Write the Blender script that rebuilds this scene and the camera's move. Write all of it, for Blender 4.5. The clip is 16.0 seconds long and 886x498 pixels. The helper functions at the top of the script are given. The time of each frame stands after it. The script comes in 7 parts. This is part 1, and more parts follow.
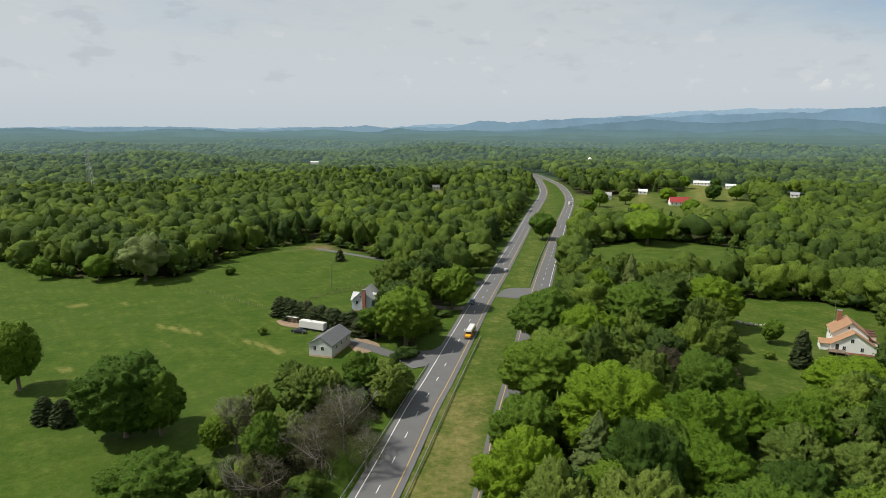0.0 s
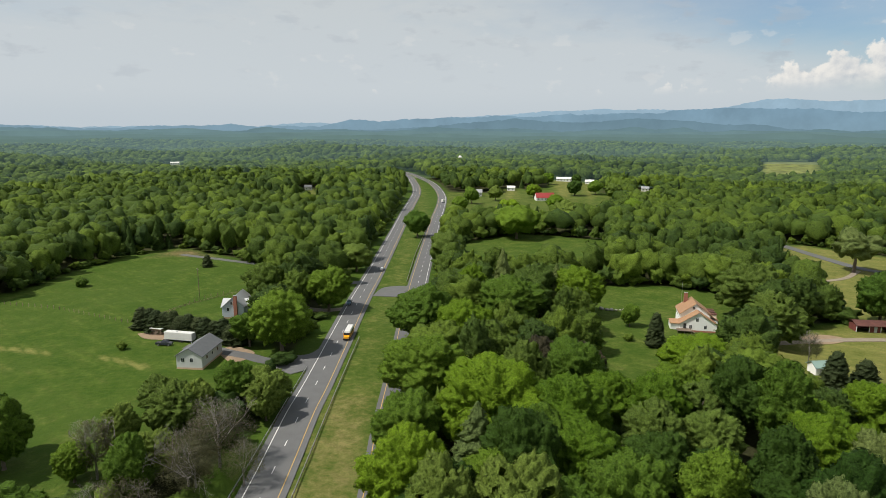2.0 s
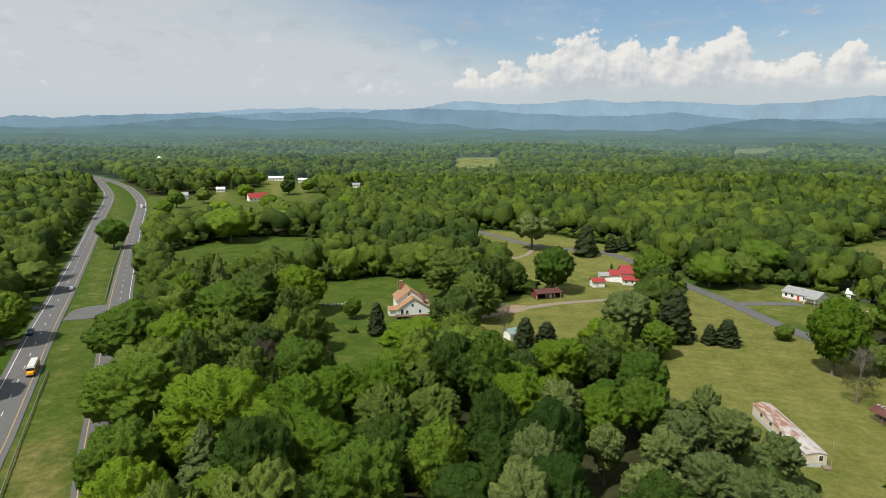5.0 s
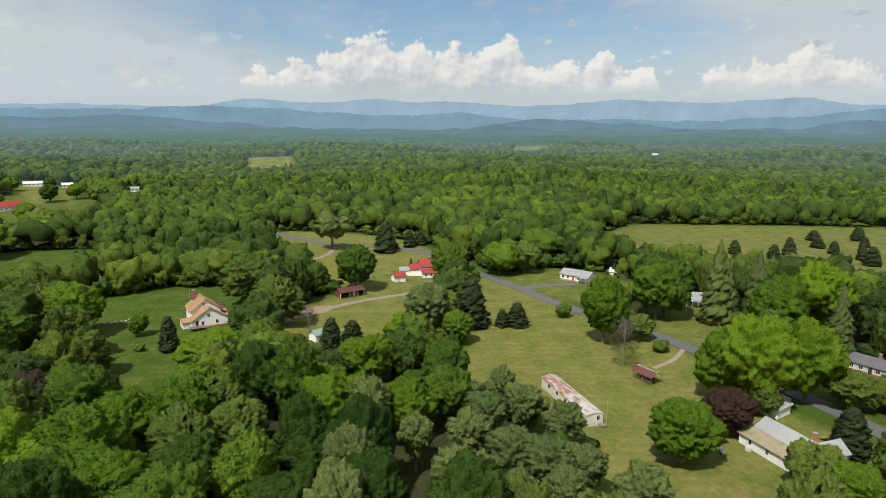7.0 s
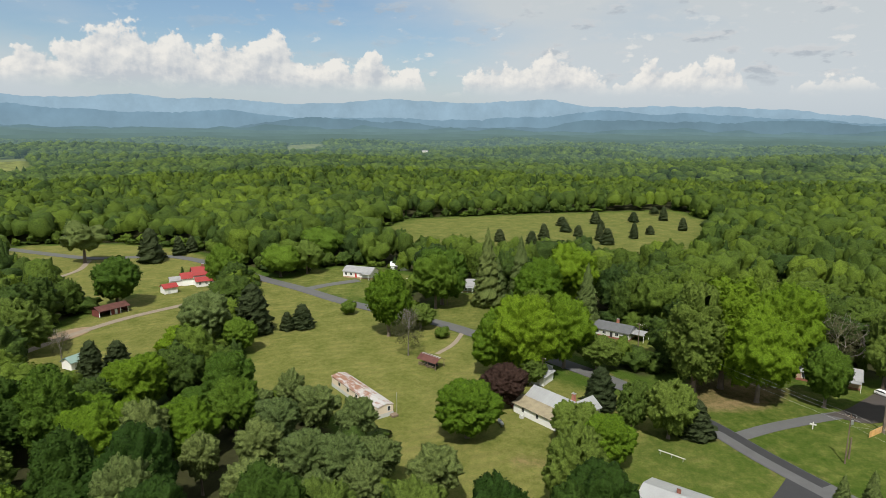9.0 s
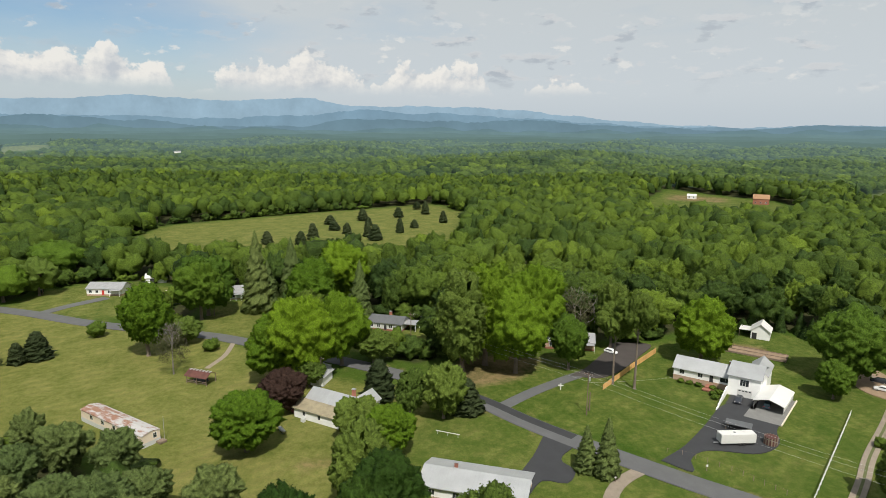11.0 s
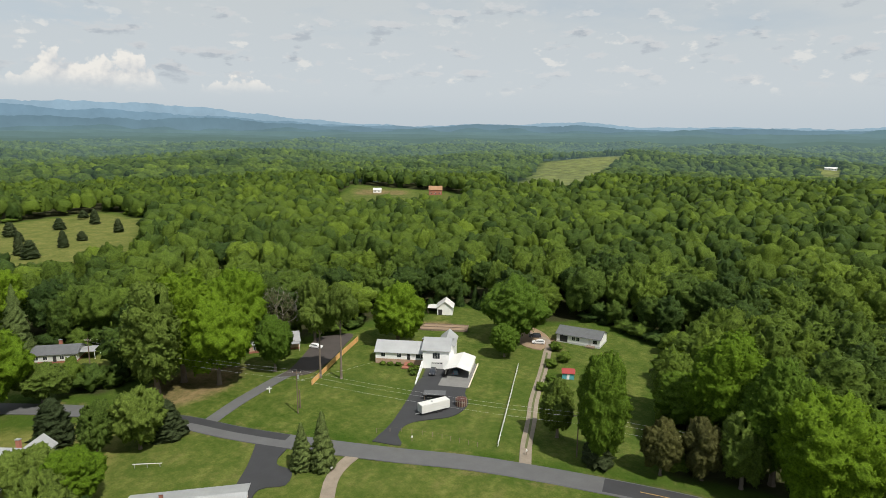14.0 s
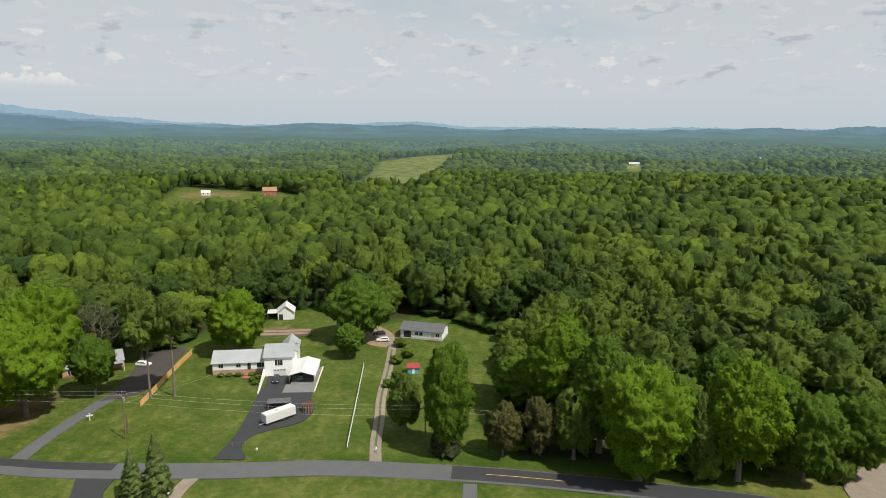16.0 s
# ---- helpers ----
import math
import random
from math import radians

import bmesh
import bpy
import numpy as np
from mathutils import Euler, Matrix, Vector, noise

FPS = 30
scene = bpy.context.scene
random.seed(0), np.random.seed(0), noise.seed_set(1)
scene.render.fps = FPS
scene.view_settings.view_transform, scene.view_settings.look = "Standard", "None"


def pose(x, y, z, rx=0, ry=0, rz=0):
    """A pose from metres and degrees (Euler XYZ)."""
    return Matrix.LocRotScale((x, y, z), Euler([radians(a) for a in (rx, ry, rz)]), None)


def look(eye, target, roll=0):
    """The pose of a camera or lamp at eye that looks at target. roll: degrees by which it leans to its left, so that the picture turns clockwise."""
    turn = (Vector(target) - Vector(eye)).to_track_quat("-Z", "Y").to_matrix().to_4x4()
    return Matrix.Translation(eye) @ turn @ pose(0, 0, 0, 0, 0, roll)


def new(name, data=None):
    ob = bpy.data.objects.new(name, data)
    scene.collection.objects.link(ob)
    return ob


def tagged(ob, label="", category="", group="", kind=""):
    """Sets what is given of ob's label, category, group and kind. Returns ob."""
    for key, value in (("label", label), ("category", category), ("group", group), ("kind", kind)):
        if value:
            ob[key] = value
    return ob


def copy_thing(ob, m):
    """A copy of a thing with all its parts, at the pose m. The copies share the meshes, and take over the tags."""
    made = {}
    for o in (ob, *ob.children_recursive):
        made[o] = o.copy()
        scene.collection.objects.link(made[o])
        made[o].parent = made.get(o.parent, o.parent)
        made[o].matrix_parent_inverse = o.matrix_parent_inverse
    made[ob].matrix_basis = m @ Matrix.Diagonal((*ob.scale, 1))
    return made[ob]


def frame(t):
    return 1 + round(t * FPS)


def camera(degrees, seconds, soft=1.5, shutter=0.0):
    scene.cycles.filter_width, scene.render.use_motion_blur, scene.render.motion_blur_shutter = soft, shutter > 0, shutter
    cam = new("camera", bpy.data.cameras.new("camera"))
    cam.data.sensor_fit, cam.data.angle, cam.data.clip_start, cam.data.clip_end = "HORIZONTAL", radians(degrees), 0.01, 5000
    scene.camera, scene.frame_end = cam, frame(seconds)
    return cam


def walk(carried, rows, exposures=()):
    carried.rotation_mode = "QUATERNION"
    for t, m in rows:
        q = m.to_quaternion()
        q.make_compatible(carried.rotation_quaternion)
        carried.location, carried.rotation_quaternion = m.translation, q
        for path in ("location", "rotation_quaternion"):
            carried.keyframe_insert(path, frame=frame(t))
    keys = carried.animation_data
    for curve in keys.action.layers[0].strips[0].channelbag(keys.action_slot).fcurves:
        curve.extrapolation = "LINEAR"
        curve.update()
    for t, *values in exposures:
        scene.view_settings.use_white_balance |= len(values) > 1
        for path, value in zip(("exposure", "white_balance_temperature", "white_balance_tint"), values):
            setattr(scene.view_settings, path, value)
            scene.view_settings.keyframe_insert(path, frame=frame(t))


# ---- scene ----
cam = camera(70.13, 16.0, soft=0.7)
EYE = 74.0
# seconds, heading (minus: to the right), pitch, roll; the drone hovers and turns on the spot
ROWS = [
    (0, 0.00, -10.64, 0.06),
    (0.5, -2.47, -10.65, 0.08),
    (1, -5.15, -10.67, 0.08),
    (1.5, -8.00, -10.70, 0.10),
    (2, -11.44, -10.72, 0.12),
    (2.5, -15.67, -10.73, 0.15),
    (3, -20.30, -10.74, 0.19),
    (5.5, -41.39, -10.77, 0.34),
    (6, -46.04, -10.77, 0.37),
    (6.5, -50.63, -10.76, 0.40),
    (7, -55.25, -10.76, 0.43),
    (7.5, -60.05, -10.76, 0.46),
    (8, -64.97, -10.76, 0.48),
    (8.5, -70.11, -10.76, 0.49),
    (9, -75.24, -10.75, 0.48),
    (9.5, -80.38, -10.75, 0.46),
    (12, -106.26, -10.67, 0.45),
    (12.5, -110.88, -10.67, 0.46),
    (13, -115.43, -10.67, 0.47),
    (13.5, -119.81, -10.67, 0.46),
    (14, -123.73, -10.66, 0.45),
    (14.5, -127.32, -10.67, 0.45),
    (15, -131.09, -10.66, 0.47),
    (15.5, -135.02, -10.65, 0.48),
    (16, -138.40, -10.63, 0.49),
]
walk(cam, [(t, pose(0, 0, EYE, 0, 0, yaw) @ pose(0, 0, 0, 90 + pitch) @ pose(0, 0, 0, 0, 0, roll)) for t, yaw, pitch, roll in ROWS])

# ---- world, sun, exposure ----
SUN_ELEVATION, SUN_HEADING = 56.0, 264.0  # degrees; heading clockwise from +y


def nodes_of(block):
    block.use_nodes = True
    block.node_tree.nodes.clear()
    return block.node_tree


def node(tree, kind, **given):
    """A node; settings by name, inputs as in_0=..., in_Name=... (a value or a socket)."""
    n = tree.nodes.new(kind)
    for key, value in given.items():
        if key.startswith("in_"):
            slot = key[3:]
            slot = n.inputs[int(slot)] if slot.isdigit() else n.inputs[slot.replace("_", " ")]
            if isinstance(value, bpy.types.NodeSocket):
                tree.links.new(value, slot)
            else:
                slot.default_value = value
        elif key == "op":
            n.operation = value
        elif key == "blend":
            n.data_type, n.blend_type = "RGBA", value
        elif key == "clamp":
            n.use_clamp = value
        elif key == "sky":
            n.sky_type = value
        elif key == "attribute":
            n.attribute_name = value
    return n


def calc(tree, op, a, b=0.0, c=0.0, clamp=False):
    return node(tree, "ShaderNodeMath", op=op, in_0=a, in_1=b, in_2=c, clamp=clamp).outputs[0]


def blend(tree, how, fac, a, b):
    n = node(tree, "ShaderNodeMix", blend=how)
    for slot, value in ((n.inputs[0], fac), (n.inputs[6], a), (n.inputs[7], b)):
        if isinstance(value, bpy.types.NodeSocket):
            tree.links.new(value, slot)
        else:
            slot.default_value = value
    return n.outputs[2]


def step(tree, value, low, high, to_low=0.0, to_high=1.0):
    n = node(tree, "ShaderNodeMapRange", in_0=value, in_1=low, in_2=high, in_3=to_low, in_4=to_high)
    n.interpolation_type = "SMOOTHSTEP"
    return n.outputs[0]


def speckle(tree, vector, scale, detail=4.0, rough=0.55):
    return node(tree, "ShaderNodeTexNoise", in_Vector=vector, in_Scale=scale, in_Detail=detail, in_Roughness=rough).outputs[0]


def rgb(r, g, b):
    return (r, g, b, 1.0)


world = bpy.data.worlds.new("sky")
scene.world = world
wt = nodes_of(world)
sky = node(wt, "ShaderNodeTexSky", sky="NISHITA")
sky.sun_disc, sky.sun_elevation, sky.sun_rotation = False, radians(SUN_ELEVATION), radians(SUN_HEADING)
sky.air_density, sky.dust_density, sky.ozone_density, sky.altitude = 1.0, 1.5, 1.0, 100
way = node(wt, "ShaderNodeTexCoord").outputs["Generated"]
axes = node(wt, "ShaderNodeSeparateXYZ", in_0=way).outputs
azim = calc(wt, "MULTIPLY", calc(wt, "ARCTAN2", axes[0], axes[1]), 57.2958)
elev = calc(wt, "MULTIPLY", calc(wt, "ARCSINE", axes[2]), 57.2958)


def hump(middle, width, height):
    d = calc(wt, "DIVIDE", calc(wt, "SUBTRACT", azim, middle), width)
    return calc(wt, "MULTIPLY", calc(wt, "EXPONENT", calc(wt, "MULTIPLY", calc(wt, "MULTIPLY", d, d), -1.0)), height)


# flat sky coordinates in degrees for clouds near the horizon
flat = node(wt, "ShaderNodeCombineXYZ", in_0=azim, in_1=elev).outputs[0]
wide = node(wt, "ShaderNodeCombineXYZ", in_0=calc(wt, "MULTIPLY", azim, 0.32), in_1=elev).outputs[0]


def bank(middle, half, height):
    """A flat-topped stretch of the sky's circle."""
    d = calc(wt, "POWER", calc(wt, "ABSOLUTE", calc(wt, "DIVIDE", calc(wt, "SUBTRACT", azim, middle), half)), 4.0)
    return calc(wt, "MULTIPLY", calc(wt, "EXPONENT", calc(wt, "MULTIPLY", d, -1.0)), height)


def total(*values):
    sum_up = values[0]
    for v in values[1:]:
        sum_up = calc(wt, "ADD", sum_up, v)
    return sum_up


def shifted(vector, x, y):
    return node(wt, "ShaderNodeVectorMath", op="ADD", in_0=vector, in_1=(x, y, 0)).outputs[0]


def flattened(share):
    return node(wt, "ShaderNodeCombineXYZ", in_0=calc(wt, "MULTIPLY", azim, share), in_1=elev).outputs[0]


# thin high cloud: thick but for a blue gap with a slanting edge
slant = calc(wt, "MULTIPLY", calc(wt, "SUBTRACT", elev, 6.0), 1.6)
d_gap = calc(wt, "DIVIDE", calc(wt, "SUBTRACT", calc(wt, "ADD", azim, slant), 58.0), 27.0)
gap_in_cloud = calc(wt, "EXPONENT", calc(wt, "MULTIPLY", calc(wt, "MULTIPLY", d_gap, d_gap), -1.0))
veil = calc(wt, "SUBTRACT", 1.0, step(wt, gap_in_cloud, 0.22, 0.80))
veil = calc(wt, "ADD", veil, calc(wt, "MULTIPLY", calc(wt, "SUBTRACT", speckle(wt, wide, 0.16, 6, 0.6), 0.5), 1.3))
veil = calc(wt, "ADD", veil, step(wt, elev, 8.5, 2.5, 0.0, 0.8), clamp=True)
veil = calc(wt, "MULTIPLY", veil, step(wt, gap_in_cloud, 0.1, 0.9, 0.95, 0.84))
base = blend(wt, "MULTIPLY", 1.0, sky.outputs[0], rgb(0.098, 0.108, 0.113))
high = blend(wt, "MIX", step(wt, elev, 0, 16), rgb(0.585, 0.635, 0.675), rgb(0.575, 0.61, 0.615))
colour = blend(wt, "MIX", veil, base, high)
# grey broken cloud sheets in rows, with paler tops
row = flattened(0.40)
scud = speckle(wt, row, 0.75, 5, 0.55)
patchy = step(wt, speckle(wt, wide, 0.10, 2), 0.40, 0.58)
sheet = calc(wt, "MULTIPLY", step(wt, scud, 0.545, 0.66), calc(wt, "MULTIPLY", step(wt, elev, 2.5, 5.0), step(wt, azim, 15, 100, 0.40, 0.9)))
sheet = calc(wt, "MULTIPLY", sheet, calc(wt, "ADD", 0.30, calc(wt, "MULTIPLY", patchy, 0.65)))
colour = blend(wt, "MIX", sheet, colour, rgb(0.42, 0.465, 0.515))
crest = calc(wt, "MULTIPLY", step(wt, scud, 0.53, 0.62), step(wt, speckle(wt, shifted(row, 0.10, 0.55), 0.75, 5, 0.55), 0.58, 0.50))
colour = blend(wt, "MIX", calc(wt, "MULTIPLY", crest, calc(wt, "MULTIPLY", step(wt, elev, 2.5, 5.0), step(wt, azim, 60, 110, 0.05, 0.5))), colour, rgb(0.74, 0.745, 0.74))
# heaped cloud over the ranges
heap = total(bank(54.5, 11.5, 4.3), hump(47.2, 3.0, 1.6), hump(52.0, 2.4, 0.9), hump(60.5, 3.0, 1.3), bank(41.5, 3.0, 1.8), bank(67.0, 3.0, 2.2), bank(71.0, 2.6, 3.0), bank(84.8, 4.5, 3.7), bank(95.4, 5.2, 3.2), bank(78.8, 2.2, 2.8), bank(106.0, 3.0, 1.6), bank(32.5, 2.2, 0.7), bank(37.5, 2.5, 1.5), 2.3)
lumps, grit = speckle(wt, flat, 0.42, 3, 0.5), speckle(wt, flat, 1.7, 6, 0.62)
billow = total(calc(wt, "MULTIPLY", calc(wt, "SUBTRACT", lumps, 0.5), 6.0), calc(wt, "MULTIPLY", calc(wt, "SUBTRACT", grit, 0.5), 2.1))
over = calc(wt, "SUBTRACT", calc(wt, "ADD", heap, billow), elev)
heaped = calc(wt, "MULTIPLY", step(wt, over, 0.0, 0.55), step(wt, elev, 2.7, 4.3))
# lit from the upper left: knolls catch the light, hollows and feet lie grey
slope = calc(wt, "SUBTRACT", total(lumps, calc(wt, "MULTIPLY", grit, 0.45)), total(speckle(wt, shifted(flat, -0.55, 0.75), 0.42, 3, 0.5), calc(wt, "MULTIPLY", speckle(wt, shifted(flat, -0.22, 0.30), 1.7, 6, 0.62), 0.45)))
lit = calc(wt, "ADD", step(wt, over, 4.6, 0.6, 0.0, 0.75), calc(wt, "MULTIPLY", slope, 2.6), clamp=True)
puff = blend(wt, "MIX", lit, rgb(0.53, 0.565, 0.605), rgb(0.86, 0.835, 0.785))
colour = blend(wt, "MIX", calc(wt, "MULTIPLY", heaped, 0.93), colour, puff)
# small bright puffs, grey beneath
bits = speckle(wt, shifted(flattened(0.55), 7.0, 3.0), 0.62, 5, 0.55)
small = calc(wt, "MULTIPLY", step(wt, bits, 0.60, 0.68), calc(wt, "MULTIPLY", step(wt, elev, 2.5, 4.0), step(wt, elev, 11, 7)))
colour = blend(wt, "MIX", calc(wt, "MULTIPLY", small, calc(wt, "MULTIPLY", step(wt, azim, 30, 80, 0.30, 1.0), 0.75)), colour, rgb(0.76, 0.76, 0.74))
# haze low over the land
colour = blend(wt, "MIX", step(wt, elev, 3.8, 0.2, 0.0, 0.85), colour, rgb(0.515, 0.58, 0.63))
out = node(wt, "ShaderNodeOutputWorld")
wt.links.new(node(wt, "ShaderNodeBackground", in_Color=colour, in_Strength=1.0).outputs[0], out.inputs[0])

lamp = bpy.data.lights.new("sun", "SUN")
lamp.energy, lamp.angle, lamp.color = 5.0, radians(0.6), (1.0, 0.95, 0.86)
sun = new("sun", lamp)
toward = Vector((math.sin(radians(SUN_HEADING)) * math.cos(radians(SUN_ELEVATION)), math.cos(radians(SUN_HEADING)) * math.cos(radians(SUN_ELEVATION)), math.sin(radians(SUN_ELEVATION))))
sun.matrix_world = look(toward * 300, (0, 0, 0))
scene.view_settings.exposure = 0.0

# ---- materials ----
def material(name):
    m = bpy.data.materials.new(name)
    return m, nodes_of(m)


def finish(tree, shader):
    tree.links.new(shader, node(tree, "ShaderNodeOutputMaterial").inputs[0])


def where(tree):
    return node(tree, "ShaderNodeNewGeometry").outputs["Position"]


def plain(name, colour, rough=0.7, metal=0.0, scale=1.5, vary=0.25, bump=0.0, own=0.12):
    """A painted, stony or metal surface: two scales of mottling, a little random tone for each object, fine relief."""
    m, t = material(name)
    p = where(t)
    big, fine = speckle(t, p, scale * 0.35, 3), speckle(t, p, scale * 6, 5)
    tone = calc(t, "ADD", calc(t, "MULTIPLY", calc(t, "SUBTRACT", big, 0.5), vary * 1.6), calc(t, "MULTIPLY", calc(t, "SUBTRACT", fine, 0.5), vary))
    chance = calc(t, "MULTIPLY", calc(t, "SUBTRACT", node(t, "ShaderNodeObjectInfo").outputs["Random"], 0.5), own)
    tone = calc(t, "ADD", calc(t, "ADD", tone, chance), 1.0)
    c = node(t, "ShaderNodeHueSaturation", in_Value=tone, in_Color=rgb(*colour)).outputs[0]
    b = node(t, "ShaderNodeBsdfPrincipled", in_Base_Color=c, in_Roughness=rough, in_Metallic=metal)
    if bump:
        t.links.new(node(t, "ShaderNodeBump", in_Strength=bump, in_Distance=0.03, in_Height=fine).outputs[0], b.inputs["Normal"])
    finish(t, b.outputs[0])
    return m


def foliage(name, dark, light, attribute="", thin=0.22, grain=2.2, haze=0.0):
    """Leaves: tone by object or by a tree's own attribute, mottled within the crown, with light shining through.
    haze: share of blue-grey glow painted into far woods and far ground as haze."""
    m, t = material(name)
    if attribute:
        chance = node(t, "ShaderNodeAttribute", attribute=attribute).outputs["Fac"]
    else:
        chance = node(t, "ShaderNodeObjectInfo").outputs["Random"]
    p = where(t)
    leaf = node(t, "ShaderNodeNewGeometry").outputs["Random Per Island"]
    fine, sprays = speckle(t, p, grain, 3, 0.65), speckle(t, p, 0.45 * min(grain, 2.2) / 2.2, 3)
    mix = calc(t, "ADD", calc(t, "MULTIPLY", chance, 0.85), calc(t, "MULTIPLY", leaf, 0.14))
    mix = calc(t, "ADD", mix, calc(t, "MULTIPLY", calc(t, "SUBTRACT", sprays, 0.5), 0.5), clamp=True)
    c = blend(t, "MIX", mix, rgb(*dark), rgb(*light))
    mottle = calc(t, "ADD", calc(t, "MULTIPLY", step(t, fine, 0.30, 0.70), 0.62), calc(t, "MULTIPLY", leaf, 0.18))
    c = node(t, "ShaderNodeHueSaturation", in_Value=calc(t, "ADD", mottle, 0.52), in_Color=c).outputs[0]
    front = node(t, "ShaderNodeBsdfPrincipled", in_Base_Color=c, in_Roughness=0.65)
    t.links.new(node(t, "ShaderNodeBump", in_Strength=0.8, in_Distance=0.9 / grain, in_Height=fine).outputs[0], front.inputs["Normal"])
    front.inputs["Specular IOR Level"].default_value = 0.08
    through_leaf = node(t, "ShaderNodeBsdfTranslucent", in_Color=blend(t, "MULTIPLY", 1.0, c, rgb(1.25, 1.2, 0.6)))
    leafy = node(t, "ShaderNodeMixShader", in_0=thin, in_1=front.outputs[0], in_2=through_leaf.outputs[0]).outputs[0]
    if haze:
        # painted haze: emission mixed straight into the leaf shader
        haze_glow = node(t, "ShaderNodeEmission", in_Color=rgb(0.205, 0.315, 0.345)).outputs[0]
        leafy = node(t, "ShaderNodeMixShader", in_0=haze, in_1=leafy, in_2=haze_glow).outputs[0]
    finish(t, leafy)
    return m


ASPHALT = plain("worn_asphalt", (0.110, 0.110, 0.111), 0.9, scale=0.8, vary=0.22, bump=0.15)
COURT = plain("brown_asphalt", (0.050, 0.042, 0.038), 0.9, scale=0.8, vary=0.35, bump=0.15)
FRESH = plain("dark_asphalt", (0.030, 0.031, 0.034), 0.85, scale=0.8, vary=0.3, bump=0.15)
LANE = plain("lane_asphalt", (0.098, 0.099, 0.101), 0.9, scale=0.8, vary=0.25, bump=0.15)
GRAVEL = plain("gravel", (0.235, 0.195, 0.15), 0.95, scale=1.2, vary=0.4, bump=0.5)
CLAY = plain("red_clay", (0.25, 0.178, 0.115), 0.95, scale=1.0, vary=0.4, bump=0.4)
DRIVE_GRASS = plain("thin_drive_grass", (0.085, 0.098, 0.032), 0.95, scale=1.6, vary=0.5, bump=0.4)
PAINT_WHITE = plain("road_white", (0.60, 0.60, 0.58), 0.6, vary=0.2)
PAINT_YELLOW = plain("road_yellow", (0.44, 0.28, 0.07), 0.6, vary=0.2)
GALVANISED = plain("galvanised_steel", (0.42, 0.43, 0.44), 0.45, 0.6, vary=0.2)
SIDING = plain("white_siding", (0.80, 0.80, 0.785), 0.55, vary=0.08)
SIDING_GREY = plain("grey_siding", (0.52, 0.53, 0.52), 0.6, vary=0.12)
SIDING_BLUE = plain("blue_siding", (0.45, 0.50, 0.56), 0.6, vary=0.12)
SIDING_CREAM = plain("cream_siding", (0.68, 0.58, 0.47), 0.6, vary=0.15)
ROOF_GREY = plain("grey_shingle", (0.27, 0.275, 0.28), 0.9, scale=2.0, vary=0.3, bump=0.3)
ROOF_PALE = plain("pale_metal_roof", (0.36, 0.37, 0.375), 0.5, 0.2, scale=0.8, vary=0.25)
ROOF_DARK = plain("dark_shingle", (0.105, 0.11, 0.115), 0.9, scale=2.0, vary=0.3, bump=0.3)
ROOF_TAN = plain("tan_shingle", (0.30, 0.175, 0.095), 0.9, scale=2.0, vary=0.25, bump=0.3)
ROOF_RED = plain("red_metal_roof", (0.27, 0.028, 0.026), 0.55, 0.0, vary=0.15)
ROOF_GREEN = plain("green_metal_roof", (0.20, 0.29, 0.255), 0.5, 0.1, vary=0.15)
RUST = plain("rusty_metal_roof", (0.095, 0.036, 0.028), 0.85, 0.0, scale=1.6, vary=0.7)
MOSSY = plain("mossy_tan_roof", (0.25, 0.215, 0.14), 0.9, scale=1.5, vary=0.6)
BRICK = plain("brick_red", (0.30, 0.12, 0.08), 0.9, vary=0.3, bump=0.3, own=0.5)
STONE = plain("tan_brick", (0.42, 0.29, 0.20), 0.9, vary=0.3, bump=0.3, own=0.5)
RED_BOARD = plain("red_boards", (0.15, 0.04, 0.033), 0.8, vary=0.4)
WOOD = plain("weathered_wood", (0.20, 0.15, 0.11), 0.9, scale=3, vary=0.4, bump=0.3)
FENCE_WOOD = plain("new_pine_boards", (0.62, 0.36, 0.13), 0.8, scale=3, vary=0.3, own=0.3)
POLE_WOOD = plain("pole_wood", (0.14, 0.10, 0.075), 0.9, scale=3, vary=0.4)
ROCK = plain("pale_rock", (0.34, 0.32, 0.29), 0.9, scale=2, vary=0.4, bump=0.5, own=0.3)
BARK = plain("bark", (0.15, 0.12, 0.095), 0.95, scale=2, vary=0.5, bump=0.6)
PALE_BARK = plain("pale_bark", (0.20, 0.178, 0.158), 0.95, scale=2, vary=0.4, bump=0.5)
WHITE_PLASTIC = plain("white_plastic", (0.63, 0.625, 0.60), 0.4, vary=0.08)
RUBBER = plain("rubber", (0.02, 0.02, 0.02), 0.8)
BUS_YELLOW = plain("bus_yellow", (0.75, 0.33, 0.01), 0.35, vary=0.08)
CAR_WHITE = plain("white_car_paint", (0.78, 0.78, 0.78), 0.25, vary=0.04)
CAR_DARK = plain("dark_car_paint", (0.035, 0.04, 0.05), 0.25, vary=0.05)
CAR_BLUE = plain("blue_grey_car_paint", (0.10, 0.16, 0.20), 0.25, 0.3, vary=0.05)
GLASS = plain("dark_window_glass", (0.03, 0.035, 0.04), 0.08, vary=0.1)
# near-black: paints the shade of closed-up openings, also dark doors and goods
SHADE = plain("shade_and_dark_paint", (0.03, 0.03, 0.03), 0.9)
RED_PAINT = plain("red_paint", (0.5, 0.04, 0.035), 0.5, vary=0.15)
TEAL = plain("teal_paint", (0.10, 0.38, 0.42), 0.6, vary=0.15)
WIRE = plain("cable", (0.45, 0.45, 0.45), 0.5)



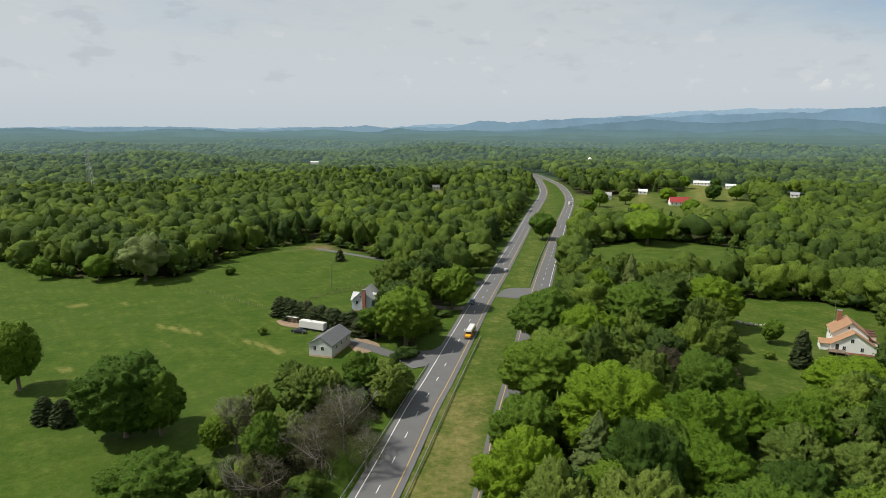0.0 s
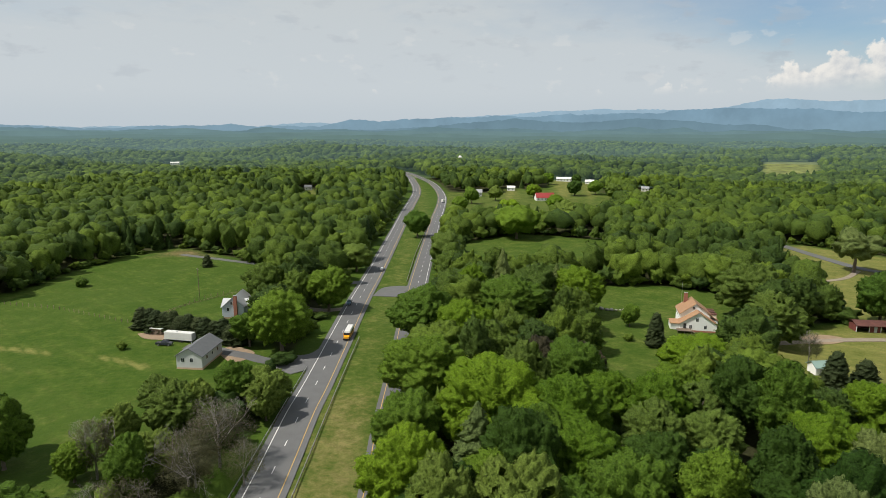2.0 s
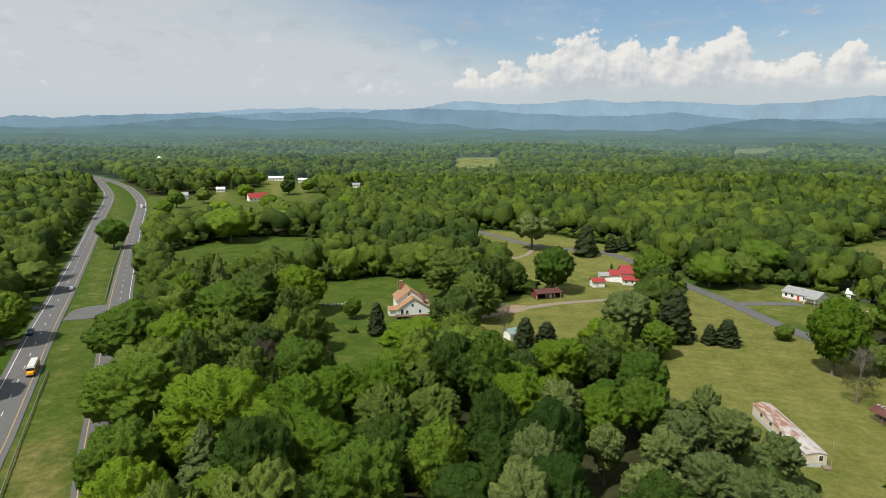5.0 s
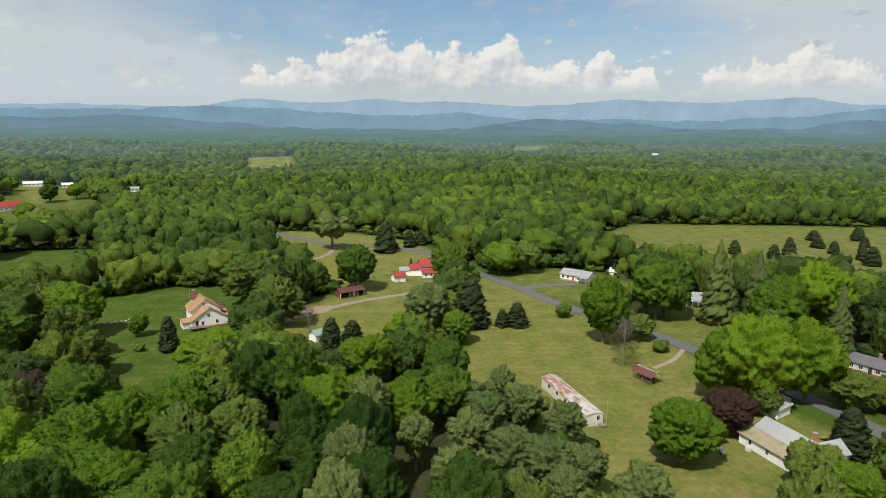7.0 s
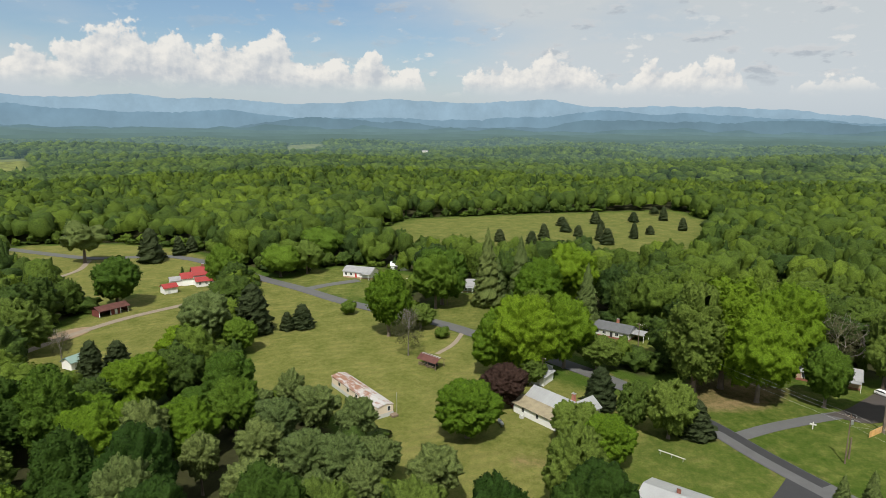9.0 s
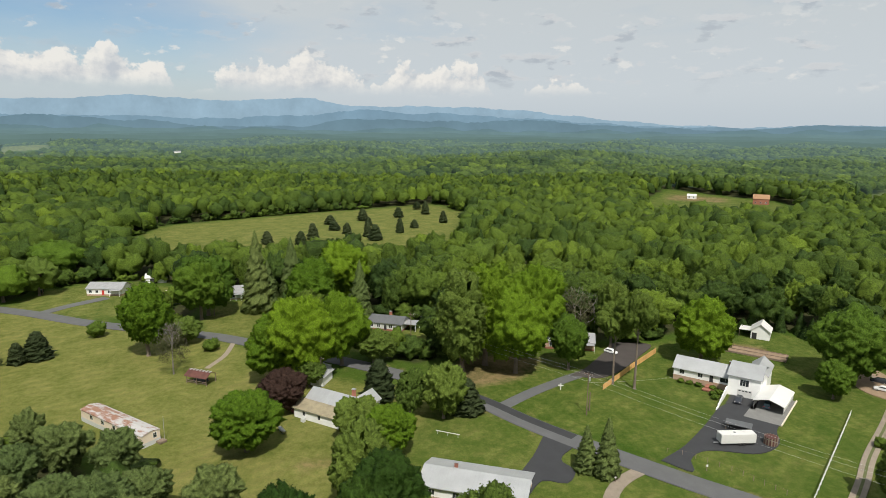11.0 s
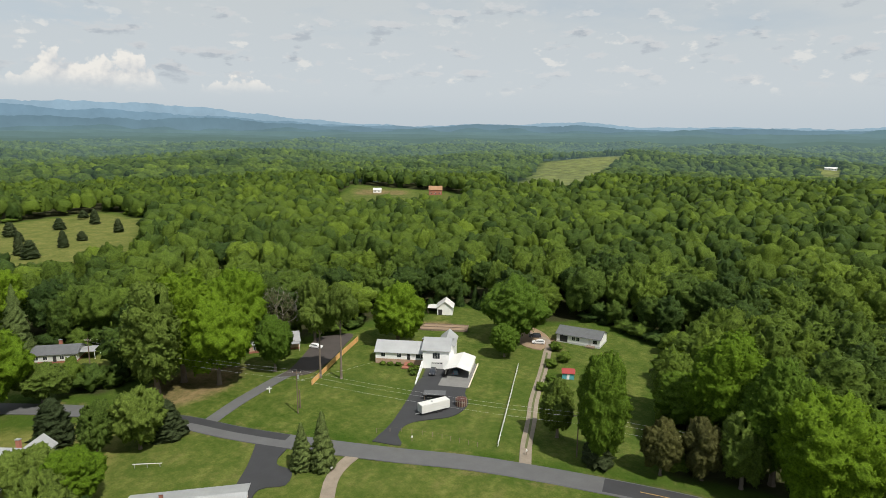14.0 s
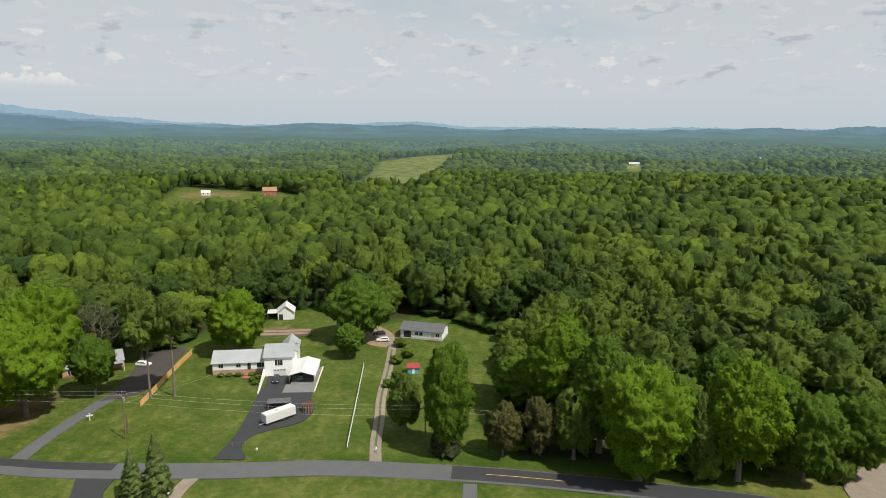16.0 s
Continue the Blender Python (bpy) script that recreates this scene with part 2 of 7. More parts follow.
def streaked(name, pale, rusty):
    """Old sheet metal: pale zinc with rust creeping along in streaks."""
    m, t = material(name)
    p = node(t, "ShaderNodeMapping", in_Vector=node(t, "ShaderNodeTexCoord").outputs["Object"], in_Scale=(1.0, 0.35, 1.0)).outputs[0]
    worn = step(t, calc(t, "ADD", calc(t, "MULTIPLY", speckle(t, p, 0.9, 5, 0.7), 0.65), calc(t, "MULTIPLY", speckle(t, p, 0.16, 2), 0.35)), 0.48, 0.60)
    b = node(t, "ShaderNodeBsdfPrincipled", in_Base_Color=blend(t, "MIX", worn, rgb(*pale), rgb(*rusty)), in_Roughness=0.65)
    finish(t, b.outputs[0])
    return m


STREAKED = streaked("rust_streaked_roof", (0.42, 0.41, 0.40), (0.24, 0.12, 0.075))
LEAF = {
    "oak": foliage("oak_leaves", (0.069, 0.131, 0.010), (0.142, 0.227, 0.012)),
    "maple": foliage("maple_leaves", (0.050, 0.100, 0.013), (0.116, 0.188, 0.017)),
    "ash": foliage("ash_leaves", (0.076, 0.121, 0.022), (0.128, 0.178, 0.031)),
    "willow": foliage("willow_leaves", (0.115, 0.160, 0.050), (0.150, 0.190, 0.068)),
    "pine": foliage("pine_needles", (0.090, 0.132, 0.042), (0.150, 0.190, 0.055)),
    "cedar": foliage("cedar_needles", (0.036, 0.054, 0.021), (0.066, 0.084, 0.034)),
    "plum": foliage("plum_leaves", (0.036, 0.022, 0.018), (0.055, 0.032, 0.024)),
    "bud": foliage("budding_twigs", (0.090, 0.082, 0.055), (0.105, 0.112, 0.050)),
    "elm": foliage("elm_leaves", (0.022, 0.052, 0.008), (0.045, 0.085, 0.012)),
    "gold": foliage("golden_oak_leaves", (0.092, 0.160, 0.010), (0.125, 0.196, 0.012)),
    "russet": foliage("russet_young_leaves", (0.074, 0.076, 0.026), (0.098, 0.100, 0.030)),
    "brown": foliage("bronze_young_leaves", (0.050, 0.046, 0.026), (0.066, 0.056, 0.030)),
    "shrub": foliage("shrub_leaves", (0.058, 0.103, 0.014), (0.103, 0.152, 0.022)),
}
WOOD_TONES = (0.032, 0.062, 0.016), (0.128, 0.188, 0.022)
WOODS = foliage("woodland_leaves", *WOOD_TONES, attribute="tone", grain=1.4)


# woodland leaves with a fixed share of painted haze glow
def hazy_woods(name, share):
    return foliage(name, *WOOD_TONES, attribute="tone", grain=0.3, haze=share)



def ground_material():
    m, t = material("turf")
    p = where(t)
    big, mid, small, fine = speckle(t, p, 0.022, 4), speckle(t, p, 0.11, 5, 0.6), speckle(t, p, 0.55, 5, 0.65), speckle(t, p, 2.6, 6, 0.7)
    def zone(name, ragged=0.6):
        a = node(t, "ShaderNodeAttribute", attribute=name).outputs["Fac"]
        mix = calc(t, "ADD", calc(t, "MULTIPLY", calc(t, "SUBTRACT", mid, 0.5), ragged), calc(t, "MULTIPLY", calc(t, "SUBTRACT", small, 0.5), ragged))
        return step(t, calc(t, "ADD", a, mix), 0.05, 0.95)
    tuft = calc(t, "ADD", calc(t, "MULTIPLY", mid, 0.6), calc(t, "MULTIPLY", small, 0.4))
    tuft = step(t, tuft, 0.30, 0.70)
    green = blend(t, "MIX", tuft, rgb(0.030, 0.064, 0.006), rgb(0.060, 0.096, 0.012))
    green = blend(t, "MIX", step(t, big, 0.42, 0.62, 0.0, 0.6), green, rgb(0.050, 0.084, 0.012))
    dry = blend(t, "MIX", tuft, rgb(0.110, 0.124, 0.026), rgb(0.180, 0.172, 0.054))
    soil = blend(t, "MIX", tuft, rgb(0.13, 0.085, 0.045), rgb(0.25, 0.175, 0.095))
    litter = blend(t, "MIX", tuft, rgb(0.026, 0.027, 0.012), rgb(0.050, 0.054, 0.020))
    c = blend(t, "MIX", zone("dry"), green, dry)
    # the passes of a mower, faint and broken
    across = node(t, "ShaderNodeSeparateXYZ", in_0=p).outputs
    line = calc(t, "SINE", calc(t, "ADD", calc(t, "ADD", calc(t, "MULTIPLY", across[0], 1.15), calc(t, "MULTIPLY", across[1], 0.85)), calc(t, "MULTIPLY", big, 14.0)))
    mown = calc(t, "MULTIPLY", line, step(t, mid, 0.42, 0.64, 0.0, 0.09))
    c = node(t, "ShaderNodeHueSaturation", in_Value=calc(t, "ADD", 1.0, mown), in_Color=c).outputs[0]
    c = blend(t, "MIX", zone("soil"), c, soil)
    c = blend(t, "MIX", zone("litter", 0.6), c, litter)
    c = node(t, "ShaderNodeHueSaturation", in_Value=calc(t, "ADD", calc(t, "MULTIPLY", fine, 1.0), 0.5), in_Color=c).outputs[0]
    b = node(t, "ShaderNodeBsdfPrincipled", in_Base_Color=c, in_Roughness=0.95)
    b.inputs["Specular IOR Level"].default_value = 0.1
    rough = calc(t, "ADD", calc(t, "MULTIPLY", small, 0.7), calc(t, "MULTIPLY", fine, 0.3))
    t.links.new(node(t, "ShaderNodeBump", in_Strength=0.9, in_Distance=0.5, in_Height=rough).outputs[0], b.inputs["Normal"])
    finish(t, b.outputs[0])
    return m


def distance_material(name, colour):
    """A far range with haze painted into its colour: a plain backdrop that glows."""
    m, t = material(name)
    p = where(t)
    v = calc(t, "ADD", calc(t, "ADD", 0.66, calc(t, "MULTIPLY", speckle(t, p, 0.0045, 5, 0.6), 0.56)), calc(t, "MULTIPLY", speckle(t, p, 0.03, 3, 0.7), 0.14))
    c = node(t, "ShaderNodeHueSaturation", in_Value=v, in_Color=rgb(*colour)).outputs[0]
    # painted haze: a paler blue mixed in towards the foot
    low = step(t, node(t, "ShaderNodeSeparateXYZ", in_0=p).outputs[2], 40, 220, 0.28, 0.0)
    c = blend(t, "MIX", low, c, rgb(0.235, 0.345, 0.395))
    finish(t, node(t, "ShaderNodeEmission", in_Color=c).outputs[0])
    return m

# ---- plan of open land (metres; x and y from under the drone) ----
WEST_FIELD = [(-300, 380), (-246, 343), (-195, 309), (-135, 310), (-119, 367), (-109, 395), (-85, 416), (-49, 373), (-30, 345), (-30, 300), (-28, 262), (-22, 224), (-15, 188), (-28, 162), (-40, 140), (-48, 122), (-54, 100), (-60, 70), (-140, 40), (-330, 150)]
COTTAGE_LAWN = [(130, 272), (111, 240), (102, 213), (86, 174), (74, 134), (86, 134), (98, 152), (114, 160), (130, 172), (150, 194), (166, 215), (182, 246), (162, 266)]
SHED_FIELD = [(124, 136), (152, 190), (193, 198), (235, 204), (256, 206), (262, 186), (240, 160), (208, 150), (172, 120), (140, 120)]
HAY_FIELD = [(212, 134), (258, 158), (276, 168), (254, 120), (236, 90), (224, 58), (206, 36), (196, 20), (184, 18), (172, -24), (150, -12), (118, -2), (106, 14), (96, 26), (114, 40), (133, 50), (143, 70), (146, 86), (152, 100), (178, 114)]
NORTH_PASTURE = [(208, 204), (262, 206), (282, 190), (318, 232), (330, 262), (332, 300), (312, 352), (285, 348), (262, 300), (226, 244)]
EAST_YARD = [(262, 154), (300, 152), (316, 130), (302, 95), (285, 84), (262, 92), (252, 106)]
PINE_YARD = [(226, 66), (270, 70), (278, 58), (262, 44), (236, 36), (220, 44)]
RANCH_YARD = [(240, 10), (236, -14), (224, -22), (204, -16), (206, 12), (222, 20)]
SOUTH_YARD = [(166, -22), (186, -12), (203, -34), (207, -62), (205, -95), (214, -122), (210, -152), (190, -158), (175, -160), (165, -180), (132, -178), (112, -152), (96, -125), (80, -106), (102, -88), (135, -56)]
ROAD_LAWN = [(165, -20), (150, -34), (137, -46), (119, -63), (98, -81), (60, -108), (30, -124), (0, -134), (-10, -95), (50, -60), (92, -30), (110, -5), (130, 6), (150, -10)]
ROAD_END = [(36, -130), (10, -142), (-20, -158), (0, -176), (14, -168), (30, -150)]
MILL_FIELD = [(94, 398), (74, 296), (98, 294), (150, 312), (190, 392), (142, 430)]
BARN_FIELD = [(150, 742), (112, 560), (112, 470), (170, 470), (250, 510), (345, 680), (317, 775), (207, 722)]
CEDAR_FIELD = [(330, 90), (420, 165), (500, 160), (575, 60), (655, -60), (560, -84), (470, -66), (345, -38), (335, -2), (360, 20), (335, 50)]
FAR_HAY = [(560, -440), (500, -512), (780, -860), (1000, -1190), (1080, -1190), (1060, -980)]
FAR_YARD = [(520, -240), (468, -312), (500, -372), (640, -436), (770, -372), (650, -290)]
OPEN = [WEST_FIELD, COTTAGE_LAWN, SHED_FIELD, HAY_FIELD, NORTH_PASTURE, EAST_YARD, PINE_YARD, RANCH_YARD, SOUTH_YARD, ROAD_LAWN, ROAD_END, MILL_FIELD, BARN_FIELD, CEDAR_FIELD, FAR_HAY, FAR_YARD]

# centre lines
HIGHWAY_WEST = [(-24, 70), (-14.2, 117.5), (-10.5, 136.5), (-6.0, 161), (-2.0, 178.8), (6.5, 220), (17, 271), (30, 329), (51, 427), (79, 560), (117, 736), (131, 852), (133, 930), (120, 1010)]
HIGHWAY_EAST = [(0, 70), (11, 118), (17, 150), (26.5, 195), (36.8, 246), (49.3, 304), (64, 368), (93, 493), (136.5, 680), (152, 812), (147, 900), (138, 975), (122, 1040)]
LANE_LINE = [(299, 360), (292, 314), (290, 282), (300, 262), (307, 246), (303, 225), (288, 190), (274, 166), (261, 138), (247, 112), (237, 88), (228, 63), (220, 48), (204, 22), (186, -4), (165, -26), (149, -38), (136, -49), (119, -65), (103, -81), (79, -99.5), (60, -112), (35, -127), (10, -140), (-30, -162), (-80, -190)]


def smooth_line(points, gap=3.0):
    """A soft line through the points, cut into pieces of about that length."""
    p = [Vector((*q, 0.0)) for q in points]
    p = [p[0] * 2 - p[1], *p, p[-1] * 2 - p[-2]]
    made = []
    for a, b, c, d in zip(p, p[1:], p[2:], p[3:]):
        n = max(1, int((c - b).length / gap))
        for i in range(n):
            s = i / n
            made.append(0.5 * (2 * b + (c - a) * s + (2 * a - 5 * b + 4 * c - d) * s * s + (3 * b - a - 3 * c + d) * s ** 3))
    return made + [p[-2]]


def edge_distance(xy, poly):
    """For many places: how far inside the outline they lie (outside: minus)."""
    x, y = xy[:, 0], xy[:, 1]
    best, inside = np.full(len(x), 1e9), np.zeros(len(x), bool)
    for (ax, ay), (bx, by) in zip(poly, poly[1:] + poly[:1]):
        dx, dy = bx - ax, by - ay
        s = np.clip(((x - ax) * dx + (y - ay) * dy) / (dx * dx + dy * dy), 0, 1)
        best = np.minimum(best, np.hypot(x - ax - s * dx, y - ay - s * dy))
        if ay != by:
            inside ^= ((ay > y) != (by > y)) & (x < (bx - ax) * (y - ay) / (by - ay) + ax)
    return np.where(inside, best, -best)


def line_distance(xy, line):
    best = np.full(len(xy), 1e9)
    for a, b in zip(line, line[1:]):
        dx, dy = b[0] - a[0], b[1] - a[1]
        s = np.clip(((xy[:, 0] - a[0]) * dx + (xy[:, 1] - a[1]) * dy) / (dx * dx + dy * dy), 0, 1)
        best = np.minimum(best, np.hypot(xy[:, 0] - a[0] - s * dx, xy[:, 1] - a[1] - s * dy))
    return best


def openness(xy):
    """How far a place lies inside open land; below zero it is woodland."""
    d = np.full(len(xy), -1e9)
    for poly in OPEN:
        d = np.maximum(d, edge_distance(xy, poly))
    d = np.maximum(d, 9.0 - line_distance(xy, HIGHWAY_WEST))
    d = np.maximum(d, 6.0 - line_distance(xy, HIGHWAY_EAST))
    mid = [((a[0] + b[0]) / 2, (a[1] + b[1]) / 2) for a, b in zip(HIGHWAY_WEST, HIGHWAY_EAST)]
    d = np.maximum(d, np.where(xy[:, 1] < 900, 13.0 - line_distance(xy, mid), -1e9))
    return np.maximum(d, 5.5 - line_distance(xy, LANE_LINE))


def waves(x, y, size, seed=0.0):
    """Smooth made-up relief, about -1 to 1."""
    a, b = x / size + seed, y / size - seed * 0.7
    return (np.sin(a * 1.9 + 1.3 * np.sin(b * 1.1)) + np.sin(b * 2.3 + 1.7 * np.sin(a * 0.9 + 1)) + 0.6 * np.sin(a * 4.1 + b * 3.3)) / 2.6


def hills(x, y):
    """Far land rises and falls; flat near by."""
    r = np.hypot(x, y)
    return np.clip((r - 420) / 900, 0, 1) * (11 + r / 200) * waves(x, y, 300.0, 0.4)


def mesh_of(name, verts, faces, mat, smooth=False):
    me = bpy.data.meshes.new(name)
    me.from_pydata([tuple(v) for v in verts] if not isinstance(verts, np.ndarray) else verts.tolist(), [], faces if isinstance(faces, list) else faces.tolist())
    me.materials.append(mat)
    if smooth:
        me.polygons.foreach_set("use_smooth", np.ones(len(me.polygons), bool))
    me.update()
    return me


def add_values(me, name, values):
    me.attributes.new(name, "FLOAT", "POINT").data.foreach_set("value", np.asarray(values, np.float32))


def seen_at(heading, dip):
    """The place on the ground that lies at that heading and that many degrees below the horizon."""
    r = 74 / math.tan(radians(dip))
    for _ in range(12):
        x, y = r * math.sin(radians(heading)), r * math.cos(radians(heading))
        r += 0.6 * ((EYE - float(hills(np.array([x]), np.array([y]))[0])) / math.tan(radians(dip)) - r)
    return r


def spoke(heading, r, aside=0.0):
    a = radians(heading)
    return (r * math.sin(a) + aside * math.cos(a), r * math.cos(a) - aside * math.sin(a))


FARMS = [(-11.5, 2.9, 24), (-4.8, 3.95, 30), (-0.7, 5.3, 10), (22.2, 4.5, 30), (24.4, 4.7, 15), (29.1, 5.2, 11), (17.5, 5.4, 12), (51.2, 1.7, 24), (73.5, 2.05, 20), (155.0, 2.8, 26), (164.8, 2.1, 34)]
CLEARED = []
for heading, dip, w in FARMS:
    r = seen_at(heading, dip)
    CLEARED.append([spoke(heading, 0.81 * r, -w / 4), spoke(heading, 0.81 * r, w / 3), spoke(heading, r + 14, w / 2 + 8), spoke(heading, r + 14, -w / 2 - 6)])
for h0, h1, near_dip, far_dip in ((37.7, 42.0, 3.15, 2.4), (156.0, 159.0, 1.35, 1.0), (43.0, 46.0, 1.25, 0.9), (61.0, 64.5, 1.6, 1.25)):
    r0, r1 = 0.76 * seen_at(h0, near_dip), min(2900.0, seen_at(h1, far_dip))
    CLEARED.append([spoke(h0, r0), spoke(h1, r0 * 1.05), spoke(h1, r1), spoke(h0 + 0.6, r1 * 0.93)])
OPEN += CLEARED


# ---- ground ----
def build_ground():
    az = np.radians(np.concatenate([np.arange(-40, 178, 0.5), np.arange(178, 320, 4.0)]))
    rings = 45 * 1.0215 ** np.arange(0, 222)
    r, a = np.meshgrid(rings, az, indexing="ij")
    x, y = (r * np.sin(a)).ravel(), (r * np.cos(a)).ravel()
    xy = np.stack([x, y], 1)
    z = hills(x, y) + 0.12 * waves(x, y, 9.0) - 0.1 - 30 * (np.hypot(x, y) > 3120)
    nr, na = r.shape
    i = np.arange(nr - 1)[:, None] * na
    j = np.arange(na)[None, :]
    k = (j + 1) % na
    quads = np.stack([i + j, i + na + j, i + na + k, i + k], -1).reshape(-1, 4)[:, ::-1]
    verts = np.vstack([np.stack([x, y, z], 1), [[0, 0, 0]]])
    faces = quads.tolist() + [[int(b), int(a_), nr * na] for a_, b in zip(range(na), list(range(1, na)) + [0])]
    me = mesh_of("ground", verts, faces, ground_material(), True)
    # beyond 900 m the turf gives way to bands with painted haze glow
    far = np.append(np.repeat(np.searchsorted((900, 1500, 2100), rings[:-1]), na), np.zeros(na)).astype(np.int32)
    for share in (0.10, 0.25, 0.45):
        me.materials.append(foliage("haze_painted_ground", (0.050, 0.088, 0.016), (0.250, 0.255, 0.070), attribute="dry", grain=0.05, haze=share))
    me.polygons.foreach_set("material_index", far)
    soft = lambda poly, w=6.0: np.clip(edge_distance(xy, poly) / w + 0.5, 0, 1)
    hay = np.maximum.reduce([soft(HAY_FIELD) * 0.74, soft(SHED_FIELD) * 0.75, soft(NORTH_PASTURE) * 0.8, soft(EAST_YARD) * 0.55, soft(PINE_YARD) * 0.6, soft(RANCH_YARD) * 0.6, soft(CEDAR_FIELD, 20) * 0.62, soft(FAR_HAY, 25) * 0.55, soft(BARN_FIELD, 15) * 0.35, soft(SOUTH_YARD) * 0.34, soft(ROAD_LAWN) * 0.40, soft(FAR_YARD, 12) * 0.4, soft(ROAD_END) * 0.7, soft(WEST_FIELD) * 0.14, soft(COTTAGE_LAWN) * 0.22, soft(MILL_FIELD) * 0.2, *(soft(c, 16) * 0.7 for c in CLEARED)])
    mid = [((p[0] + q[0]) / 2, (p[1] + q[1]) / 2) for p, q in zip(HIGHWAY_WEST, HIGHWAY_EAST)]
    verge = np.clip(1.3 - line_distance(xy, mid) / 10, 0, 1)
    hay = np.maximum(hay, verge * np.where(y < 175, 0.5, 0.3))
    bare = [(172, -28), (186, -17), (198, -34), (196, -58), (184, -50), (176, -42)]
    bare_far = [(-84, 412), (-70, 404), (-58, 380), (-78, 390), (-100, 392)]
    worn = [(134.2, 18.5), (136.2, 11.2), (132.4, 9.5), (130.3, 17.2)]
    worn_too = [(145.6, 3.0), (146.6, -3.3), (142.5, -3.3), (141.2, 2.2)]
    pens = [(190, -130), (198, -118), (204, -126), (196, -138)]
    yard = [(156, -140), (168, -148), (160, -158), (150, -150)]
    soil = np.maximum.reduce([soft(bare, 5) * 0.6, soft(bare_far, 12) * 0.6, soft(pens, 4) * 0.7, soft(worn, 4) * 0.55, soft(worn_too, 4) * 0.5, soft(yard, 5) * 0.8])
    tilled = [spoke(115.5, 735), spoke(120.5, 740), spoke(120.5, 790), spoke(116.0, 800)]
    soil = np.maximum(soil, soft(tilled, 14) * 0.6)
    soil = np.maximum(soil, verge * np.where(y < 170, 0.30, 0.1))
    soil = np.maximum(soil, np.clip(1 - (np.abs(line_distance(xy, LANE_LINE) - 3.6) / 1.5), 0, 1) * 0.4)
    for swath in ([(-165, 260), (-138, 266)], [(-110, 234), (-101, 229), (-91, 224)], [(-100, 213), (-96, 212)], [(-74, 218), (-64, 212), (-56, 205)], [(-120, 188), (-115, 187)]):  # windrows of cut hay
        hay = np.maximum(hay, np.clip(1.5 - line_distance(xy, swath) / 1.2, 0, 1))
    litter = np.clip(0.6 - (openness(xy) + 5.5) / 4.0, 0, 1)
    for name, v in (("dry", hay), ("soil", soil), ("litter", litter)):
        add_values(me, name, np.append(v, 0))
    return tagged(new("ground", me), "rolling spring-green farmland, turf with dry patches", "ground", kind="structure")


ground = build_ground()


# ---- roads ----
def ribbon(name, line, half, z, mat, parent=None, label="", category="road", shift=0.0, start=0.0, end=1e9):
    """A strip along a line of places, between two lengths along it; with a thin edge."""
    run, keep = 0.0, []
    for a, b in zip(line, line[1:] + line[-1:]):
        if start <= run <= end:
            keep.append(a)
        run += (b - a).length
    verts, faces = [], []
    for i, p in enumerate(keep):
        d = (keep[min(i + 1, len(keep) - 1)] - keep[max(i - 1, 0)]).normalized()
        side = Vector((d.y, -d.x, 0))
        rise = float(hills(np.array([p.x]), np.array([p.y]))[0])
        for s, down in ((-half - 0.05, 0.15), (-half, 0), (half, 0), (half + 0.05, 0.15)):
            q = p + side * (shift + s)
            verts.append((q.x, q.y, z + rise - down))
        if i:
            o = 4 * i
            faces += [(o - 4, o - 3, o + 1, o), (o - 3, o - 2, o + 2, o + 1), (o - 2, o - 1, o + 3, o + 2)]
    ob = new(name, mesh_of(name, verts, faces, mat))
    if parent:
        ob.parent = parent
    else:
        tagged(ob, label, category, kind="structure")
    return ob


def points_along(line, gap, start=0.0, end=1e9):
    """Places and directions at even steps along a line."""
    run, want, made = 0.0, start, []
    for a, b in zip(line, line[1:]):
        n = (b - a).length
        while want <= run + n and want <= end:
            made.append((a + (b - a) * ((want - run) / n), (b - a).normalized()))
            want += gap
        run += n
    return made


west, east, lane = smooth_line(HIGHWAY_WEST, 4), smooth_line(HIGHWAY_EAST, 4), smooth_line(LANE_LINE, 2.5)
road_west = ribbon("road_west", west, 5.2, 0.10, ASPHALT, label="two-lane grey asphalt carriageway of a divided highway")
road_east = ribbon("road_east", east, 4.9, 0.10, ASPHALT, label="two-lane grey asphalt carriageway beyond the grassy median")
road_lane = ribbon("road_lane", lane, 3.2, 0.09, LANE, label="narrow grey asphalt country lane without lines")
for road, line in ((road_west, west), (road_east, east)):
    ribbon("edge_line", line, 0.10, 0.115, PAINT_WHITE, road, shift=-3.65 if road is road_west else 3.65)
    ribbon("yellow_line", line, 0.10, 0.115, PAINT_YELLOW, road, shift=3.65 if road is road_west else -3.65)
dash_mesh = mesh_of("dash", [(-0.1, -1.5, 0), (0.1, -1.5, 0), (0.1, 1.5, 0), (-0.1, 1.5, 0), (-0.1, -1.5, -0.02), (0.1, -1.5, -0.02), (0.1, 1.5, -0.02), (-0.1, 1.5, -0.02)], [(0, 1, 2, 3), (4, 5, 1, 0), (5, 6, 2, 1), (6, 7, 3, 2), (7, 4, 0, 3)], PAINT_WHITE)
for road, line in ((road_west, west), (road_east, east)):
    for p, d in points_along(line, 12.19, 3.0, 930):
        o = new("dash", dash_mesh)
        o.parent = road
        o.matrix_basis = Matrix.Translation((p.x, p.y, 0.117 + float(hills(np.array([p.x]), np.array([p.y]))[0]))) @ Matrix.Rotation(math.atan2(-d.x, d.y), 4, "Z")


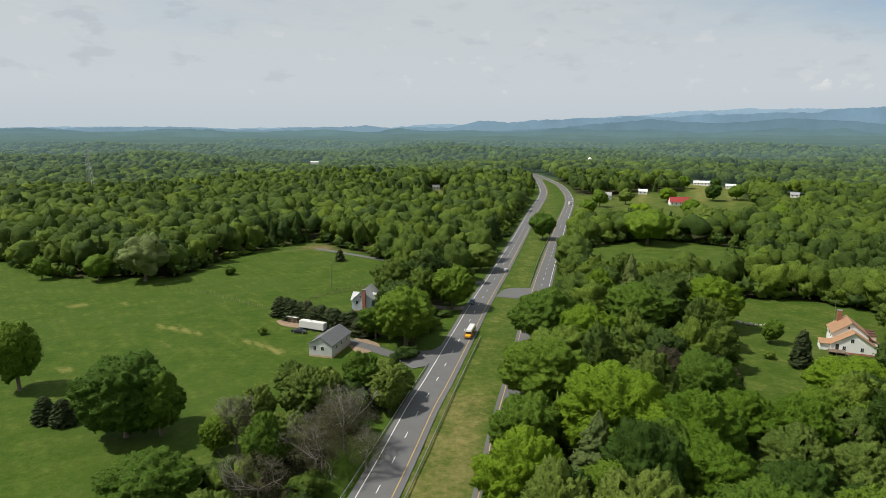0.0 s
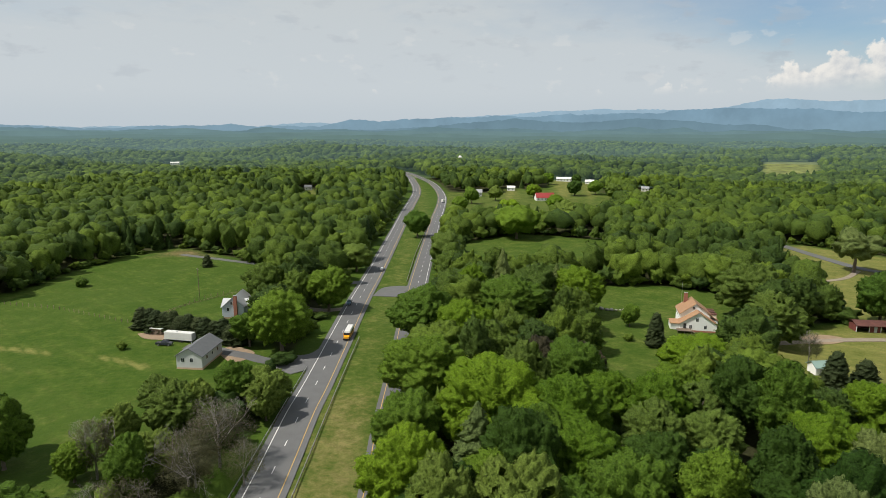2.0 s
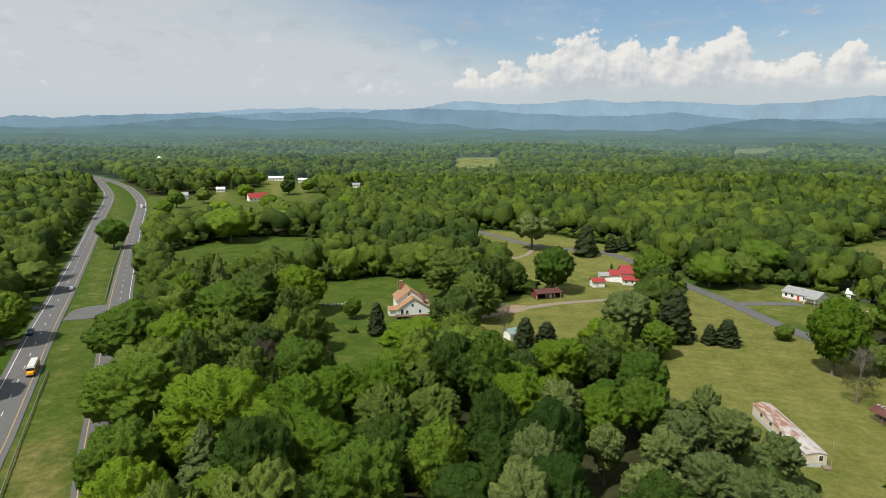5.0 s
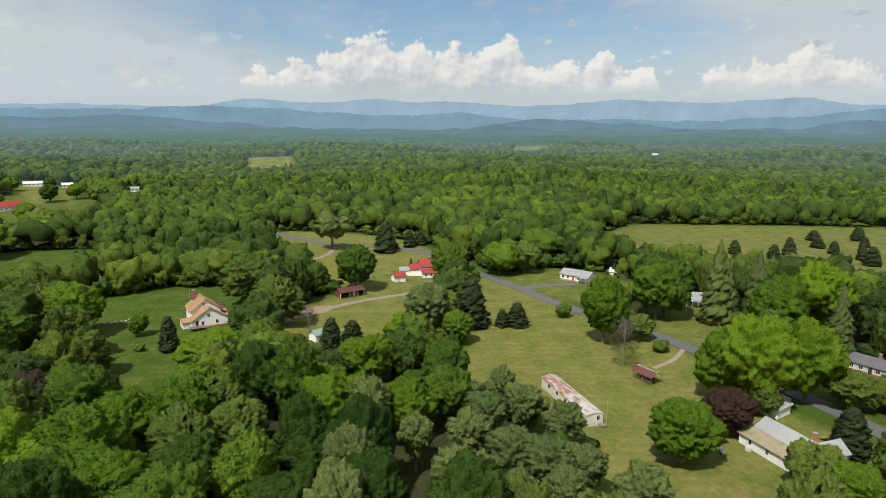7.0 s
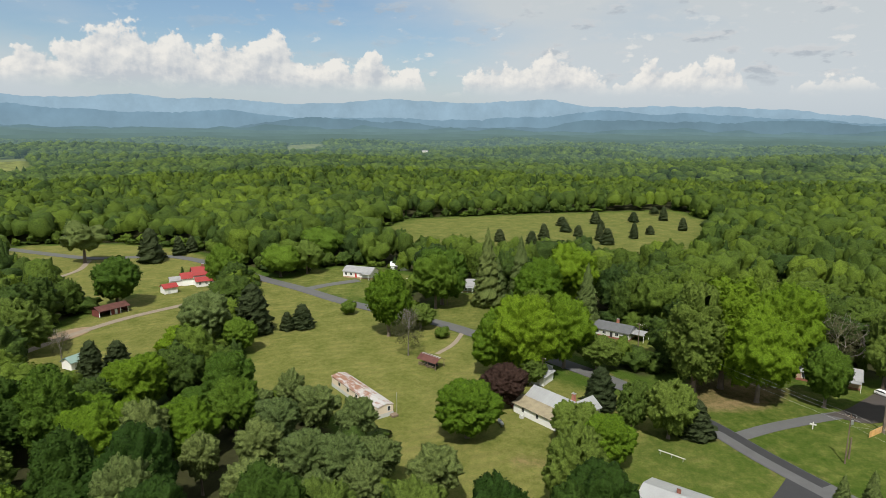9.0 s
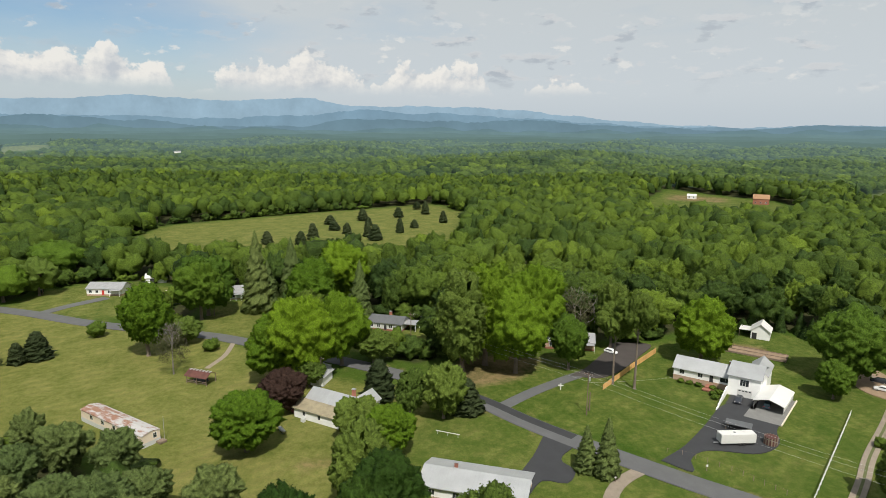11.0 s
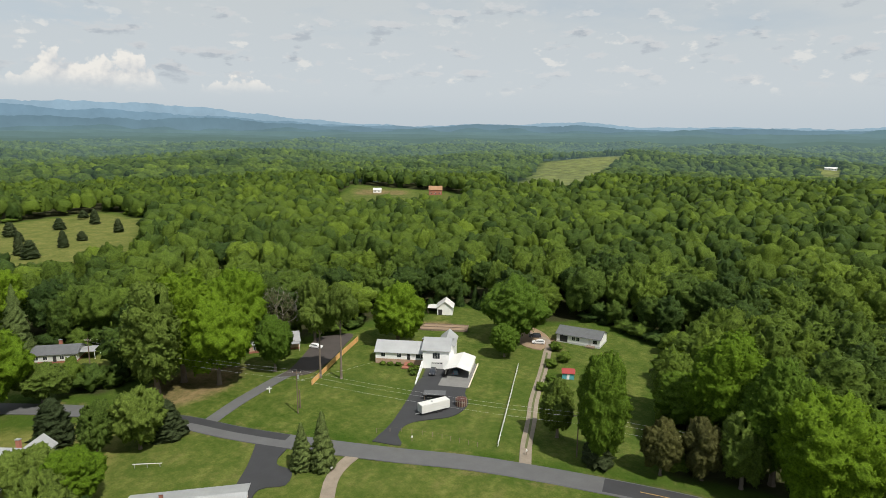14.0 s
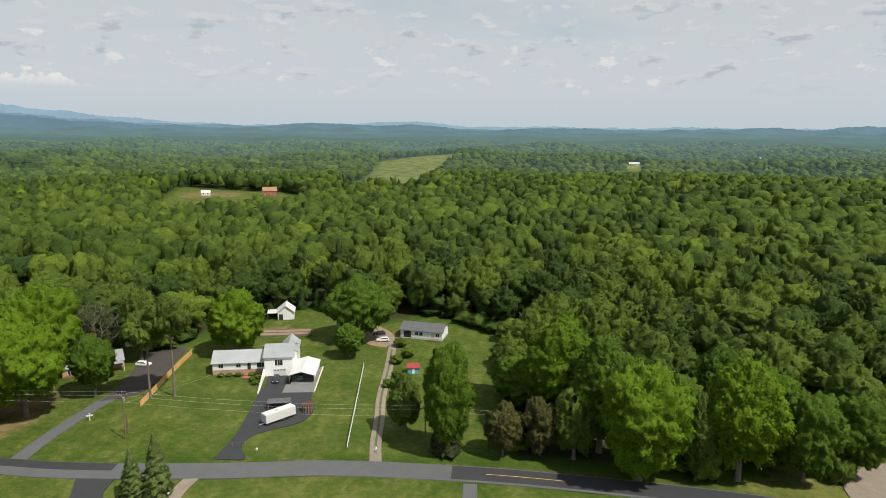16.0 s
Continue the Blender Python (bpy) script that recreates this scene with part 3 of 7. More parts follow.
def patch(name, points, z, mat, label, category="driveway"):
    """A paved or bare area with a rounded outline and a thin edge."""
    line = smooth_line(points + points[:1], 1.5)[:-1]
    n = len(line)
    verts = [(p.x, p.y, z) for p in line] + [(p.x, p.y, z - 0.2) for p in line]
    faces = [tuple(range(n))] + [(i, i + n, (i + 1) % n + n, (i + 1) % n) for i in range(n)]
    me = mesh_of(name, verts, faces, mat)
    bm = bmesh.new()
    bm.from_mesh(me)
    bmesh.ops.recalc_face_normals(bm, faces=bm.faces)
    bmesh.ops.triangulate(bm, faces=[f for f in bm.faces if len(f.verts) > 4])
    bm.to_mesh(me)
    bm.free()
    return tagged(new(name, me), label, category, kind="structure")


def track(name, points, half, z, mat, label, category="driveway"):
    return ribbon(name, smooth_line(points, 2), half, z, mat, label=label, category=category)


# ---- distance: ranges of hills in the haze ----
def ridge(name, radius, colour, profile, rough, seed, label):
    """A long range round the horizon: its skyline as heading and height in degrees, roughened; thick enough to have a back."""
    az = np.arange(-60, 200, 0.2)
    h = np.interp(az, [p[0] for p in profile], [p[1] for p in profile])
    h = np.convolve(np.pad(h, 2, mode="edge"), np.ones(5) / 5, "valid")
    h += rough * 0.16 * np.random.default_rng(int(seed * 10)).normal(0, 1, len(az))
    h += rough * (waves(az * 10, az * 3, 40.0, seed) + 0.5 * waves(az * 10, az * 4, 14.0, seed + 2) + 0.3 * waves(az * 10, az * 4, 5.0, seed + 5) + 0.12 * waves(az * 10, az * 4, 2.2, seed + 7))
    top = EYE + radius * np.tan(np.radians(h))
    a = np.radians(az)
    verts, faces = [], []
    for s in ((1.0, None), (1.01, top), (1.03, None)):
        z = np.full(len(az), -60.0) if s[1] is None else s[1]
        verts.append(np.stack([radius * s[0] * np.sin(a), radius * s[0] * np.cos(a), z], 1))
    n = len(az)
    for row in (0, n):
        i = np.arange(n - 1) + row
        faces.append(np.stack([i, i + 1, i + n + 1, i + n], 1))
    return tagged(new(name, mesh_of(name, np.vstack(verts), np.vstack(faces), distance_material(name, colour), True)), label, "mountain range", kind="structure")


# haze is in the colours: farther ranges are painted paler and bluer
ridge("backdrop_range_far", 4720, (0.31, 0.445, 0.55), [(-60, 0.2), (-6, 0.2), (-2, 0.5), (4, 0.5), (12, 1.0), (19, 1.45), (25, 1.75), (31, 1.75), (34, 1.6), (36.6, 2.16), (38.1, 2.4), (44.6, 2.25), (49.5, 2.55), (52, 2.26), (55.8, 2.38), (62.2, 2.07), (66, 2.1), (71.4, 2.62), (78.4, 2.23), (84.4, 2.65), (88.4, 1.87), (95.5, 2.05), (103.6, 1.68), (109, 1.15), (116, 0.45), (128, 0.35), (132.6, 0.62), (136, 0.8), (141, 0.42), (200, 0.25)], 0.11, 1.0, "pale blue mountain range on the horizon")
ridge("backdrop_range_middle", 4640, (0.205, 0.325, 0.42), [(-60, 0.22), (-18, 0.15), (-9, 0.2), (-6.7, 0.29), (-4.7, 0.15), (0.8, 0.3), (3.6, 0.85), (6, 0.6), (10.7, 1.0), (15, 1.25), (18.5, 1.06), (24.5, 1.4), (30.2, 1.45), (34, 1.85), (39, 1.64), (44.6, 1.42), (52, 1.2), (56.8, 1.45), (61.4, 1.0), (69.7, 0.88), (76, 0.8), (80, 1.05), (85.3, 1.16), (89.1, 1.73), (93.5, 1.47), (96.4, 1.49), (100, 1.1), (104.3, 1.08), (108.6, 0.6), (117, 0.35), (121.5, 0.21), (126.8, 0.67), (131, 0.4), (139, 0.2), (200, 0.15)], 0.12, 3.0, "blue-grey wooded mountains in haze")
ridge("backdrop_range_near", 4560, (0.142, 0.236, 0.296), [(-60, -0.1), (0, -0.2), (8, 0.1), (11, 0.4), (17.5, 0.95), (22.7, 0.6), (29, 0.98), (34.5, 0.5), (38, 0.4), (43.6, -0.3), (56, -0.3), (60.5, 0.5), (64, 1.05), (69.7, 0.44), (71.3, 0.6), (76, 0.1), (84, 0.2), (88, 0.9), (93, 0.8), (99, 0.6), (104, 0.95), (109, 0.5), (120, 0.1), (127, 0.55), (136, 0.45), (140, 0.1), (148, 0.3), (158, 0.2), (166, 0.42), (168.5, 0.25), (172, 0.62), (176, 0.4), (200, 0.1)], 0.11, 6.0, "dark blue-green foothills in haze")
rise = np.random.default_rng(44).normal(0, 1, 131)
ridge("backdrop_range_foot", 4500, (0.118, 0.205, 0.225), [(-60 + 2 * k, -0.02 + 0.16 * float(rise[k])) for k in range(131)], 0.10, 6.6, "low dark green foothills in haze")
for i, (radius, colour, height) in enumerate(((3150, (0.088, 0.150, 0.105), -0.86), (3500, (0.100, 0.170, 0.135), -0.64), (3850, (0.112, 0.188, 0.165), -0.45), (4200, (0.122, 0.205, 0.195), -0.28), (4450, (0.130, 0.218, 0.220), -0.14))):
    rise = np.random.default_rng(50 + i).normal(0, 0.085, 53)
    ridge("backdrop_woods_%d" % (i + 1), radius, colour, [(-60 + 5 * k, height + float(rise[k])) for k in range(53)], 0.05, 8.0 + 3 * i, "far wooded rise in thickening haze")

# ---- trees ----
def part(name, me, parent, label=""):
    o = new(name, me)
    o.parent = parent
    return tagged(o, label)


def ico_points(n, rng):
    """n places spread evenly over a unit ball's skin, jittered."""
    i = np.arange(n) + 0.5
    z, a = 1 - 2 * i / n, i * 2.399963
    s = np.sqrt(1 - z * z)
    p = np.stack([s * np.cos(a), s * np.sin(a), z], 1) + rng.normal(0, 0.12, (n, 3))
    return p / np.linalg.norm(p, axis=1)[:, None]


def leaf_cards(points, normals, size, rng, wild=0.6):
    """Small leafy facets at places, turned roughly outwards: each a bent four-cornered spray of leaves."""
    n = len(points)
    w = normals + rng.normal(0, wild, (n, 3))
    w /= np.linalg.norm(w, axis=1)[:, None]
    u = np.cross(w, rng.normal(0, 1, (n, 3)))
    u /= np.linalg.norm(u, axis=1)[:, None]
    v = np.cross(w, u)
    s = size * rng.uniform(0.55, 1.4, (n, 1))
    t = s * rng.uniform(0.5, 0.9, (n, 1))
    corners = np.stack([points - u * s, points - v * t - w * s * 0.25, points + u * s * rng.uniform(0.7, 1.2, (n, 1)), points + v * t - w * s * 0.25], 1)
    return corners.reshape(-1, 3), np.arange(4 * n).reshape(-1, 4), w


BALLS = {}


def unit_ball(level):
    if level not in BALLS:
        bm = bmesh.new()
        bmesh.ops.create_icosphere(bm, subdivisions=level, radius=1)
        BALLS[level] = np.array([v.co[:] for v in bm.verts]), np.array([[v.index for v in f.verts] for f in bm.faces])
        bm.free()
    return BALLS[level]


# how a crown is made: foot of the crown as a share of the height, number of boughs, how far out they sit, their least and most radius
CROWNS = {
    "round": (0.10, 20, 0.58, 0.34, 0.50), "tall": (0.08, 17, 0.58, 0.32, 0.48), "high": (0.55, 11, 0.58, 0.30, 0.46),
    "willow": (0.06, 18, 0.64, 0.28, 0.42), "pine": (0.24, 17, 0.62, 0.27, 0.42), "shrub": (-0.1, 10, 0.55, 0.34, 0.5),
}


def billowed(kind, level, cells, height, radius, rng, rough, holes):
    """The leafy skin of a rounded crown: boughs bulge from it, and tufts of leaves from the boughs, with creases between and some gaps."""
    foot, count, out, least, most = CROWNS[kind]
    d, f = unit_ball(level)
    turn = ico_points(count, rng)
    c = turn * (out * rng.uniform(0.80, 1.12, (count, 1)))
    r = rng.uniform(least, most, count)
    along = d @ c.T
    room = along * along - (c * c).sum(1) + r * r
    t = np.maximum(np.where(room > 0, along + np.sqrt(np.maximum(room, 0)), 0).max(1), 0.52)
    half = (1 - foot) / 2
    tall = height * half / radius
    tufts, skin = ico_points(cells, rng) * np.array([1, 1, tall]), d * np.array([1, 1, tall])
    apart = (skin * skin).sum(1)[:, None] + (tufts * tufts).sum(1)[None, :] - 2 * skin @ tufts.T
    mine, near = apart.argmin(1), np.maximum(apart.min(1), 0)
    spread = 12.57 * ((2 * tall ** 1.6 + 1) / 3) ** 0.625 / cells * 0.384
    lump = 1 - np.minimum(near / spread, 1.4)
    t = t * (1 + rough * (lump - 0.45) + rng.uniform(-0.55, 0.55, cells)[mine] * rough) + rng.normal(0, (0.30 if level > 3 else 0.34) * rough, len(d))
    skirt = 1 - 0.16 * np.maximum(0, -d[:, 2:3])
    v = d * t[:, None] * np.array([radius, radius, height * half]) * np.hstack([skirt, skirt, np.ones_like(skirt)])
    v[:, 2] += height * (foot + half)
    gone = rng.random(cells) < holes
    keep = (d[f].mean(1)[:, 2] > {5: -0.85, 4: -0.8, 3: -0.7, 2: -0.5, 1: -0.3}[level]) & ~gone[mine[f[:, 0]]]
    boughs = [(np.array([p[0], p[1], foot + half + p[2] * half]), q) for p, q in zip(c, r)]
    return v, f[keep], boughs


def tiered(kind, level, height, radius, rng):
    """The skin of a conifer: a pointed cone of drooping tiers, ragged all round."""
    rings, sides = {5: (34, 26), 4: (22, 18), 3: (11, 10), 2: (6, 7), 1: (3, 5)}[level]
    tiers = 5.5 if kind == "cedar" else 9.0
    u = np.linspace(0.02, 0.97, rings)[:, None]
    a = np.linspace(0, 2 * math.pi, sides, endpoint=False)[None, :]
    lean = rng.uniform(0, 1, sides)[None, :]
    saw = (u * tiers + 0.55 * lean + 0.3 * np.sin(a * 2 + u * 9)) % 1.0
    r = (1 - u) ** (0.45 if kind == "cedar" else 0.85) * np.minimum(1, (u + 0.05) / 0.13) ** 0.5
    r = r * (0.78 + 0.30 * (1 - saw) if kind == "cedar" else 0.70 + 0.42 * (1 - saw)) * (1 + rng.normal(0, 0.17 if kind == "cedar" else 0.13, (rings, sides)))
    a = a + rng.normal(0, 0.06, (rings, sides))
    z = u * height - 0.06 * height * (1 - saw) * (1 - u) + rng.normal(0, 0.006 * height, (rings, sides))
    v = np.stack([radius * r * np.cos(a), radius * r * np.sin(a), z], -1).reshape(-1, 3)
    v = np.vstack([v, [[0, 0, height]]])
    i, j = np.meshgrid(np.arange(rings - 1), np.arange(sides), indexing="ij")
    p, q = (i * sides + j).ravel(), (i * sides + (j + 1) % sides).ravel()
    f = np.vstack([np.stack([p, q, q + sides], 1), np.stack([p, q + sides, p + sides], 1)])
    k = np.arange(sides) + (rings - 1) * sides
    f = np.vstack([f, np.stack([k, np.roll(k, -1), np.full(sides, len(v) - 1)], 1)])
    return v, f, [(np.array([0.3 * math.cos(n * 2.4), 0.3 * math.sin(n * 2.4), 0.2 + 0.06 * n]), 0.2) for n in range(9)]


def skin_normals(v, f):
    n = np.cross(v[f[:, 1]] - v[f[:, 0]], v[f[:, 2]] - v[f[:, 0]])
    soft = np.zeros_like(v)
    for k in range(3):
        np.add.at(soft, f[:, k], n)
    area = np.linalg.norm(n, axis=1)
    return soft / np.maximum(np.linalg.norm(soft, axis=1)[:, None], 1e-9), n / np.maximum(area[:, None], 1e-9), area


def crown_arrays(kind, level, cells, height, radius, rng, cards, leaf, rough=0.14, holes=0.03, body=True):
    """Corners and facets of one crown in metres: a billowed leafy skin with loose sprays of leaves all over it.
    Also gives each corner's soft normal, and the boughs."""
    if kind in ("cedar", "pine_tall"):
        v, f, boughs = tiered(kind, level, height, radius, rng)
    else:
        v, f, boughs = billowed(kind, level, cells, height, radius, rng, rough, holes)
    soft, flat, area = skin_normals(v, f)
    if cards:
        pick = rng.choice(len(f), cards, p=area / area.sum())
        w = rng.dirichlet((1, 1, 1), cards)
        at = (v[f[pick]] * w[:, :, None]).sum(1)
        normal = (soft[f[pick]] * w[:, :, None]).sum(1)
        reach = leaf * rng.uniform(-0.3, 2.3, (cards, 1)) if body else -0.5 * radius * rng.random((cards, 1)) ** 2
        cv, cf, turned = leaf_cards(at + normal * reach, normal + np.array([0, 0, 0.25]), leaf, rng, 0.45)
        shade = normal * 0.8 + turned * 0.45
        shade /= np.linalg.norm(shade, axis=1)[:, None]
        if not body:
            v, f, soft = np.zeros((0, 3)), np.zeros((0, 3), int), np.zeros((0, 3))
        cf = cf + len(v)
        v, soft = np.vstack([v, cv]), np.vstack([soft, np.repeat(shade, 4, 0)])
        f = np.vstack([f, cf[:, [0, 1, 2]], cf[:, [0, 2, 3]]])
    return v, f, soft, boughs, np.array([radius, radius, height])


def tri_mesh(name, v, f, mat, soft):
    """A mesh from arrays of corners, triangles and soft normals."""
    me = bpy.data.meshes.new(name)
    me.vertices.add(len(v))
    me.vertices.foreach_set("co", v.astype(np.float32).ravel())
    me.loops.add(f.size)
    me.loops.foreach_set("vertex_index", f.astype(np.int32).ravel())
    me.polygons.add(len(f))
    me.polygons.foreach_set("loop_start", np.arange(0, f.size, 3, dtype=np.int32))
    me.polygons.foreach_set("use_smooth", np.ones(len(f), bool))
    me.update(calc_edges=True)
    turned = me.attributes.new("custom_normal", "FLOAT_VECTOR", "POINT")
    turned.data.foreach_set("vector", soft.astype(np.float32).ravel())
    me.materials.append(mat)
    return me


def tube(verts, faces, a, b, ra, rb, sides=6):
    a, b = Vector(a), Vector(b)
    d = (b - a).normalized()
    u = d.orthogonal().normalized()
    w = d.cross(u)
    o = len(verts)
    for p, r in ((a, ra), (b, rb)):
        for i in range(sides):
            t = 2 * math.pi * i / sides
            verts.append(tuple(p + (u * math.cos(t) + w * math.sin(t)) * r))
    for i in range(sides):
        j = (i + 1) % sides
        faces.append((o + i, o + j, o + sides + j, o + sides + i))
    faces.append(tuple(range(o + sides, o + 2 * sides)))


def trunk_mesh(kind, height, radius, lobes, stretch, rng, mat):
    verts, faces = [], []
    fat = 0.012 * height + 0.03 * radius
    top = Vector((rng.normal(0, 0.2), rng.normal(0, 0.2), height * (0.9 if kind in ("cedar", "pine", "pine_tall") else 0.8 if kind == "high" else 0.62)))
    bend = Vector((rng.normal(0, 0.15), rng.normal(0, 0.15), height * 0.28))
    tube(verts, faces, (0, 0, -0.4), (0, 0, 0.5), fat * 1.7, fat * 1.15, 7)
    tube(verts, faces, (0, 0, 0.5), bend, fat * 1.15, fat * 0.9, 7)
    tube(verts, faces, bend, top, fat * 0.9, fat * 0.35, 6)
    for c, r in lobes[:9]:
        end = Vector(c * stretch) * 0.95
        s = min(0.95, max(0.1, (end.z / height - 0.32) / 0.6))
        tube(verts, faces, bend.lerp(top, s * 0.8), end, fat * 0.4, fat * 0.1, 4)
    return mesh_of("trunk", verts, faces, mat)


def twig_mesh(height, radius, rng, mat, count=260):
    """A budding crown: forked limbs ending in fans of fine twigs."""
    verts, faces = [], []
    tube(verts, faces, (0, 0, -0.4), (0, 0, height * 0.35), 0.02 * height, 0.014 * height, 7)
    fork = [(Vector((0, 0, height * 0.33)), Vector((0, 0, 1.0)), height * 0.3, 0.013 * height, 0)]
    while fork and len(faces) < count * 8:
        p, d, length, thick, depth = fork.pop(0)
        for _ in range(4 if depth == 0 else 3):
            n = (d + Vector(rng.normal(0, 0.55, 3)) + Vector((0, 0, 0.15))).normalized()
            e = p + n * length * float(rng.uniform(0.7, 1.15))
            e.x, e.y = max(-radius, min(radius, e.x)), max(-radius, min(radius, e.y))
            e.z = min(e.z, height)
            if (e - p).length < 0.05:
                continue
            tube(verts, faces, p, e, thick * 0.8, thick * 0.4, 4 if depth < 2 else 3)
            if depth < 5:
                fork.append((e, n, length * 0.68, thick * 0.55, depth + 1))
    return mesh_of("limbs", verts, faces, mat)


KINDS = {  # leaf, shape, label, cards, card size, core
    "oak": ("oak", "round", "broad oak in fresh yellow-green spring leaf"),
    "maple": ("maple", "round", "leafy mid-green maple with a rounded crown"),
    "ash": ("ash", "tall", "tall ash in pale olive-green leaf"),
    "willow": ("willow", "willow", "silvery grey-green willow with a loose crown"),
    "pine": ("pine", "pine", "dark green pine with a clumped crown"),
    "spire": ("pine", "pine_tall", "tall dark conifer with a pointed crown"),
    "cedar": ("cedar", "cedar", "dense dark conical cedar"),
    "plum": ("plum", "round", "plum tree in dark purple leaf"),
    "elm": ("elm", "round", "broad elm in deep green leaf"),
    "gold": ("gold", "round", "oak in golden-green spring leaf"),
    "shrub": ("shrub", "shrub", "low leafy green shrub"),
    "lofty": ("ash", "high", "tall bare-stemmed tree with a small high crown"),
    "russet": ("russet", "willow", "small tree in russet-brown young leaf"),
    "brown": ("brown", "round", "broad tree in dark bronze-brown young leaf"),
    "bud": ("bud", "round", "half-bare grey-brown tree just coming into bud"),
}
MODELS, COUNT = {}, {}
VARIANTS = {"elm": 3, "oak": 4, "maple": 4, "ash": 3, "pine": 3, "bud": 2, "cedar": 2, "shrub": 2}
rng_tree = np.random.default_rng(7)


def build_tree(kind, near, height, radius):
    leaf, shape, label = KINDS[kind]
    name = {"shrub": "shrub", "pine": "pine_tree", "spire": "conifer_tree", "cedar": "cedar_tree", "bud": "budding_tree", "oak": "oak_tree", "gold": "oak_tree", "willow": "willow_tree", "plum": "plum_tree", "elm": "elm_tree", "russet": "birch_tree", "brown": "beech_tree", "ash": "ash_tree", "lofty": "ash_tree"}.get(kind, "maple_tree")
    thing = tagged(new(name), label, "shrub" if kind == "shrub" else "tree", "woodland trees" if kind != "shrub" else "shrubs")
    seed = np.random.default_rng(len(MODELS) * 17 + 3)
    level, cells, cards, size = ((5, 560, 6200, 0.225), (5, 440, 3000, 0.29), (4, 240, 900, 0.42))[near]
    rough, holes = 0.115, 0.0
    if kind in ("ash", "willow", "lofty"):
        holes, rough, size = 0.02, 0.14, size * 0.9
    elif kind == "pine":
        rough, size = 0.15, size * 0.75
    elif kind in ("cedar", "spire"):
        cards, size = int(cards * 0.6), size * (0.62 if kind == "cedar" else 0.9)
    elif kind == "shrub":
        level, cells, cards, size = 4, 70, 420, 0.15
    if kind == "bud":
        part("limb", twig_mesh(height, radius, seed, PALE_BARK, 520 if near == 0 else 220), thing)
        v, f, soft, boughs, stretch = crown_arrays(shape, 4, cells, height, radius, seed, int(cards * 0.8), size * 0.8, body=False)
        part("crown", tri_mesh("crown", v, f, LEAF[leaf], soft), thing)
        return thing
    v, f, soft, boughs, stretch = crown_arrays(shape, level, cells, height, radius, seed, cards, size, rough, holes)
    if kind != "shrub":
        part("trunk", trunk_mesh(shape, height, radius, boughs, stretch, seed, BARK), thing)
    part("crown", tri_mesh("crown", v, f, LEAF[leaf], soft), thing)
    return thing


def plant(kind, x, y, height, radius, z=0.0):
    """One tree of a kind, from the nearest-sized model, turned by chance."""
    near = 0 if math.hypot(x, y) < 185 else 1 if math.hypot(x, y) < 300 else 2
    if kind == "shrub":
        near = 0
    n = COUNT[kind] = COUNT.get(kind, 0) + 1
    slim = kind in ("oak", "maple", "ash", "gold", "bud", "elm") and radius / height < 0.33
    key = (kind, near, n % VARIANTS.get(kind, 1), slim)
    turn = Euler((0, 0, float(rng_tree.uniform(0, 6.28))))
    if key not in MODELS:
        nominal = {"shrub": (3.0, 2.2), "cedar": (9.0, 3.0), "spire": (24.0, 5.5), "pine": (18.0, 6.0)}.get(kind, (20.0, 5.2) if slim else (20.0, 8.5))
        MODELS[key] = (build_tree(kind, near, *nominal), nominal)
        ob, nominal = MODELS[key]
        ob.matrix_basis = Matrix.LocRotScale((x, y, z), turn, (radius / nominal[1], radius / nominal[1], height / nominal[0]))
        return ob
    ob, nominal = MODELS[key]
    scale = Vector((radius / nominal[1], radius / nominal[1], height / nominal[0]))
    m = Matrix.LocRotScale((x, y, z), turn, Vector(a / b for a, b in zip(scale, ob.scale)))
    return copy_thing(ob, m)


PLANTED = []


def tree(kind, x, y, height, radius):
    """A tree that stands out, at its own place; woods keep clear of it."""
    PLANTED.append((x, y, radius))
    return plant(kind, x, y, height, radius)

# trees that stand out
tree("maple", -122.6, 172.2, 20.1, 6.5)
tree("maple", -77.7, 144.1, 20.7, 11.1)
tree("maple", -69.6, 144.7, 16.7, 6.3)
tree("cedar", -102.7, 152.0, 7.0, 3.1)
tree("cedar", -97.2, 150.8, 6.8, 3.3)
tree("maple", -56.6, 110.2, 13.0, 9.6)
tree("willow", -148.6, 307.2, 23.9, 12.4)
tree("maple", -172.0, 307.1, 13.4, 6.5)
tree("maple", -201.7, 309.4, 11.2, 4.8)
tree("cedar", -67.9, 255.8, 5.9, 2.4)
tree("shrub", -110.9, 321.2, 4.8, 3.2)
tree("cedar", -59.3, 356.3, 7.0, 2.9)
tree("shrub", -66.5, 223.0, 3.0, 1.7)
tree("maple", -13.0, 210.7, 21.7, 10.8)
tree("maple", -24.2, 218.0, 12.6, 6.1)
tree("maple", 3.8, 256.1, 19.0, 9.5)
tree("maple", -17.9, 314.0, 12.3, 7.2)
tree("ash", 20.0, 330.0, 15.4, 9.0)
tree("bud", -23.0, 136.4, 15.4, 8.6)
tree("bud", -27.2, 124.3, 14.3, 6.7)
tree("maple", -38.1, 124.3, 14.9, 4.3)
tree("ash", -14.9, 166.6, 10.9, 7.1)
tree("ash", -36.0, 154.1, 13.2, 6.7)
tree("bud", -48.1, 136.4, 14.0, 4.0)
tree("maple", 68.8, 430.1, 18.9, 8.6)
tree("ash", 67.3, 327.5, 21.3, 9.3)
tree("maple", 135.6, 412.8, 23.4, 15.3)
tree("ash", 186.2, 450.1, 21.3, 11.0)
tree("gold", 102.9, 231.7, 20.3, 10.2)
tree("gold", 62.1, 246.5, 19.9, 7.1)
tree("spire", 75.2, 246.5, 26.5, 6.8)
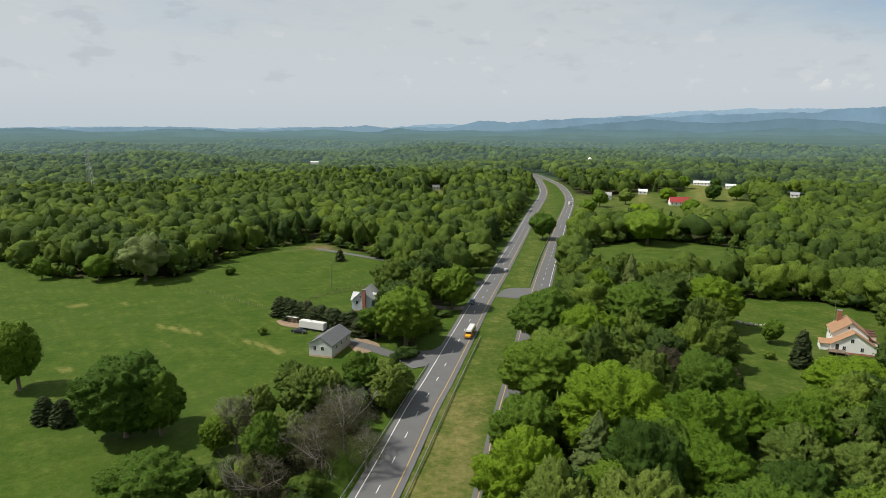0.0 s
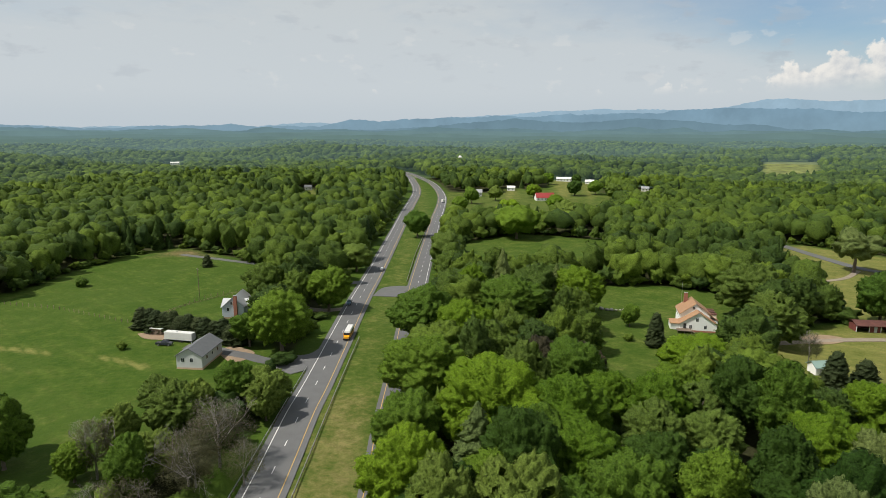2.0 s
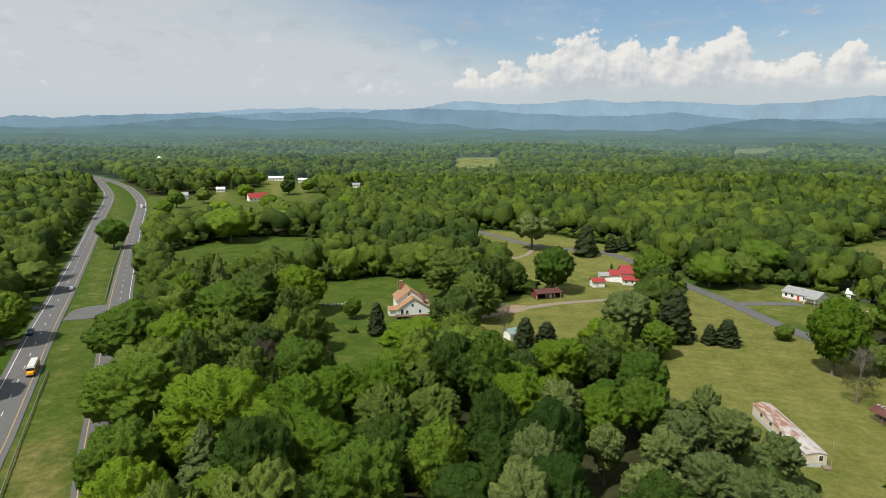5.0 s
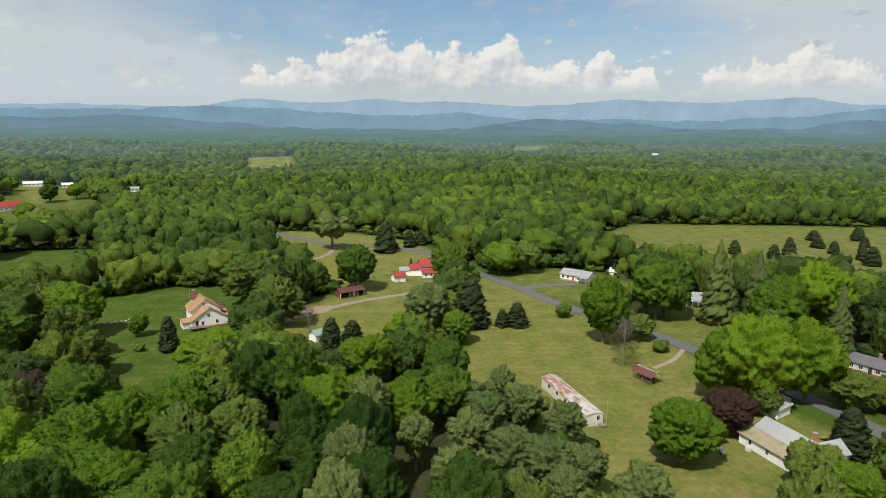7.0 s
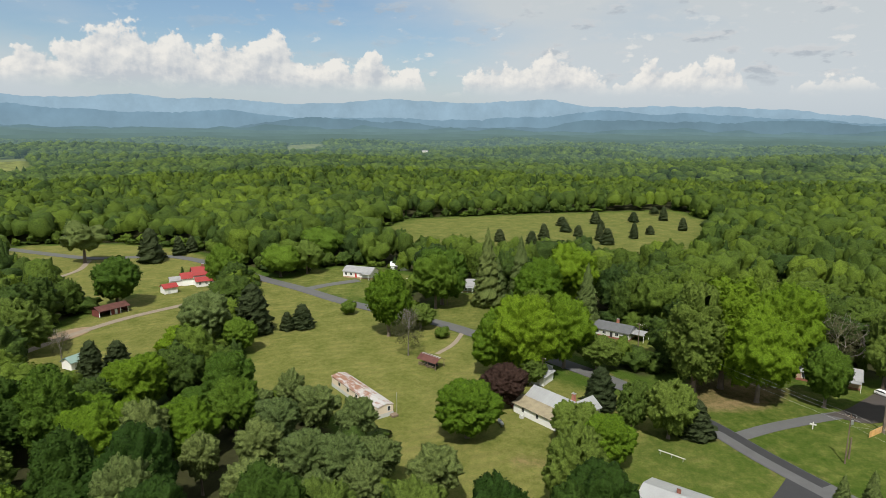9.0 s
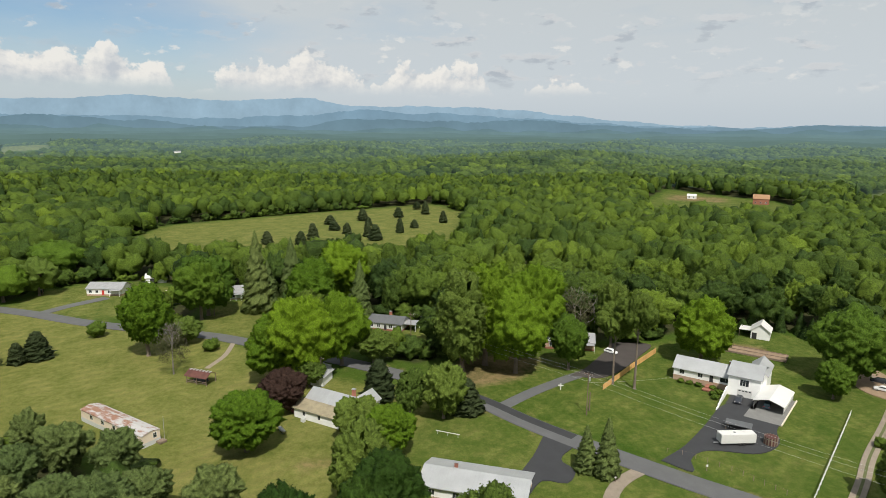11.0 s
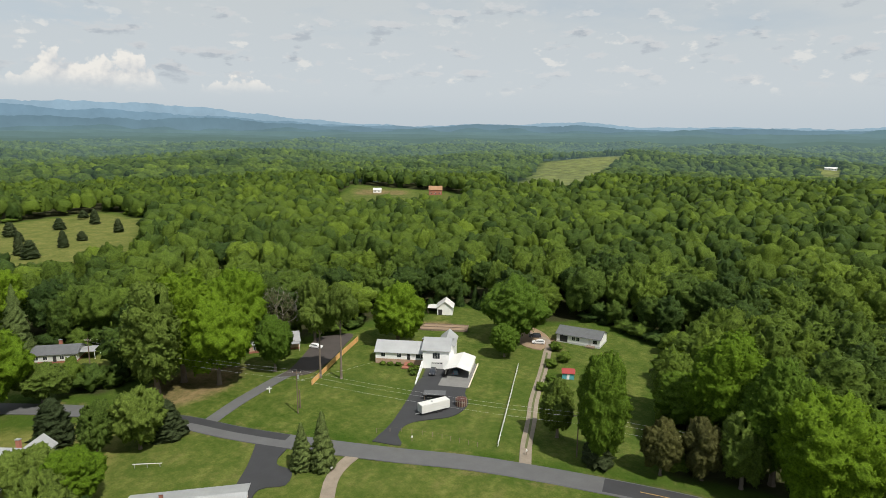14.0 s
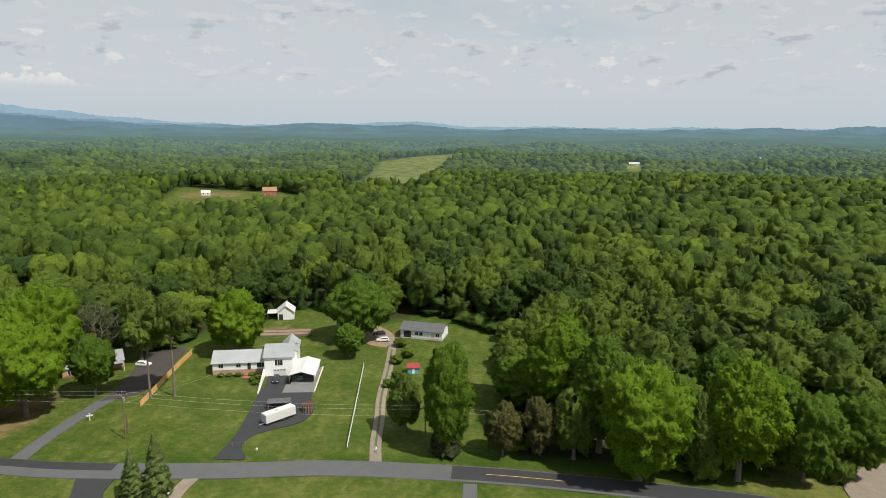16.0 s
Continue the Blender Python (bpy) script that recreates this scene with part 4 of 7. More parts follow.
tree("spire", 95.9, 238.9, 20.4, 5.5)
tree("brown", 59.7, 158.9, 16.5, 8.6)
tree("brown", 72.6, 157.4, 15.0, 6.8)
tree("maple", 35.6, 209.1, 21.2, 11.7)
tree("maple", 70.7, 218.3, 20.9, 13.2)
tree("oak", 46.1, 190.5, 20.4, 9.0)
tree("oak", 37.3, 129.0, 23.1, 12.0)
tree("oak", 52.9, 122.3, 21.4, 9.0)
tree("oak", 69.7, 136.7, 15.2, 7.3)
tree("oak", 50.3, 108.6, 17.2, 9.2)
tree("maple", 43.5, 114.1, 17.9, 6.8)
tree("maple", 27.2, 161.2, 19.3, 11.5)
tree("maple", 18.4, 129.0, 17.4, 8.2)
tree("oak", 14.5, 106.8, 19.4, 8.0)
tree("oak", 108.3, 157.9, 14.6, 11.3)
tree("maple", 88.5, 139.4, 14.0, 7.4)
tree("ash", 71.6, 118.1, 14.6, 7.6)
tree("ash", 83.0, 114.2, 14.1, 7.4)
tree("maple", 116.3, 213.5, 8.8, 3.4)
tree("shrub", 107.9, 198.5, 2.8, 1.9)
tree("cedar", 114.3, 191.4, 12.1, 3.3)
tree("maple", 212.0, 196.5, 22.0, 10.5)
tree("ash", 153.7, 182.1, 19.3, 10.4)
tree("ash", 170.1, 217.0, 22.2, 13.3)
tree("pine", 278.4, 277.1, 22.9, 12.0)
tree("cedar", 291.0, 244.5, 19.2, 6.9)
tree("cedar", 312.5, 242.8, 11.2, 4.0)
tree("cedar", 323.4, 242.0, 9.7, 3.7)
tree("bud", 153.6, 165.8, 11.1, 3.9)
tree("cedar", 143.6, 144.6, 12.7, 4.0)
tree("cedar", 152.9, 143.8, 9.7, 4.1)
tree("gold", 128.7, 116.8, 16.9, 8.3)
tree("oak", 159.5, 125.1, 13.5, 7.4)
tree("willow", 184.1, 134.3, 18.6, 9.5)
tree("maple", 247.1, 168.6, 21.7, 8.8)
tree("cedar", 196.8, 123.5, 18.6, 6.8)
tree("maple", 177.4, 116.3, 12.3, 5.8)
tree("cedar", 203.6, 113.5, 7.0, 2.7)
tree("cedar", 207.6, 109.3, 9.3, 4.3)
tree("oak", 207.5, 74.8, 25.0, 7.6)
tree("ash", 219.6, 66.4, 9.8, 6.1)
tree("bud", 190.4, 61.8, 15.5, 5.7)
tree("shrub", 211.1, 55.7, 4.1, 3.1)
tree("maple", 253.5, 67.0, 25.2, 11.2)
tree("shrub", 229.1, 99.6, 6.1, 3.6)
tree("maple", 322.0, 156.4, 19.8, 12.1)
tree("ash", 290.9, 149.4, 17.0, 8.4)
tree("maple", 346.1, 139.9, 14.8, 10.7)
tree("plum", 346.8, 135.7, 7.7, 3.9)
tree("maple", 280.0, 158.5, 17.0, 9.8)
tree("oak", 140.0, 30.4, 14.0, 7.8)
tree("oak", 182.1, 22.5, 26.4, 10.4)
tree("oak", 193.6, 11.1, 23.6, 9.0)
tree("oak", 182.0, 30.3, 20.4, 8.2)
tree("plum", 160.8, 25.2, 11.6, 6.7)
tree("ash", 195.1, 0.9, 11.3, 7.3)
tree("cedar", 166.5, -0.5, 11.6, 4.6)
tree("ash", 131.0, 1.6, 11.0, 5.2)
tree("pine", 109.6, 30.4, 13.0, 6.0)
tree("spire", 257.0, 48.2, 34.3, 6.8)
tree("spire", 256.7, 34.1, 31.5, 6.6)
tree("spire", 259.4, 44.3, 21.0, 5.7)
tree("spire", 235.8, 6.1, 25.7, 5.8)
tree("maple", 247.5, 68.2, 24.0, 9.9)
tree("oak", 245.6, 25.4, 23.6, 10.5)
tree("oak", 269.1, 13.9, 26.0, 12.2)
tree("ash", 177.2, 19.6, 8.2, 4.7)
tree("ash", 184.9, -26.5, 32.1, 9.2)
tree("gold", 189.9, -34.6, 33.0, 10.2)
tree("oak", 182.0, -42.8, 27.2, 10.6)
tree("oak", 208.4, -55.2, 28.6, 10.1)
tree("maple", 183.5, -60.1, 18.0, 6.6)
tree("lofty", 171.0, -69.9, 25.4, 5.6)
tree("lofty", 167.0, -74.9, 30.0, 5.6)
tree("ash", 153.0, -17.2, 15.5, 6.4)
tree("ash", 154.8, -8.6, 13.0, 4.4)
tree("cedar", 156.6, -23.2, 9.5, 4.8)
tree("ash", 114.8, 3.5, 18.0, 6.4)
tree("oak", 185.9, -105.3, 21.2, 9.7)
tree("maple", 166.4, -142.9, 23.2, 11.6)
tree("maple", 155.0, -128.4, 11.5, 5.2)
tree("spire", 124.4, -45.8, 11.0, 3.0)
tree("spire", 121.9, -49.6, 13.8, 3.3)
tree("maple", 89.1, -102.5, 25.3, 5.6)
tree("ash", 104.1, -103.7, 15.3, 4.3)
tree("cedar", 89.8, -102.3, 11.5, 3.4)
tree("bud", 206.2, -69.8, 19.9, 6.1)
tree("ash", 202.2, -80.9, 25.1, 6.1)
tree("russet", 79.1, -110.6, 12.7, 4.6)
tree("russet", 72.8, -116.4, 13.8, 5.0)
tree("ash", 66.2, -120.4, 16.5, 5.2)
tree("oak", 51.3, -122.3, 26.0, 10.5)
tree("oak", 35.2, -136.5, 27.7, 8.0)
tree("oak", 76.8, -130.4, 28.2, 8.6)
tree("maple", 63.4, -127.2, 27.7, 8.0)
tree("ash", 42.0, -130.2, 19.3, 3.7)
tree("maple", 24.7, -146.1, 20.4, 7.4)
tree("maple", 16.9, -156.4, 18.1, 6.9)
tree("shrub", 40.7, -131.5, 7.8, 3.7)
tree("shrub", 19.2, -151.1, 6.5, 3.7)
tree("pine", 120.9, 70.2, 14.0, 5.6)
tree("pine", 129.2, 65.1, 14.0, 5.8)
tree("pine", 126.5, 53.9, 13.0, 5.4)
tree("pine", 109.0, 68.6, 14.0, 5.5)
tree("pine", 106.4, 55.8, 15.0, 6.0)
tree("pine", 107.1, 48.3, 14.0, 5.8)
tree("pine", 113.3, 42.7, 12.0, 5.0)
tree("pine", 93.0, 59.9, 15.0, 6.2)
tree("ash", -46.4, 146.5, 12.0, 5.0)
tree("ash", -40.7, 163.2, 12.0, 5.5)
tree("ash", -32.1, 157.4, 13.0, 5.5)
tree("maple", -22.8, 167.2, 13.0, 5.5)
tree("ash", -14.6, 158.1, 12.0, 5.0)
tree("bud", -23.7, 140.6, 12.0, 6.0)
tree("bud", -26.8, 129.0, 12.0, 6.0)
tree("maple", -52.5, 136.2, 9.0, 4.0)
tree("ash", -36.0, 134.2, 11.0, 5.0)
tree("bud", -16.9, 127.3, 10.0, 5.0)
tree("oak", 134.4, -2.4, 12.0, 6.0)
tree("ash", 141.8, 4.8, 12.0, 6.0)

# trees about the far farms: heading, dip of the foot, height, crown radius
for i, (heading, dip, high, wide_r) in enumerate(((14.0, 6.6, 17, 8), (16.2, 6.3, 16, 8), (19.6, 6.0, 15, 9), (23.2, 5.75, 18, 9), (25.0, 5.6, 17, 9), (26.6, 6.0, 18, 10), (21.6, 7.2, 16, 9), (27.5, 6.8, 17, 9), (13.0, 7.4, 15, 7), (18.9, 4.9, 15, 8), (20.9, 4.8, 16, 8), (23.3, 4.75, 14, 7), (15.4, 5.0, 14, 8), (25.8, 5.0, 15, 8), (17.4, 7.9, 17, 10), (24.4, 8.4, 15, 9), (28.3, 7.7, 18, 10))):
    x, y = spoke(heading, seen_at(heading, dip))
    PLANTED.append((x, y, wide_r))
    plant(("maple", "ash", "oak", "elm")[i % 4], x, y, high, wide_r, float(hills(np.array([x]), np.array([y]))[0]))

# ---- builders for houses and things ----
def solid(name, verts, faces, mat, parent, label=""):
    me = mesh_of(name, verts, faces, mat)
    bm = bmesh.new()
    bm.from_mesh(me)
    bmesh.ops.recalc_face_normals(bm, faces=bm.faces)
    bm.to_mesh(me)
    bm.free()
    return part(name, me, parent, label)


def block(name, mat, parent, x0, y0, z0, x1, y1, z1, label="", taper=0.0, bevel=0.0):
    """A box with eased edges; taper draws in its top."""
    t = taper
    v = [(x0, y0, z0), (x1, y0, z0), (x1, y1, z0), (x0, y1, z0), (x0 + t, y0 + t, z1), (x1 - t, y0 + t, z1), (x1 - t, y1 - t, z1), (x0 + t, y1 - t, z1)]
    f = [(3, 2, 1, 0), (4, 5, 6, 7), (0, 1, 5, 4), (1, 2, 6, 5), (2, 3, 7, 6), (3, 0, 4, 7)]
    o = solid(name, v, f, mat, parent, label)
    if bevel:
        bm = bmesh.new()
        bm.from_mesh(o.data)
        bmesh.ops.bevel(bm, geom=bm.edges[:], offset=bevel, segments=2, affect="EDGES")
        bm.to_mesh(o.data)
        bm.free()
    return o


def facing(a, b):
    """The frame of a building whose near face runs from a to b (left to right): x along it, y away from the drone."""
    a, b = Vector((*a, 0)), Vector((*b, 0))
    x = (b - a).normalized()
    y = Vector((-x.y, x.x, 0))
    m = Matrix.Identity(4)
    m.col[0][:3], m.col[1][:3], m.col[2][:3], m.col[3][:3] = x, y, (0, 0, 1), a
    return m, (b - a).length


def thing_at(name, m, label, category, group=""):
    o = tagged(new(name), label, category, group)
    o.matrix_basis = m
    return o


def gable(thing, x0, y0, x1, y1, eave, rise, wall, roof, along="x", over=0.45, base=0.0, seams=0.0, foot=None):
    """Walls with gable ends and a thick pitched roof; the ridge runs along x or y. seams: metal ribs at that spacing."""
    if along == "x":
        m = (y0 + y1) / 2
        v = [(x0, y0, base), (x0, y1, base), (x0, y1, eave), (x0, m, eave + rise), (x0, y0, eave), (x1, y0, base), (x1, y1, base), (x1, y1, eave), (x1, m, eave + rise), (x1, y0, eave)]
        place = lambda u, s, z: (u, s, z)
        lo, hi, a, b = x0 - over, x1 + over, y0, y1
    else:
        m = (x0 + x1) / 2
        v = [(x0, y0, base), (x1, y0, base), (x1, y0, eave), (m, y0, eave + rise), (x0, y0, eave), (x0, y1, base), (x1, y1, base), (x1, y1, eave), (m, y1, eave + rise), (x0, y1, eave)]
        place = lambda u, s, z: (s, u, z)
        lo, hi, a, b = y0 - over, y1 + over, x0, x1
    f = [(0, 1, 2, 3, 4), (9, 8, 7, 6, 5), (0, 4, 9, 5), (1, 6, 7, 2), (0, 5, 6, 1)]
    solid("wall", v, f, wall, thing)
    if foot:
        block("foundation", foot, thing, x0 - 0.04, y0 - 0.04, -0.3, x1 + 0.04, y1 + 0.04, base + 0.5)
    slope = rise / ((b - a) / 2)
    out, thick = over, 0.16
    rv, ro = [], []
    for u in (lo, hi):
        for s, z in ((a - out, eave - slope * out), (m, eave + rise), (b + out, eave - slope * out)):
            rv.append(place(u, s, z + 0.03))
            ro.append(place(u, s, z + 0.03 + thick))
    verts = rv + ro
    faces = [(6, 7, 10, 9), (7, 8, 11, 10), (0, 3, 4, 1), (1, 4, 5, 2), (0, 1, 7, 6), (1, 2, 8, 7), (3, 9, 10, 4), (4, 10, 11, 5), (0, 6, 9, 3), (2, 5, 11, 8)]
    made = solid("roof", verts, faces, roof, thing)
    if seams:
        n = int((hi - lo) / seams)
        for i in range(n + 1):
            u = lo + (hi - lo) * i / n
            for s0, z0 in ((a - out, eave - slope * out), (b + out, eave - slope * out)):
                q = [place(u + e, s, z + 0.03 + thick + h) for e in (-0.03, 0.03) for s, z in ((s0, z0), (m, eave + rise)) for h in (-0.01, 0.05)]
                solid("rib", q, [(0, 1, 3, 2), (4, 6, 7, 5), (1, 5, 7, 3), (0, 2, 6, 4), (0, 4, 5, 1), (2, 3, 7, 6)], roof, made)
    return made


def window(thing, face, pos, z, w, h, x0, y0, x1, y1, frame_mat=None, pane=None):
    """A framed window or door leaf standing 4 cm out of a wall: face f (near), l, r or b."""
    fm, pm = frame_mat or SIDING, pane or GLASS
    def put(name, mat, s0, s1, z0, z1, d0, d1, parent):
        if face == "f":
            return block(name, mat, parent, x0 + s0, y0 - d1, z0, x0 + s1, y0 - d0, z1)
        if face == "b":
            return block(name, mat, parent, x0 + s0, y1 + d0, z0, x0 + s1, y1 + d1, z1)
        if face == "l":
            return block(name, mat, parent, x0 - d1, y0 + s0, z0, x0 - d0, y0 + s1, z1)
        return block(name, mat, parent, x1 + d0, y0 + s0, z0, x1 + d1, y0 + s1, z1)
    frame_ob = put("window", fm, pos - 0.09, pos + w + 0.09, z - 0.09, z + h + 0.09, -0.02, 0.05, thing)
    put("pane", pm, pos, pos + w / 2 - 0.03, z, z + h, 0.0, 0.07, frame_ob)
    put("pane", pm, pos + w / 2 + 0.03, pos + w, z, z + h, 0.0, 0.07, frame_ob)


def door(thing, pos, z, w, h, x0, y0, mat):
    d = block("door", mat, thing, x0 + pos, y0 - 0.07, z, x0 + pos + w, y0 + 0.02, z + h)
    block("handle", GALVANISED, d, x0 + pos + w * 0.85, y0 - 0.12, z + h * 0.45, x0 + pos + w * 0.85 + 0.06, y0 - 0.06, z + h * 0.45 + 0.12)


def chimney(thing, x, y, low, high, w=0.9, d=0.7):
    c = block("chimney", BRICK, thing, x - w / 2, y - d / 2, low, x + w / 2, y + d / 2, high, "red brick chimney")
    block("cap", GALVANISED, c, x - w / 2 - 0.08, y - d / 2 - 0.08, high, x + w / 2 + 0.08, y + d / 2 + 0.08, high + 0.12)


def wheel(thing, x, y, r, w=0.22):
    verts, faces = [], []
    tube(verts, faces, (x - w / 2, y, r), (x + w / 2, y, r), r, r, 14)
    faces.append(tuple(reversed(range(14))))
    tyre = solid("wheel", verts, faces, RUBBER, thing)
    verts, faces = [], []
    tube(verts, faces, (x - w / 2 - 0.02, y, r), (x + w / 2 + 0.02, y, r), r * 0.55, r * 0.55, 12)
    faces.append(tuple(reversed(range(12))))
    solid("rim", verts, faces, GALVANISED, tyre)


def side_shape(name, profile, half, mat, parent, inset=0.0, label=""):
    """A body from its side outline (along y, up z); the top drawn in by inset."""
    top = max(z for y, z in profile)
    low = min(z for y, z in profile)
    n = len(profile)
    v = []
    for side in (-1, 1):
        for y, z in profile:
            v.append((side * (half - inset * (z - low) / (top - low)), y, z))
    f = [tuple(range(n)), tuple(reversed(range(n, 2 * n)))] + [(i, (i + 1) % n, n + (i + 1) % n, n + i) for i in range(n)]
    o = solid(name, v, f, mat, parent, label)
    bm = bmesh.new()
    bm.from_mesh(o.data)
    bmesh.ops.bevel(bm, geom=bm.edges[:], offset=0.05, segments=2, affect="EDGES")
    bm.to_mesh(o.data)
    bm.free()
    return o


def car(x, y, heading, mat, label, style="car", z=0.0):
    """A parked or passing car; heading: degrees of its nose, clockwise from +y."""
    t = thing_at("pickup_truck" if style == "pickup" else "car", pose(x, y, z, 0, 0, -heading), label, "truck" if style == "pickup" else "car")
    if style == "pickup":
        side_shape("body", [(-2.8, 0.45), (2.8, 0.45), (2.8, 1.0), (1.5, 1.15), (-2.8, 1.15)], 0.98, mat, t)
        side_shape("cab", [(-0.7, 1.12), (1.5, 1.12), (0.8, 1.85), (-0.6, 1.88)], 0.92, mat, t, 0.18)
        side_shape("windscreen", [(-0.62, 1.2), (1.42, 1.2), (0.82, 1.78), (-0.55, 1.78)], 0.935, GLASS, t, 0.175)
        block("bed", SHADE, t, -0.82, -2.65, 1.0, 0.82, -0.85, 1.165)
        for sx in (-0.9, 0.9):
            for sy in (-1.75, 1.85):
                wheel(t, sx, sy, 0.40)
    else:
        side_shape("body", [(-2.25, 0.35), (2.25, 0.35), (2.25, 0.75), (1.2, 0.95), (-2.2, 1.0)], 0.90, mat, t)
        side_shape("cabin", [(-2.0, 0.96), (1.15, 0.93), (0.45, 1.48), (-1.6, 1.52)], 0.84, mat, t, 0.2)
        side_shape("windscreen", [(-1.95, 1.02), (1.08, 1.0), (0.45, 1.42), (-1.58, 1.45)], 0.855, GLASS, t, 0.195)
        for sx in (-0.82, 0.82):
            for sy in (-1.4, 1.4):
                wheel(t, sx, sy, 0.33)
    front = 2.8 if style == "pickup" else 2.25
    for sx in (-0.62, 0.62):
        block("headlight", WHITE_PLASTIC, t, sx - 0.16, front - 0.05, 0.62, sx + 0.16, front + 0.03, 0.78)
        block("tail_light", RED_PAINT, t, sx - 0.14, -front - 0.03, 0.7, sx + 0.14, -front + 0.05, 0.9)
    return t


def school_bus(x, y, heading):
    t = thing_at("school_bus", pose(x, y, 0.1, 0, 0, -heading), "yellow school bus with a white roof on the highway", "bus")
    side_shape("body", [(-5.0, 0.6), (3.6, 0.6), (3.6, 2.35), (-5.0, 2.35)], 1.2, BUS_YELLOW, t)
    side_shape("bonnet", [(3.5, 0.55), (5.2, 0.55), (5.2, 1.35), (3.5, 1.6)], 1.0, BUS_YELLOW, t, 0.08)
    side_shape("roof", [(-5.02, 2.3), (3.55, 2.3), (3.35, 2.95), (-4.9, 2.95)], 1.21, WHITE_PLASTIC, t, 0.25, "white roof panel")
    for side in (-1, 1):
        for i in range(9):
            y0 = -4.7 + i * 0.88
            block("window", GLASS, t, side * 1.21 - 0.02, y0, 1.7, side * 1.21 + 0.02, y0 + 0.74, 2.25)
        block("rail", RUBBER, t, side * 1.22 - 0.015, -5.0, 1.3, side * 1.22 + 0.015, 3.6, 1.38)
    block("windscreen", GLASS, t, -1.05, 3.58, 1.6, 1.05, 3.66, 2.4)
    block("rear_window", GLASS, t, -0.9, -5.06, 1.6, 0.9, -4.98, 2.2)
    block("bumper", RUBBER, t, -1.05, 5.15, 0.45, 1.05, 5.35, 0.75)
    for sx in (-0.7, 0.7):
        block("headlight", WHITE_PLASTIC, t, sx - 0.14, 5.18, 0.95, sx + 0.14, 5.24, 1.2)
    for sx in (-1.05, 1.05):
        wheel(t, sx, -3.0, 0.48, 0.3)
        wheel(t, sx, 4.1, 0.48, 0.3)
    return t


def utility_pole(x, y, high, heading, label, transformer=False):
    t = thing_at("utility_pole", pose(x, y, 0, 0, 0, -heading), label, "utility pole", "poles along the lane")
    v, f = [], []
    tube(v, f, (0, 0, -0.5), (0, 0, high), 0.17, 0.11, 10)
    solid("pole", v, f, POLE_WOOD, t)
    arm = block("crossarm", POLE_WOOD, t, -1.2, -0.07, high - 0.75, 1.2, 0.07, high - 0.6)
    for sx in (-1.1, -0.4, 0.4, 1.1):
        v, f = [], []
        tube(v, f, (sx, 0, high - 0.6), (sx, 0, high - 0.38), 0.05, 0.035, 8)
        solid("insulator", v, f, WHITE_PLASTIC, arm)
    if transformer:
        v, f = [], []
        tube(v, f, (0.38, 0, high - 2.4), (0.38, 0, high - 1.4), 0.27, 0.27, 12)
        solid("transformer", v, f, GALVANISED, t, "grey transformer can")
    return t


def cable(a, b, sag, label="thin grey overhead power cable between poles"):
    """One hanging wire: four-sided, in one piece."""
    a, b = Vector(a), Vector(b)
    side = (b - a).cross(Vector((0, 0, 1))).normalized() * 0.014
    v, f = [], []
    for i in range(19):
        s = i / 18
        p = a.lerp(b, s) - Vector((0, 0, sag * 4 * s * (1 - s)))
        v += [tuple(p - side), tuple(p + Vector((0, 0, 0.014))), tuple(p + side), tuple(p - Vector((0, 0, 0.014)))]
        if i:
            o = 4 * i
            f += [(o - 4 + k, o - 4 + (k + 1) % 4, o + (k + 1) % 4, o + k) for k in range(4)]
    return tagged(new("power_cable", mesh_of("power_cable", v, f, WIRE)), label, "cable", "power cables")


def board_row(thing, name, mat, a, b, width, gap, low, high, thick=0.03, wave=0.0):
    """Upright boards, or posts, along a line: all on one mesh."""
    a, b = Vector((*a, 0)), Vector((*b, 0))
    n = max(1, int((b - a).length / (width + gap)))
    d = (b - a).normalized()
    me = mesh_of(name, [(-width / 2, -thick / 2, low), (width / 2, -thick / 2, low), (width / 2, thick / 2, low), (-width / 2, thick / 2, low), (-width / 2, -thick / 2, high), (width / 2, -thick / 2, high), (width / 2, thick / 2, high), (-width / 2, thick / 2, high)], [(3, 2, 1, 0), (4, 5, 6, 7), (0, 1, 5, 4), (1, 2, 6, 5), (2, 3, 7, 6), (3, 0, 4, 7)], mat)
    for i in range(n):
        o = part(name, me, thing)
        p = a.lerp(b, (i + 0.5) / n)
        o.matrix_basis = Matrix.Translation((p.x, p.y, wave * math.sin(i * 2.7))) @ Matrix.Rotation(math.atan2(d.y, d.x), 4, "Z")


def rail_between(thing, name, mat, a, b, low, high, thick):
    a, b = Vector((*a, 0)), Vector((*b, 0))
    d = (b - a).normalized()
    s = Vector((-d.y, d.x, 0)) * thick / 2
    v = [tuple(p + q + Vector((0, 0, z))) for z in (low, high) for p, q in ((a, -s), (b, -s), (b, s), (a, s))]
    return solid(name, v, [(3, 2, 1, 0), (4, 5, 6, 7), (0, 1, 5, 4), (1, 2, 6, 5), (2, 3, 7, 6), (3, 0, 4, 7)], mat, thing)


def guard_rail(line, label):
    t = tagged(new("guard_rail"), label, "guard rail", "guard rails")
    for a, b in zip(line, line[1:]):
        n = max(1, int((Vector(b) - Vector(a)).length / 12))
        for i in range(n):
            p = [a[k] + (b[k] - a[k]) * i / n for k in (0, 1)]
            q = [a[k] + (b[k] - a[k]) * (i + 1) / n for k in (0, 1)]
            rail_between(t, "rail", GALVANISED, p, q, 0.45, 0.78, 0.10)
        board_row(t, "post", WOOD, a, b, 0.16, 1.75, -0.2, 0.74, 0.2)
    return t


